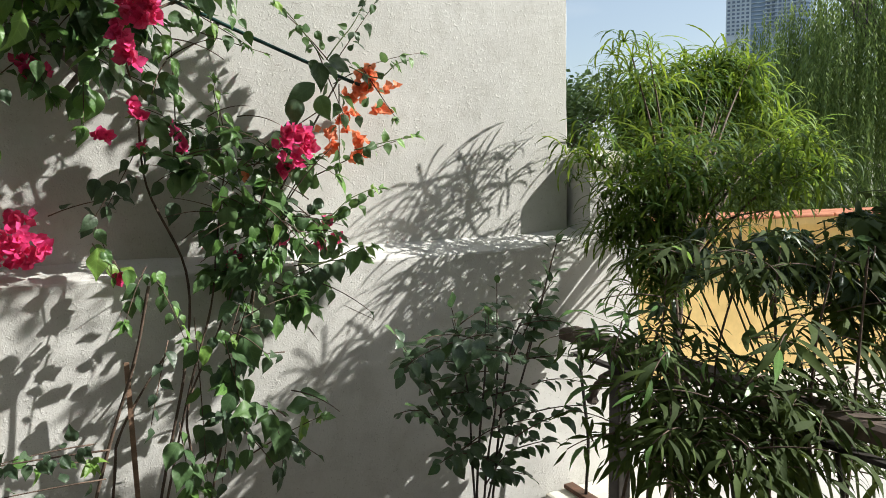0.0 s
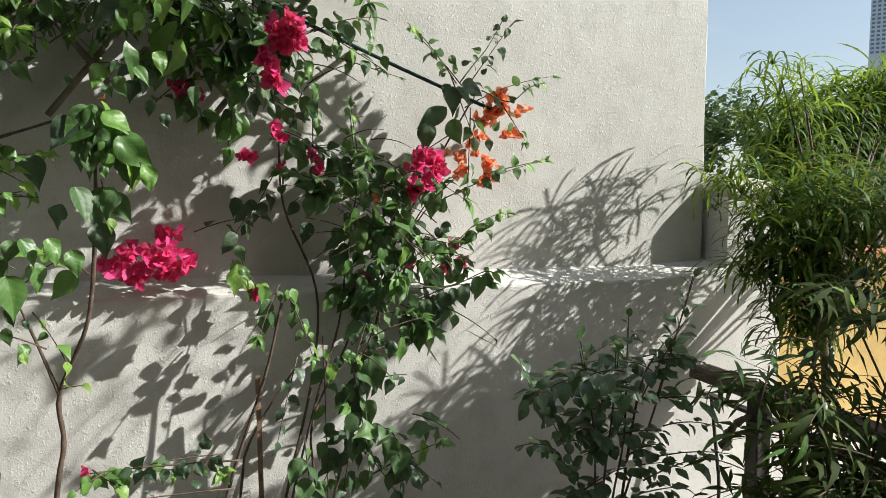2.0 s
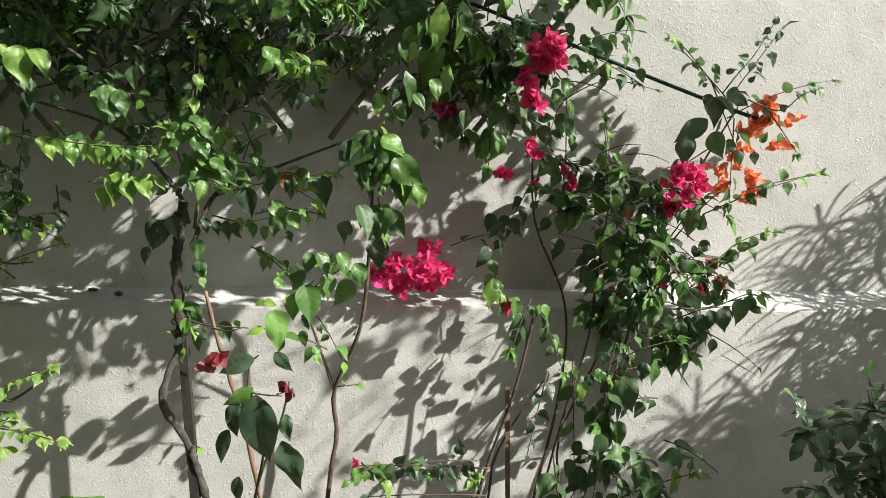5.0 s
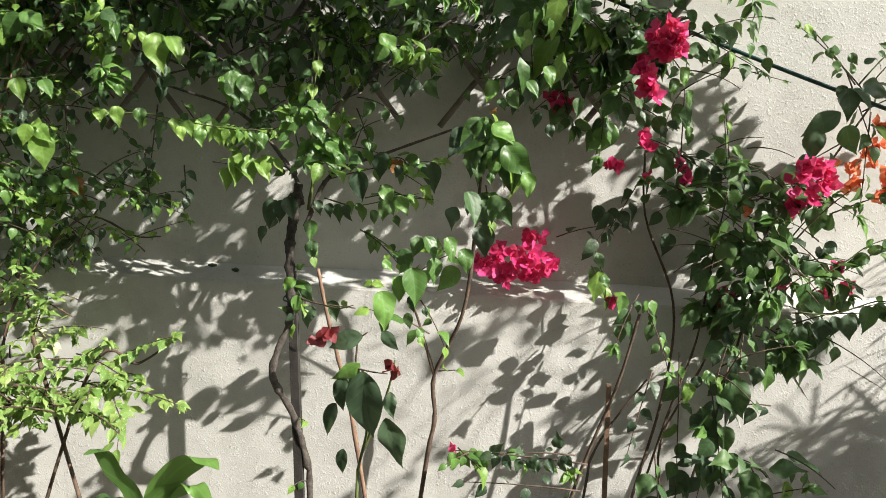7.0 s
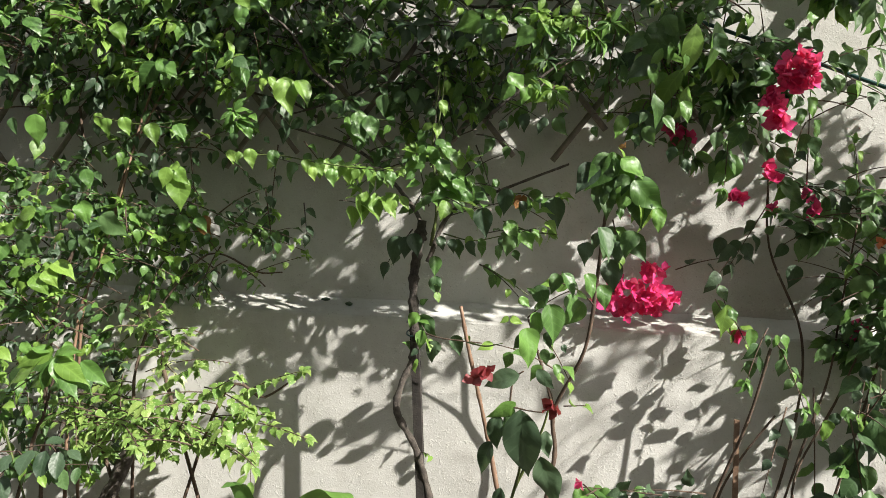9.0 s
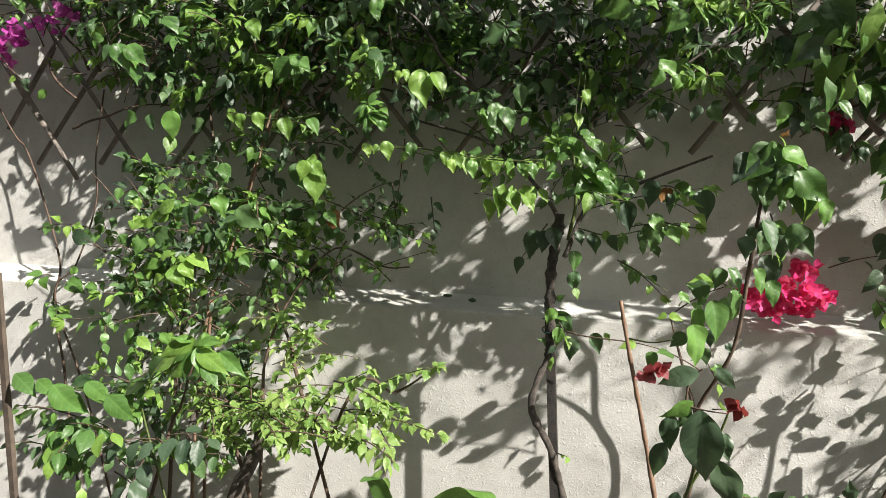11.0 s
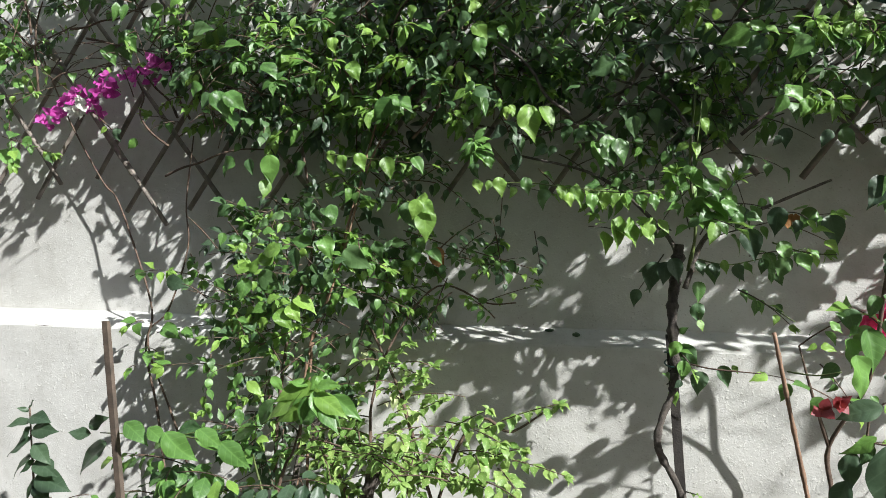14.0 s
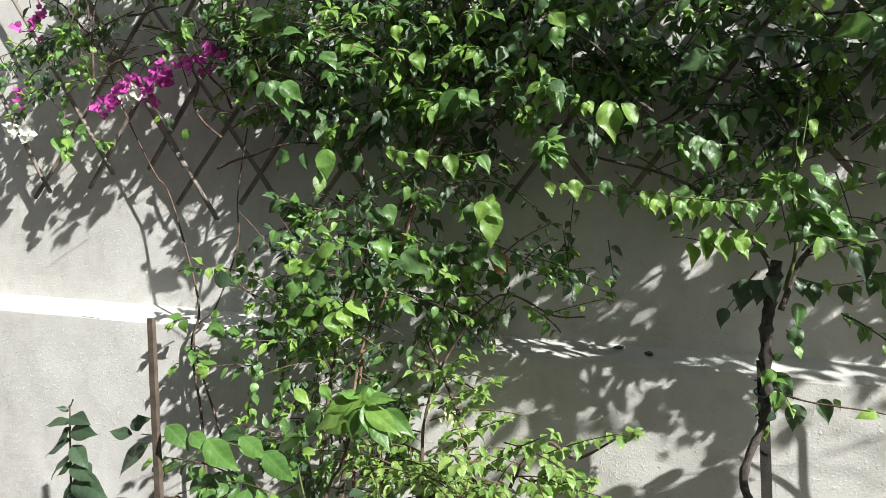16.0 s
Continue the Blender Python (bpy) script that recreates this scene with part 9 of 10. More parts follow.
sapling.one((-2.178, 1.245, 1.080), 0.055, (-0.56, -0.37, -0.74), (0.1, -0.75, 0.7), 'pointed', LEAF_DARK)
sapling.one((-2.175, 1.245, 1.050), 0.089, (-0.87, -0.22, -0.44), (0.1, -0.75, 0.7), 'slim', LEAF_DARK)
sapling.one((-2.168, 1.245, 1.040), 0.081, (0.84, -0.25, -0.48), (0.1, -0.75, 0.7), 'pointed', LEAF_DARK)
sapling.one((-2.172, 1.245, 1.012), 0.090, (-0.78, -0.22, -0.58), (0.1, -0.75, 0.7), 'pointed', LEAF_DARK)
sapling.one((-2.165, 1.245, 0.999), 0.056, (-0.74, -0.36, -0.57), (0.1, -0.75, 0.7), 'slim', LEAF_DARK)
sapling.one((-2.165, 1.245, 0.997), 0.093, (0.95, -0.22, -0.22), (0.1, -0.75, 0.7), 'pointed', LEAF_DARK)
sapling.one((-2.161, 1.245, 0.962), 0.118, (0.98, -0.17, -0.11), (0.1, -0.75, 0.7), 'pointed', LEAF_DARK)
sapling.one((-2.162, 1.245, 0.956), 0.064, (-0.43, -0.31, -0.85), (0.1, -0.75, 0.7), 'slim', LEAF_DARK)
sapling.one((-2.165, 1.245, 0.945), 0.081, (0.84, -0.25, -0.49), (0.1, -0.75, 0.7), 'pointed', LEAF_DARK)
sapling.finish()

magenta = Plant('bougainvillea', (-2.712, 1.900, 0.020), 'thin bougainvillea with magenta and white bracts in the trellis', 'bougainvillea', seed=23)
magenta.one((-2.428, 1.924, 2.316), 0.096, (0.54, -0.06, -0.84), SUNWARD, 'ovate', LEAF)
magenta.one((-2.410, 1.939, 2.369), 0.075, (0.30, -0.13, -0.95), SUNWARD, 'ovate', LEAF)
magenta.one((-2.504, 1.909, 2.277), 0.096, (0.41, -0.05, -0.91), SUNWARD, 'ovate', LEAF)
magenta.one((-2.551, 1.932, 2.234), 0.079, (0.54, -0.06, -0.84), SUNWARD, 'ovate', LEAF)
magenta.one((-2.605, 1.911, 2.229), 0.091, (0.56, -0.08, -0.82), SUNWARD, 'ovate', LEAF)
magenta.one((-3.096, 1.924, 2.320), 0.123, (0.63, -0.07, -0.77), SUNWARD, 'ovate', LEAF)
magenta.one((-3.109, 1.930, 1.896), 0.126, (0.63, -0.10, -0.77), SUNWARD, 'ovate', LEAF)
magenta.one((-2.936, 1.952, 2.201), 0.055, (0.58, -0.02, -0.81), SUNWARD, 'ovate', LEAF_YOUNG_LIT)
magenta.one((-2.967, 1.943, 2.160), 0.074, (-0.50, -0.12, -0.86), SUNWARD, 'ovate', LEAF)
magenta.one((-3.051, 1.920, 2.155), 0.072, (0.71, -0.02, -0.70), SUNWARD, 'ovate', LEAF)
magenta.one((-2.900, 1.929, 1.872), 0.057, (0.58, -0.08, -0.81), FRONT, 'ovate', LEAF_SHADE)
magenta.one((-2.497, 1.942, 1.897), 0.058, (-0.80, -0.20, -0.56), SUNWARD, 'ovate', LEAF)
magenta.one((-2.571, 1.924, 1.940), 0.056, (0.29, -0.07, -0.96), FRONT, 'ovate', LEAF_DARK)
magenta.one((-3.032, 1.930, 2.378), 0.056, (-0.61, -0.16, -0.77), SUNWARD, 'ovate', LEAF)
magenta.one((-2.995, 1.944, 2.273), 0.065, (-0.55, -0.11, -0.82), SUNWARD, 'ovate', LEAF)
magenta.one((-3.066, 1.920, 2.043), 0.050, (-0.50, -0.08, -0.86), SUNWARD, 'ovate', LEAF)
magenta.one((-3.031, 1.947, 1.941), 0.060, (0.61, -0.11, -0.79), SUNWARD, 'ovate', LEAF)
magenta.one((-2.101, 1.852, 1.414), 0.061, (0.70, -0.01, -0.71), SUNWARD, 'ovate', LEAF)
magenta.one((-2.241, 1.892, 1.407), 0.049, (-0.84, -0.12, -0.53), FRONT, 'ovate', LEAF_SHADE)
magenta.one((-2.133, 1.867, 1.468), 0.048, (-0.30, -0.24, -0.92), FRONT, 'ovate', LEAF_SHADE)
magenta.one((-2.314, 1.874, 1.406), 0.089, (0.97, -0.07, -0.23), FRONT, 'ovate', LEAF_DARK)
magenta.one((-2.317, 1.859, 1.253), 0.087, (0.91, -0.11, -0.41), SUNWARD, 'ovate', LEAF)
magenta.one((-2.237, 1.858, 1.247), 0.058, (0.88, -0.10, -0.46), SUNWARD, 'ovate', LEAF)
magenta.one((-2.303, 1.883, 1.298), 0.043, (-0.70, -0.18, -0.69), SUNWARD, 'ovate', LEAF)
magenta.stem([(-2.197, 1.900, 0.000), (-2.332, 1.900, 0.677), (-2.394, 1.920, 0.954), (-2.461, 1.940, 1.162), (-2.442, 1.950, 1.299), (-2.533, 1.960, 1.535), (-2.627, 1.980, 1.699), (-2.701, 1.990, 1.764), (-2.848, 1.980, 1.998), (-2.999, 1.970, 2.303)], 0.0044, 0.0025)
magenta.stem([(-2.039, 1.920, 0.000), (-2.280, 1.920, 0.810), (-2.443, 1.930, 1.183), (-2.363, 1.940, 1.302), (-2.289, 1.950, 1.515), (-2.311, 1.970, 1.671), (-2.287, 1.980, 1.905)], 0.0036, 0.0025)
magenta.twig((-2.590, 1.930, 1.932), (-2.971, 1.900, 2.218), 9, 0.049, 0.02, 0.5)
magenta.twig((-2.835, 1.920, 2.150), (-2.457, 1.920, 2.156), 9, 0.049, 0.02, 0.4)
magenta.twig((-3.085, 1.900, 1.937), (-2.829, 1.900, 1.861), 7, 0.049, 0.0, 0.3)
magenta.twig((-3.026, 1.900, 2.285), (-2.897, 1.880, 2.085), 9, 0.049, 0.0, 0.3)
magenta.twig((-2.577, 1.920, 2.305), (-2.486, 1.900, 2.212), 6, 0.0539)
magenta.twig((-2.920, 1.900, 2.091), (-3.230, 1.880, 2.047), 9, 0.0539, 0.02, 0.4)
magenta.twig((-3.056, 1.900, 2.040), (-3.007, 1.880, 1.826), 6, 0.0588)
magenta.twig((-2.519, 1.930, 1.416), (-2.328, 1.900, 1.439), 7, 0.049, 0.02, 0.4)
magenta.twig((-2.393, 1.920, 1.225), (-2.105, 1.900, 1.266), 9, 0.0441, 0.01, 0.2)
magenta.twig((-2.450, 1.920, 1.262), (-2.485, 1.880, 1.246), 5, 0.0588)
magenta.twig((-2.450, 1.920, 1.164), (-2.358, 1.880, 1.165), 3, 0.0637)
magenta.twig((-2.487, 1.920, 1.104), (-2.505, 1.900, 1.087), 2, 0.049)
magenta.twig((-2.362, 1.940, 1.437), (-2.120, 1.920, 1.384), 8, 0.0441)
magenta.twig((-2.270, 1.940, 1.496), (-2.208, 1.920, 1.401), 6, 0.0441)
magenta.fill(-3.380, -2.812, 1.850, 2.000, 2.026, 2.337, 22, 7, 0.049, young=0.3)
magenta.fill(-3.525, -2.447, 1.850, 2.000, 2.116, 2.704, 30, 7, 0.049, young=0.15)
magenta.fill(-3.4, -2.4, 1.9, 2.0, 2.05, 2.5, 46, 8, 0.042, young=0.3)
# leaves past the view's top edge, added to shade the upper left wall
climber.fill(-2.9, -2.2, 1.75, 1.95, 2.38, 2.8, 60, 9, 0.05, young=0.1)
magenta.canes(-3.167, -2.348, 1.900, 2.000, 1.828, 2.371, 8, 0.3434)
magenta.fill(-2.647, -2.124, 1.880, 2.000, 2.145, 2.316, 10, 7, 0.0471, young=0.2)
magenta.cluster((-2.851, 1.900, 1.988), 0.040, 0.030, 4, MAGENTA, 0.0265)
magenta.cluster((-2.733, 1.900, 2.041), 0.060, 0.030, 8, MAGENTA, 0.0265)
magenta.cluster((-2.605, 1.900, 2.082), 0.053, 0.030, 5, MAGENTA, 0.0265)
magenta.cluster((-2.482, 1.900, 2.105), 0.040, 0.030, 4, MAGENTA, 0.0265)
magenta.cluster((-2.354, 1.900, 2.115), 0.029, 0.030, 3, MAGENTA, 0.0265)
magenta.cluster((-3.219, 1.900, 2.326), 0.029, 0.030, 4, MAGENTA, 0.0265)
magenta.cluster((-3.182, 1.900, 2.364), 0.020, 0.030, 2, MAGENTA, 0.0265)
magenta.cluster((-3.318, 1.900, 2.292), 0.020, 0.030, 2, MAGENTA, 0.0265)
magenta.cluster((-3.237, 1.900, 1.891), 0.035, 0.021, 7, WHITE, 0.0306)
magenta.cluster((-2.650, 1.860, 2.008), 0.044, 0.026, 7, WHITE, 0.0281)
magenta.cluster((-2.831, 1.880, 1.989), 0.053, 0.033, 7, MAGENTA, 0.0294)
magenta.cluster((-2.685, 1.900, 2.052), 0.086, 0.075, 16, MAGENTA, 0.0294)
magenta.cluster((-2.585, 1.900, 2.065), 0.053, 0.058, 7, MAGENTA, 0.0294)
magenta.cluster((-2.396, 1.900, 2.115), 0.086, 0.037, 12, MAGENTA, 0.0294)
magenta.cluster((-2.698, 1.950, 1.993), 0.066, 0.033, 3, MAGENTA, 0.0294)
magenta.cluster((-2.681, 1.860, 2.009), 0.035, 0.032, 8, WHITE, 0.0281)
magenta.cluster((-2.614, 1.900, 2.057), 0.014, 0.014, 4, WHITE, 0.0255)
magenta.cluster((-3.256, 1.900, 2.053), 0.066, 0.067, 4, MAGENTA, 0.0294)
magenta.cluster((-3.288, 1.900, 1.926), 0.071, 0.035, 8, WHITE, 0.0281)
magenta.cluster((-3.170, 1.880, 2.294), 0.040, 0.050, 3, MAGENTA, 0.0294)

jasmine = Plant('jasmine_shrub', (0.999, 1.570, 0.020), 'small dark-leaved shrub with white star flowers below the ledge', 'shrub', kind='ellipse', leaf=LEAF_JASMINE, young=LEAF_SHADE, seed=29)
jasmine.level, jasmine.droop = True, 0.2
jasmine.stem([(0.970, 1.570, 0.000), (0.915, 1.570, 0.655), (0.891, 1.550, 0.912), (0.846, 1.550, 1.125)], 0.0043, 0.0013, BARK_GREY)
jasmine.stem([(0.900, 1.570, 0.000), (0.950, 1.570, 0.647), (0.976, 1.550, 0.898), (0.992, 1.570, 1.167)], 0.0043, 0.0013, BARK_GREY)
jasmine.stem([(0.803, 1.570, 0.000), (0.968, 1.570, 0.643), (1.093, 1.590, 0.949), (1.228, 1.630, 1.283)], 0.0043, 0.0013, BARK_GREY)
jasmine.stem([(0.907, 1.570, 0.000), (0.977, 1.570, 0.641), (1.025, 1.570, 0.979), (1.094, 1.590, 1.092), (1.203, 1.610, 1.174)], 0.0043, 0.0013, BARK_GREY)
jasmine.stem([(0.909, 1.570, 0.000), (0.925, 1.570, 0.653), (0.937, 1.540, 0.983), (0.934, 1.530, 1.119)], 0.0043, 0.0013, BARK_GREY)
jasmine.twig((0.902, 1.570, 0.905), (0.836, 1.530, 1.151), 16, 0.0547, 0.01, 0.04, droop=0.1)
jasmine.twig((0.989, 1.570, 0.922), (0.968, 1.530, 1.204), 16, 0.0547, 0.01, 0.04, droop=0.1)
jasmine.twig((1.079, 1.570, 0.971), (1.155, 1.530, 1.295), 18, 0.0488, 0.01, 0.04, droop=0.1)
jasmine.twig((0.850, 1.570, 0.823), (0.681, 1.530, 1.105), 18, 0.0547, 0.01, 0.04, droop=0.1)
jasmine.twig((1.035, 1.570, 0.978), (1.146, 1.530, 1.204), 16, 0.0488, 0.01, 0.04, droop=0.1)
jasmine.twig((0.955, 1.570, 0.973), (0.942, 1.530, 1.118), 15, 0.0547, 0.01, 0.04, droop=0.1)
jasmine.twig((0.970, 1.570, 0.801), (1.107, 1.530, 0.820), 14, 0.0547, 0.01, 0.04, droop=0.1)
jasmine.twig((0.883, 1.570, 0.755), (0.736, 1.530, 0.914), 14, 0.0547, 0.01, 0.04, droop=0.1)
jasmine.twig((0.934, 1.570, 0.698), (1.051, 1.530, 0.672), 14, 0.0604, 0.01, 0.04, droop=0.1)
jasmine.twig((0.934, 1.570, 0.776), (0.795, 1.530, 0.757), 13, 0.0547, 0.01, 0.04, droop=0.1)
jasmine.twig((0.971, 1.570, 0.894), (1.071, 1.530, 0.905), 13, 0.0488, 0.01, 0.04, droop=0.1)
jasmine.twig((0.954, 1.570, 0.866), (0.864, 1.530, 0.937), 12, 0.0604, 0.01, 0.04, droop=0.1)
jasmine.twig((1.022, 1.570, 0.727), (1.125, 1.530, 0.753), 12, 0.0547, 0.01, 0.04, droop=0.1)
jasmine.twig((0.920, 1.570, 0.978), (0.801, 1.530, 1.020), 11, 0.0488, 0.01, 0.04, droop=0.1)
jasmine.twig((0.950, 1.570, 0.647), (0.998, 1.530, 0.747), 13, 0.0604, 0.01, 0.04, droop=0.1)
jasmine.fill(0.82, 1.103, 1.490, 1.670, 0.70, 1.08, 30, 8, 0.05)
jasmine.cluster((0.942, 1.500, 1.070), 0.0057, 0.0095, 2, WHITE, 0.0247, kind='star')
jasmine.cluster((0.953, 1.490, 0.852), 0.0057, 0.0057, 1, WHITE, 0.0209, kind='star')
jasmine.cluster((0.917, 1.510, 1.067), 0.0038, 0.0038, 1, WHITE, 0.0133)
jasmine.finish("leaf", "flower")

bamboo = Plant('bamboo_leaf_shrub', (1.402, 1.100, 0.020), 'shrub with many slim pointed leaves, coloured as in shade, before the railing', 'shrub', bark=BARK, leaf=LEAF_BAMBOO, young=LEAF, kind='narrow', seed=37)
bamboo.level, bamboo.droop = True, 0.22
bamboo.stem([(1.244, 1.300, 0.000), (1.278, 1.300, 0.671), (1.297, 1.300, 0.935), (1.332, 1.320, 1.072), (1.363, 1.340, 1.212)], 0.0053, 0.0019, BARK, 0.2)
bamboo.stem([(0.968, 1.250, 0.000), (1.151, 1.250, 0.720), (1.192, 1.250, 0.855), (1.290, 1.270, 0.959), (1.359, 1.250, 1.140)], 0.0053, 0.0019, BARK, 0.2)
bamboo.stem([(1.548, 1.200, 0.000), (1.318, 1.200, 0.703), (1.243, 1.220, 0.883), (1.172, 1.250, 0.982)], 0.0053, 0.0019, BARK, 0.2)
bamboo.stem([(1.332, 1.200, 0.000), (1.367, 1.200, 0.693), (1.380, 1.200, 0.879), (1.379, 1.180, 1.067), (1.413, 1.150, 1.258)], 0.0053, 0.0019, BARK, 0.2)
bamboo.stem([(1.501, 1.100, 0.000), (1.471, 1.100, 0.711), (1.462, 1.080, 0.971), (1.443, 1.080, 1.161), (1.455, 1.080, 1.303)], 0.0053, 0.0019, BARK, 0.2)
bamboo.stem([(1.478, 1.000, 0.000), (1.473, 1.000, 0.753), (1.474, 1.000, 1.056), (1.536, 1.000, 1.293)], 0.0052, 0.0019, BARK, 0.2)
bamboo.stem([(1.504, 0.950, 0.000), (1.538, 0.950, 0.760), (1.555, 0.950, 1.058), (1.574, 0.950, 1.308)], 0.0052, 0.0019, BARK, 0.2)
bamboo.stem([(1.621, 0.950, 0.000), (1.707, 0.950, 0.723), (1.762, 0.950, 1.098), (1.833, 0.950, 1.293)], 0.0052, 0.0019, BARK, 0.2)
bamboo.twig((1.322, 1.310, 1.075), (1.110, 1.270, 1.177), 9, 0.0819, 0.015, 0.6, droop=0.25, r=0.0013)
bamboo.twig((1.309, 1.310, 1.018), (1.062, 1.270, 1.113), 9, 0.0819, 0.015, 0.5, droop=0.25, r=0.0013)
bamboo.twig((1.299, 1.310, 1.048), (1.013, 1.270, 1.171), 8, 0.0819, 0.015, 0.7, droop=0.25, r=0.0013)
bamboo.twig((1.325, 1.310, 1.133), (1.178, 1.270, 1.127), 7, 0.0819, 0.015, 0.5, droop=0.25, r=0.0013)
bamboo.twig((1.333, 1.310, 1.189), (1.229, 1.270, 1.299), 6, 0.0819, 0.015, 0.8, droop=0.25, r=0.0013)
bamboo.twig((1.336, 1.310, 1.074), (1.480, 1.270, 1.079), 8, 0.0819, 0.015, 0.1, droop=0.25, r=0.0013)
bamboo.twig((1.273, 1.310, 0.936), (1.063, 1.270, 0.973), 8, 0.0819, 0.015, 0.1, droop=0.25, r=0.0013)
bamboo.twig((1.293, 1.310, 0.845), (1.047, 1.270, 0.847), 9, 0.0819, 0.015, 0.1, droop=0.25, r=0.0013)
bamboo.twig((1.274, 1.310, 0.878), (1.097, 1.270, 0.865), 9, 0.0819, 0.015, 0.1, droop=0.25, r=0.0013)
bamboo.twig((1.332, 1.310, 1.218), (1.395, 1.270, 1.260), 7, 0.0819, 0.015, 0.3, droop=0.25, r=0.0013)
bamboo.fill(1.12, 1.42, 1.0, 1.35, 0.93, 1.14, 44, 8, 0.085, young=0.1, reach=0.15)
bamboo.fill(1.198, 1.865, 0.980, 1.250, 1.183, 1.298, 26, 8, 0.089, young=0.04, reach=0.17)
bamboo.fill(1.401, 1.915, 0.980, 1.200, 0.997, 1.154, 34, 8, 0.092, young=0.03, reach=0.15)
bamboo.fill(1.071, 1.931, 1.000, 1.300, 0.785, 0.890, 80, 8, 0.095, young=0.03, reach=0.14)
bamboo.fill(1.198, 1.829, 0.950, 1.200, 0.785, 0.963, 55, 8, 0.100, young=0.02, reach=0.14)
bamboo.fill(1.182, 1.610, 1.120, 1.350, 0.816, 0.941, 37, 8, 0.089, young=0.02, reach=0.13)
bamboo.fill(1.753, 2.199, 0.900, 1.150, 0.682, 1.294, 43, 8, 0.094, young=0.03, reach=0.15)
bamboo.one((1.416, 1.000, 1.077), 0.0948, kind='lance', face=(0.2, -0.9, 0.5))
bamboo.one((1.517, 1.000, 1.000), 0.0948, kind='lance', face=(0.2, -0.9, 0.5))
bamboo.one((1.566, 1.000, 0.858), 0.0948, kind='lance', face=(0.2, -0.9, 0.5))
bamboo.one((1.189, 1.150, 1.316), 0.0718, down=(0.9, -0.2, -0.2), face=(0.2, -0.5, 1), kind='lance', material=LEAF_YOUNG_LIT)
part("seed_pod", tube(bmesh.new(), spline([(1.483, 1.680, 0.860), (1.483, 1.727, 0.828), (1.483, 1.769, 0.778), (1.484, 1.786, 0.728)], 6), 0.006, 0.016, 8, 0.35, 0.35), STAKE, bamboo.root, "dark ridged seed pod")
bamboo.finish()

dusky = Plant('broad_leaf_shrub', (2.06, 1.14, -0.33), 'shaded shrub with broad dark leaves beyond the railing', 'shrub', bark=GREEN_STEM, leaf=LEAF_BAMBOO, young=LEAF_DARK, kind='slim', seed=43)
dusky.level, dusky.droop = True, 0.35
dusky.stem([(2.066, 1.140, -0.340), (1.664, 1.170, 0.597), (1.287, 1.220, 1.308)], 0.0057, 0.0019)
dusky.stem([(2.066, 1.140, -0.340), (1.717, 1.170, 0.597), (1.394, 1.220, 1.302)], 0.0057, 0.0019)
dusky.stem([(2.066, 1.140, -0.340), (1.771, 1.170, 0.598), (1.486, 1.220, 1.298)], 0.0057, 0.0019)
dusky.stem([(2.066, 1.140, -0.340), (1.813, 1.170, 0.598), (1.581, 1.220, 1.335)], 0.0057, 0.0019)
dusky.stem([(2.066, 1.140, -0.340), (1.876, 1.170, 0.598), (1.702, 1.220, 1.343)], 0.0057, 0.0019)
dusky.stem([(2.066, 1.140, -0.340), (1.929, 1.170, 0.599), (1.810, 1.220, 1.340)], 0.0057, 0.0019)
dusky.stem([(2.066, 1.140, -0.340), (2.003, 1.170, 0.599), (1.942, 1.220, 1.380)], 0.0057, 0.0019)
dusky.stem([(2.066, 1.140, -0.340), (1.748, 1.170, 0.598), (1.452, 1.220, 1.231)], 0.0057, 0.0019)
dusky.fill(1.257, 1.516, 1.120, 1.300, 1.233, 1.326, 18, 8, 0.08, young=0.1, reach=0.13, kind='narrow')
dusky.fill(1.517, 1.830, 1.100, 1.300, 1.195, 1.319, 34, 8, 0.085, young=0.1, reach=0.13, kind='narrow')
dusky.fill(1.781, 2.265, 1.050, 1.300, 1.043, 1.335, 60, 8, 0.072, young=0.1, reach=0.16)
dusky.fill(1.8, 2.4, 0.9, 1.25, 1.15, 1.42, 50, 9, 0.085, young=0.1, reach=0.18)
# upper foliage outside the view, added to shade the jasmine and lower wall
dusky.fill(2.08, 2.5, 0.8, 1.06, 1.6, 2.15, 70, 9, 0.085, young=0.1, reach=0.15)
dusky.fill(1.72, 2.15, 1.0, 1.3, 2.1, 2.4, 26, 9, 0.085, young=0.1, reach=0.15)
open_to_sun((dusky,), SUNNY_RIGHT, False)
dusky.finish()


# the canopy that reaches out above the view, mostly unseen and added for shade
rose.fill(0.9, 1.5, 1.38, 1.62, 2.1, 2.5, 70, 9, 0.058)
rose.fill(0.3, 0.5, 1.77, 1.85, 0.72, 1.12, 16, 6, 0.062)
rose.fill(1.0, 1.5, 1.18, 1.4, 2.1, 2.42, 50, 9, 0.058)
rose.fill(0.35, 1.0, 1.15, 1.55, 2.2, 2.65, 96, 9, 0.062)
slender.fill(-0.35, 0.4, 1.15, 1.6, 2.17, 2.7, 115, 9, 0.062)
twisted.fill(-1.1, -0.3, 1.2, 1.6, 2.17, 2.7, 85, 9, 0.06)
twisted.fill(-1.2, -0.35, 1.93, 2.03, 1.85, 2.2, 40, 8, 0.05, young=0.1)
WALL_PLANTS = (rose, slender, twisted, redflower, pale, climber, broadleaf, magenta)
open_to_sun((rose, slender, twisted), SUNNY_WALL + SUNNY_TRUNK + SUNNY_LEFT + SUNNY_BRACTS + SUNNY_RIGHT + SUNNY_LEDGE)
open_to_sun((climber,), SUNNY_WALL + SUNNY_BRACTS + SUNNY_FAR + SUNNY_LEDGE)
open_to_sun((magenta,), SUNNY_LEFT + SUNNY_FAR)
for plant in WALL_PLANTS:
    plant.finish()


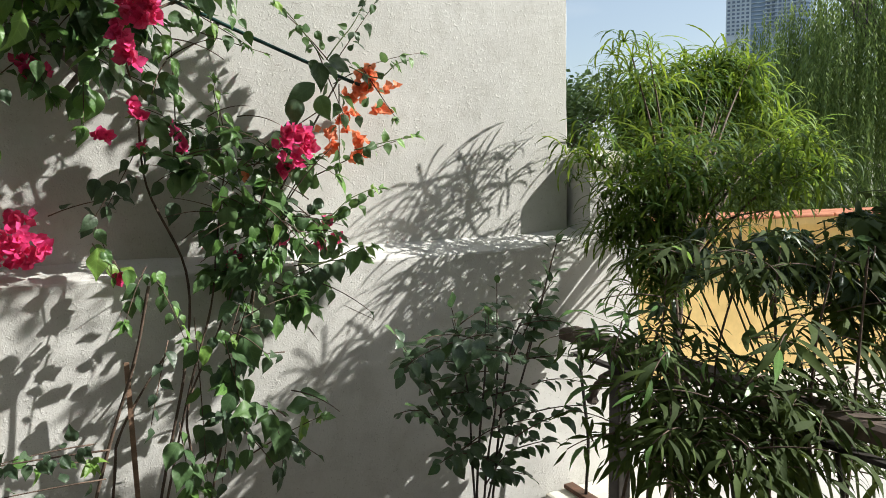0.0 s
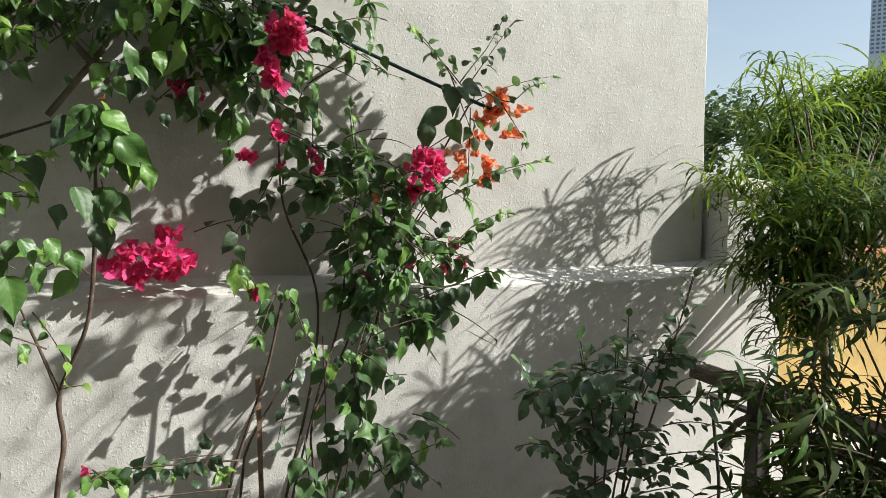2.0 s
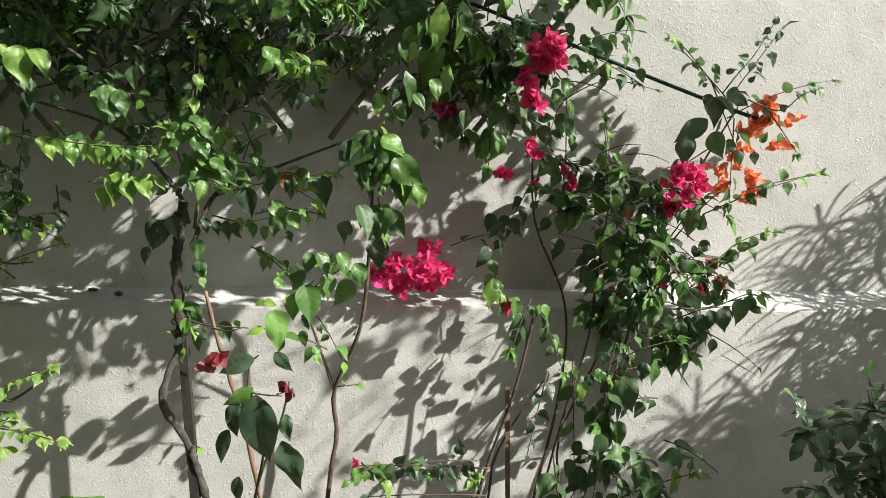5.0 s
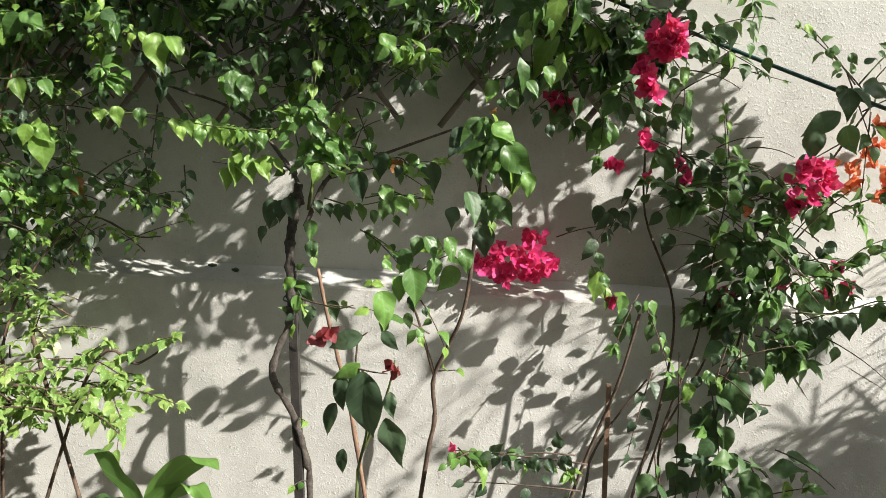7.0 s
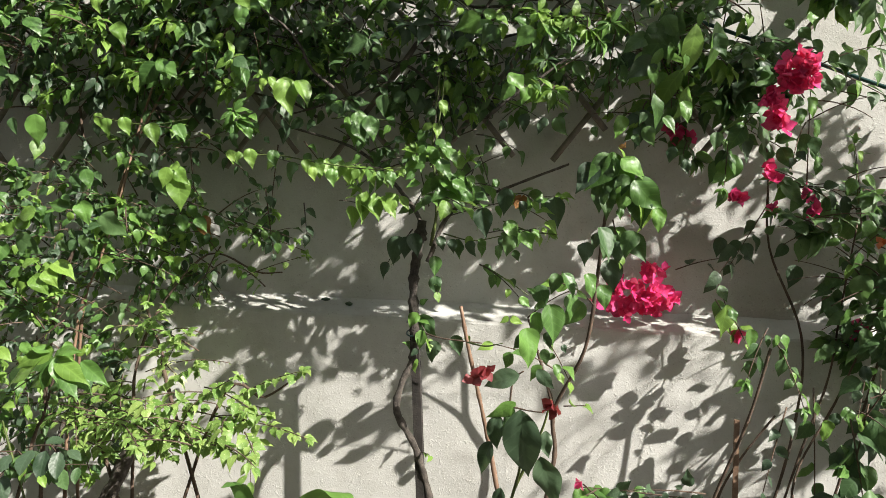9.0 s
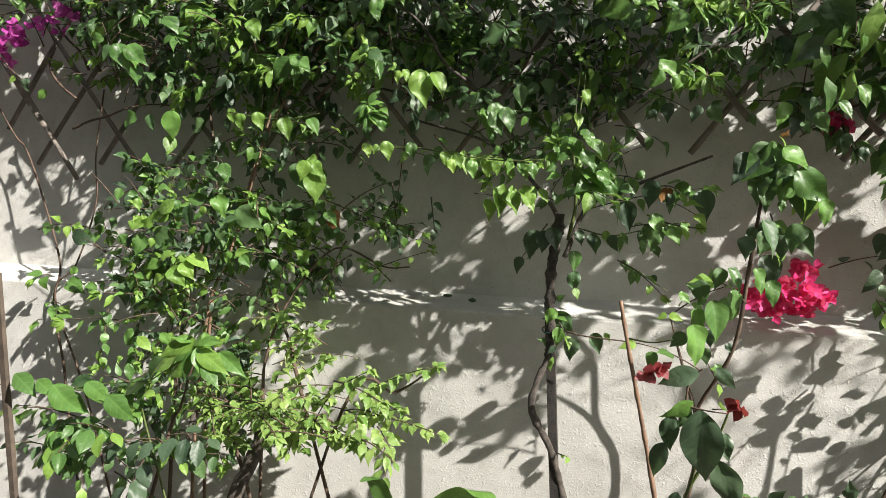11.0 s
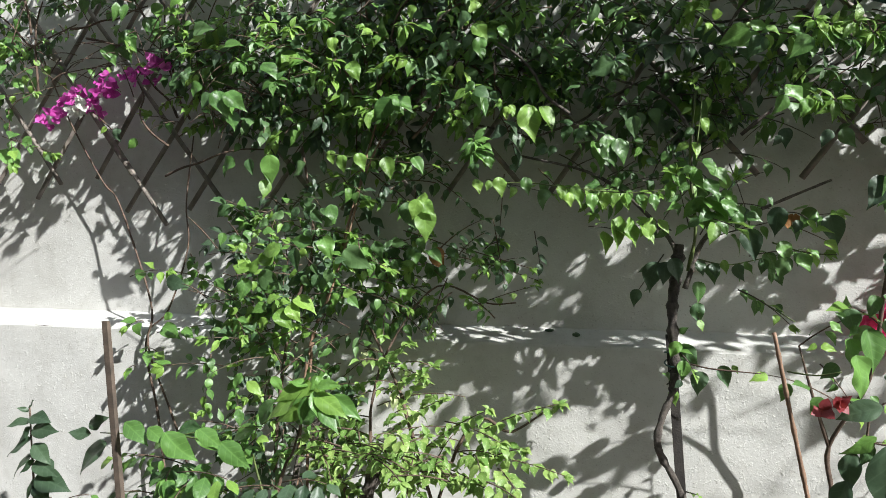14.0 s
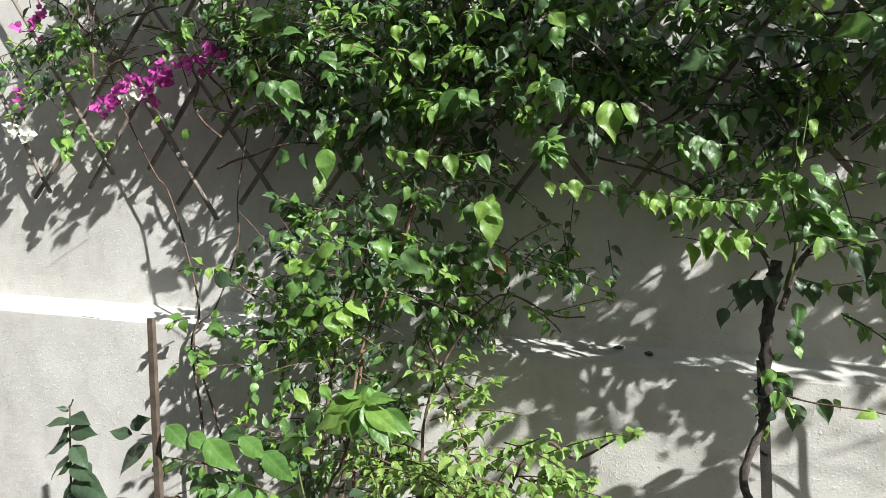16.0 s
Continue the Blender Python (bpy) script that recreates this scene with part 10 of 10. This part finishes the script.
# ---- trellis, stakes and hose ----
def build_trellis():
    trellis = thing("trellis", (-1.4, 2.02, 1.62), "diamond trellis of thin grey bamboo poles fixed to the wall", "trellis")
    rng = random.Random(4)
    def pole(x, z, lean, y, top=2.75):
        dx = (top - z) / math.tan(radians(lean))
        pts = [Vector((x + dx * u + rng.uniform(-0.003, 0.003), y + rng.uniform(-0.003, 0.003), z + (top - z) * u)) for u in [k / 8 for k in range(9)]]
        part("pole", tube(bmesh.new(), pts, 0.0085, 0.0075, 8, 0.12, 0.1, rng), POLE, trellis, "", True)
    # poles that fall to the right
    for x, z in ((-3.245, 1.696), (-2.917, 1.763), (-2.575, 1.783), (-2.181, 1.663), (-2.428, 1.599), (-1.842, 1.696), (-1.471, 1.672), (-1.144, 1.705), (-0.838, 1.697), (-0.492, 1.699), (-0.241, 1.772), (0.063, 1.732)):
        pole(x, z, 180 - 51 + rng.uniform(-2, 2), 2.008)
    # poles that fall to the left
    for x, z in ((-3.359, 1.675), (-3.068, 1.713), (-2.767, 1.780), (-2.630, 1.652), (-2.346, 1.654), (-2.070, 1.613), (-1.742, 1.637), (-1.395, 1.661), (-1.061, 1.665), (-0.733, 1.667), (-0.384, 1.689), (-0.018, 1.670)):
        pole(x, z, 53 + rng.uniform(-2, 2), 2.03)
    for x in (-3.0, -2.2, -1.4, -0.6, 0.15):
        part("bracket", box(bmesh.new(), x - 0.012, x + 0.012, 2.036, 2.09, 2.2, 2.224, 0.002), POLE, trellis)


def build_stakes():
    def stake(base, top, w, label, material=STAKE):
        ob = thing("stake", base, label, "stake", "plant stakes")
        b, t = Vector(base), Vector(top)
        bm = bmesh.new()
        rings = []
        for k in range(9):
            c = b.lerp(t, k / 8)
            j = [w * random.uniform(0.9, 1.08) for _ in range(4)]
            rings.append([bm.verts.new(c + Vector(o) * s) for o, s in zip(((-1, -0.7, 0), (1, -0.7, 0), (1, 0.7, 0), (-1, 0.7, 0)), j)])
        for p, q in zip(rings, rings[1:]):
            for k in range(4):
                bm.faces.new((p[k], p[(k + 1) % 4], q[(k + 1) % 4], q[k]))
        bm.faces.new(rings[-1])
        bm.faces.new(rings[0][::-1])
        part("rod", bm, material, ob)
        return ob
    stake((-2.079, 1.510, 0.000), (-2.212, 1.512, 1.309), 0.0095, "weathered square wooden stake standing free in the bed")
    tied = stake((-0.635, 1.775, 0.000), (-0.712, 1.772, 1.292), 0.0115, "nearly black square stake beside a twisted trunk", STAKE_DARK)
    for z, lean in ((1.225, 0.006), (1.25, -0.004)):
        c = Vector((-0.707, 1.762, z))
        loop = [c + Vector((0.019 * math.cos(a * 0.7854), 0.026 * math.sin(a * 0.7854), lean * math.sin(a * 0.7854))) for a in range(9)]
        part("tie", tube(bmesh.new(), spline(loop, 3), 0.0022, 0.0022, 6), HOSE, tied, "dark plastic tie", True)
    stake((0.121, 1.880, 0.000), (0.104, 1.880, 1.031), 0.006, "thin tan stake among bougainvillea stems", TAN)


def build_hose():
    hose = thing("hose", (0.3, 2.0, 1.93), "thin dark green hose slung along the wall", "hose")
    part("pipe", tube(bmesh.new(), spline([(-0.552, 2.035, 2.269), (-0.041, 2.030, 2.079), (0.285, 2.020, 1.948), (0.494, 2.000, 1.859), (0.724, 1.955, 1.760), (0.775, 1.950, 1.743)], 8), 0.0055, 0.0055, 8), HOSE, hose, "", True)
    for x, y, z in ((-0.243, 2.033, 2.154), (0.388, 2.012, 1.903)):
        part("clip", box(bmesh.new(), x - 0.006, x + 0.006, y, 2.085, z - 0.006, z + 0.006, 0.001), IRON, hose)


build_trellis()
build_stakes()
build_hose()


# ---- shrubs beyond the ledge, and the far trees ----
def palm_frond(seed):
    """A whorl of long narrow toothed leaves that arch out and hang."""
    r = random.Random(seed)
    verts, faces = [], []
    n = r.randint(8, 12)
    for k in range(n):
        a = 2 * math.pi * (k + r.uniform(-0.4, 0.4)) / n
        length = r.uniform(0.6, 1.15)
        lift = r.uniform(0.2, 1.25)
        drop = r.uniform(1.3, 2.6)
        swing = r.uniform(-0.5, 0.5)
        p, prev = Vector((0, 0, 0)), None
        for s in range(14):
            u = s / 13
            tilt = lift - drop * u
            h = a + swing * u
            side = Vector((math.cos(h), -math.sin(h), 0.25 * math.sin(5 * u + k)))
            half = 0.026 * (0.3 + 1.4 * u) * (1 - u) ** 0.6 + (0.011 if s % 2 else 0.0)
            side = side * (half if s < 13 else 0.001)
            i = len(verts)
            verts += [tuple(p - side), tuple(p + side)]
            if prev is not None:
                faces.append((prev, prev + 1, i + 1, i))
            prev = i
            p = p + Vector((math.sin(h) * math.cos(tilt), math.cos(h) * math.cos(tilt), math.sin(tilt))) * length / 13
    return verts, faces, [(0.1, 0.5)] * len(verts)


BLADES["frond"] = [palm_frond(i) for i in range(8)]

fern = Plant("fern_leaf_shrub", (1.83, 1.7, 0.352), "lush shrub with drooping narrow fern-like leaves in full sun", "shrub", bark=BARK, leaf=LEAF_FERN, young=LEAF_FERN, seed=31)
rng = random.Random(8)
for x, y, lean in ((1.66, 1.6, -0.04), (1.74, 1.66, 0.03)):
    fern.stem([(x - lean, y, 0.35), (x - lean * 0.5, y, 0.7), (x, y, 1.04), (x + lean, y, 1.3)], 0.013, 0.009, BARK, 0.2, "trunk")
# lobes of the crown: centre, radii, fronds, share of fronds coloured as sunlit
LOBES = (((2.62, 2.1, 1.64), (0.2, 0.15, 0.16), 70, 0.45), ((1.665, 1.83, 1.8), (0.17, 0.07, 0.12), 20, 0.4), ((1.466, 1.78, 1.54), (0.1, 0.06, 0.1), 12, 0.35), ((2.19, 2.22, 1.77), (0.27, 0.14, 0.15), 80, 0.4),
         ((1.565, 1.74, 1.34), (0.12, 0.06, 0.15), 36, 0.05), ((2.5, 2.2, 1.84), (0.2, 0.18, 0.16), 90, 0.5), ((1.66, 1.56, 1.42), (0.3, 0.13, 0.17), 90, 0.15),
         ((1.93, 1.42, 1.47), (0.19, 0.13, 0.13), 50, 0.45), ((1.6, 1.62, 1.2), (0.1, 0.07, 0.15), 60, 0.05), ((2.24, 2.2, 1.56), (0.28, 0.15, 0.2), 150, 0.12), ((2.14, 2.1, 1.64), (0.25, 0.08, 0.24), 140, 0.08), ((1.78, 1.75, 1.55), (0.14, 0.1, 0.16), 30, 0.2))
for centre, radii, count, lit_share in LOBES:
    for k in range(count):
        while True:
            u = Vector((rng.uniform(-1, 1), rng.uniform(-1, 1), rng.uniform(-1, 1)))
            if 0.25 < u.length < 1:
                break
        p = Vector(centre) + Vector((u.x * radii[0], u.y * radii[1], u.z * radii[2]))
        p.y = min(p.y, 1.93) if p.x < 1.95 else p.y
        if k % 17 == 0:
            fern.stem([(1.66 if k % 2 else 1.74, 1.6 if k % 2 else 1.66, 1.1), tuple((Vector((1.7, 1.63, 1.15)) + p) / 2 + Vector((0, 0, 0.06))), tuple(p)], 0.006, 0.002)
        a = rng.uniform(0, 6.283)
        m = aim(p, Vector((math.cos(a), math.sin(a), 0)), Vector((rng.uniform(-0.3, 0.3), rng.uniform(-0.3, 0.3), 1)), rng.uniform(0.1, 0.185) * (1.25 if p.y > 2 else 1))
        # upper fronds take the brighter tone, painting the sun on the crown
        fern.leaves.append(("frond", rng.randrange(8), LEAF_FERN_LIT if u.z > -0.3 and rng.random() < lit_share else LEAF_FERN, m, False))
rng.shuffle(fern.leaves)
fern.finish("frond")

def build_willow():
    willow = thing("willow_tree", (12.0, 6.95, -0.36), "large weeping willow with hanging strands of small leaves", "tree")
    base = Vector((12.0, 6.95, -0.36))
    rng = random.Random(21)
    part("trunk", tube(bmesh.new(), spline([base, base + Vector((0.1, 0, 2)), base + Vector((0, 0.2, 4.2))], 8), 0.32, 0.2, 10, 0.2, 0, rng), BARK_GREY, willow, "grey ridged trunk", True)
    for k in range(9):
        a = k * 0.7
        s = base + Vector((0, 0.1, 3.2 + 0.1 * k))
        part("limb", tube(bmesh.new(), spline([s, s + Vector((math.cos(a) * 1.2, math.sin(a) * 1.2, 1.6)), s + Vector((math.cos(a) * 2.6, math.sin(a) * 2.6, 1.9))], 6), 0.12, 0.03, 6, 0.2, 0, rng), BARK_GREY, willow, "", True)
    vs, fs = [], []
    clumps = [(rng.uniform(0, 6.283), 3.2 * math.sqrt(rng.random())) for _ in range(90)]
    for k in range(4300):
        a, r = clumps[k % 90] if rng.random() < 0.75 else (rng.uniform(0, 6.283), 3.2 * math.sqrt(rng.random()))
        a, r = a + rng.gauss(0, 0.05), r + rng.gauss(0, 0.1)
        top = base + Vector((r * math.cos(a), r * math.sin(a), 4.9 - 0.22 * r * r + rng.uniform(-0.5, 0.5) + 0.5 * noise.noise(Vector((a * 2, r, 0)))))
        length = min(rng.uniform(1.2, 4.2), top.z + 0.1)
        sway = Vector((rng.uniform(-0.25, 0.25), rng.uniform(-0.25, 0.25), 0))
        m = int(length / 0.062)
        for j in range(m):
            u = j / m
            p = top + sway * u * u + Vector((0, 0, -length * u))
            h = rng.uniform(0, 6.283)
            d = Vector((math.cos(h) * 0.03, math.sin(h) * 0.03, -0.06))
            w = Vector((-math.sin(h), math.cos(h), 0)) * 0.012
            o = len(vs)
            vs += [tuple(p), tuple(p + d * 0.5 + w), tuple(p + d * 1.3), tuple(p + d * 0.5 - w)]
            fs.append((o, o + 1, o + 2, o + 3))
    me = bpy.data.meshes.new("crown")
    me.from_pydata([tuple(Vector(v) - base) for v in vs], [], fs)
    me.materials.append(LEAF_WILLOW)
    ob = new("crown", me)
    ob.parent = willow
    tagged(ob, "hanging strands of narrow leaves", kind="stuff")


def build_tree(at, height, spread, seed):
    tree = thing("tree", at, "distant broad dark green tree", "tree", "far trees")
    rng = random.Random(seed)
    base = Vector(at)
    part("trunk", tube(bmesh.new(), spline([base, base + Vector((0.1, 0, height * 0.3)), base + Vector((0, 0.1, height * 0.6))], 5), spread * 0.06, spread * 0.03, 7, 0.2, 0, rng), BARK_GREY, tree, "", True)
    for k in range(6):
        s = base + Vector((0, 0, height * (0.3 + 0.05 * k)))
        a = k * 1.1
        part("limb", tube(bmesh.new(), [s, s + Vector((math.cos(a), math.sin(a), 0.7)) * spread * 0.3, s + Vector((math.cos(a), math.sin(a), 0.6)) * spread * 0.55], spread * 0.025, spread * 0.008, 5), BARK_GREY, tree, "", True)
    lumps = [(Vector((rng.uniform(-0.7, 0.7) * spread, rng.uniform(-0.7, 0.7) * spread, height * rng.uniform(0.45, 0.9))), spread * rng.uniform(0.25, 0.42)) for _ in range(16)]
    vs, fs = [], []
    for _ in range(3200):
        c, r = rng.choice(lumps)
        d = Vector((rng.gauss(0, 1), rng.gauss(0, 1), rng.gauss(0, 0.8))).normalized() * r * rng.uniform(0.6, 1.05)
        p = c + d
        x = Vector((rng.uniform(-1, 1), rng.uniform(-1, 1), rng.uniform(-0.6, 0.6))).normalized() * spread * 0.05
        y = x.orthogonal().normalized() * spread * 0.035
        o = len(vs)
        vs += [tuple(p - x), tuple(p + y), tuple(p + x), tuple(p - y)]
        fs.append((o, o + 1, o + 2, o + 3))
    me = bpy.data.meshes.new("crown")
    me.from_pydata(vs, [], fs)
    me.materials.append(LEAF_FAR)
    ob = new("crown", me)
    ob.parent = tree
    tagged(ob, kind="stuff")


build_willow()
for i, (x, y, h, s) in enumerate(((16, 26, 5.2, 2.6), (20, 26, 6.4, 3.0), (24, 24, 5.6, 3.0), (28, 22, 6.0, 3.2), (13, 28, 5.0, 2.6), (33, 21, 6.5, 3.4), (36, 15, 7.0, 3.6))):
    build_tree((x, y, -0.36), h, s, 50 + i)


def build_strap_plant():
    ob = Plant("strap_leaf_plant", (-1.01, 1.6, 0.02), "low plant with broad arching strap leaves", "plant", bark=GREEN_STEM, leaf=LEAF, seed=41)
    base = (-1.007, 1.6, 0.02)
    ob.ribbon([base, (-1.008, 1.600, 0.557), (-1.019, 1.580, 0.747), (-1.057, 1.560, 0.817), (-1.073, 1.540, 0.871), (-1.083, 1.520, 0.883), (-1.100, 1.500, 0.876)], 0.026, LEAF)
    ob.ribbon([base, (-0.998, 1.600, 0.558), (-0.968, 1.580, 0.741), (-0.914, 1.560, 0.824), (-0.848, 1.540, 0.875), (-0.802, 1.520, 0.883), (-0.770, 1.500, 0.872)], 0.03, LEAF)
    ob.ribbon([base, (-1.004, 1.600, 0.557), (-0.987, 1.580, 0.725), (-0.879, 1.560, 0.800), (-0.824, 1.540, 0.787), (-0.789, 1.520, 0.733)], 0.022, LEAF)
    ob.ribbon([base, (-1.016, 1.600, 0.556), (-1.041, 1.580, 0.720), (-1.079, 1.560, 0.753), (-1.123, 1.540, 0.729)], 0.024, LEAF_SHADE)
    ob.finish()


build_strap_plant()
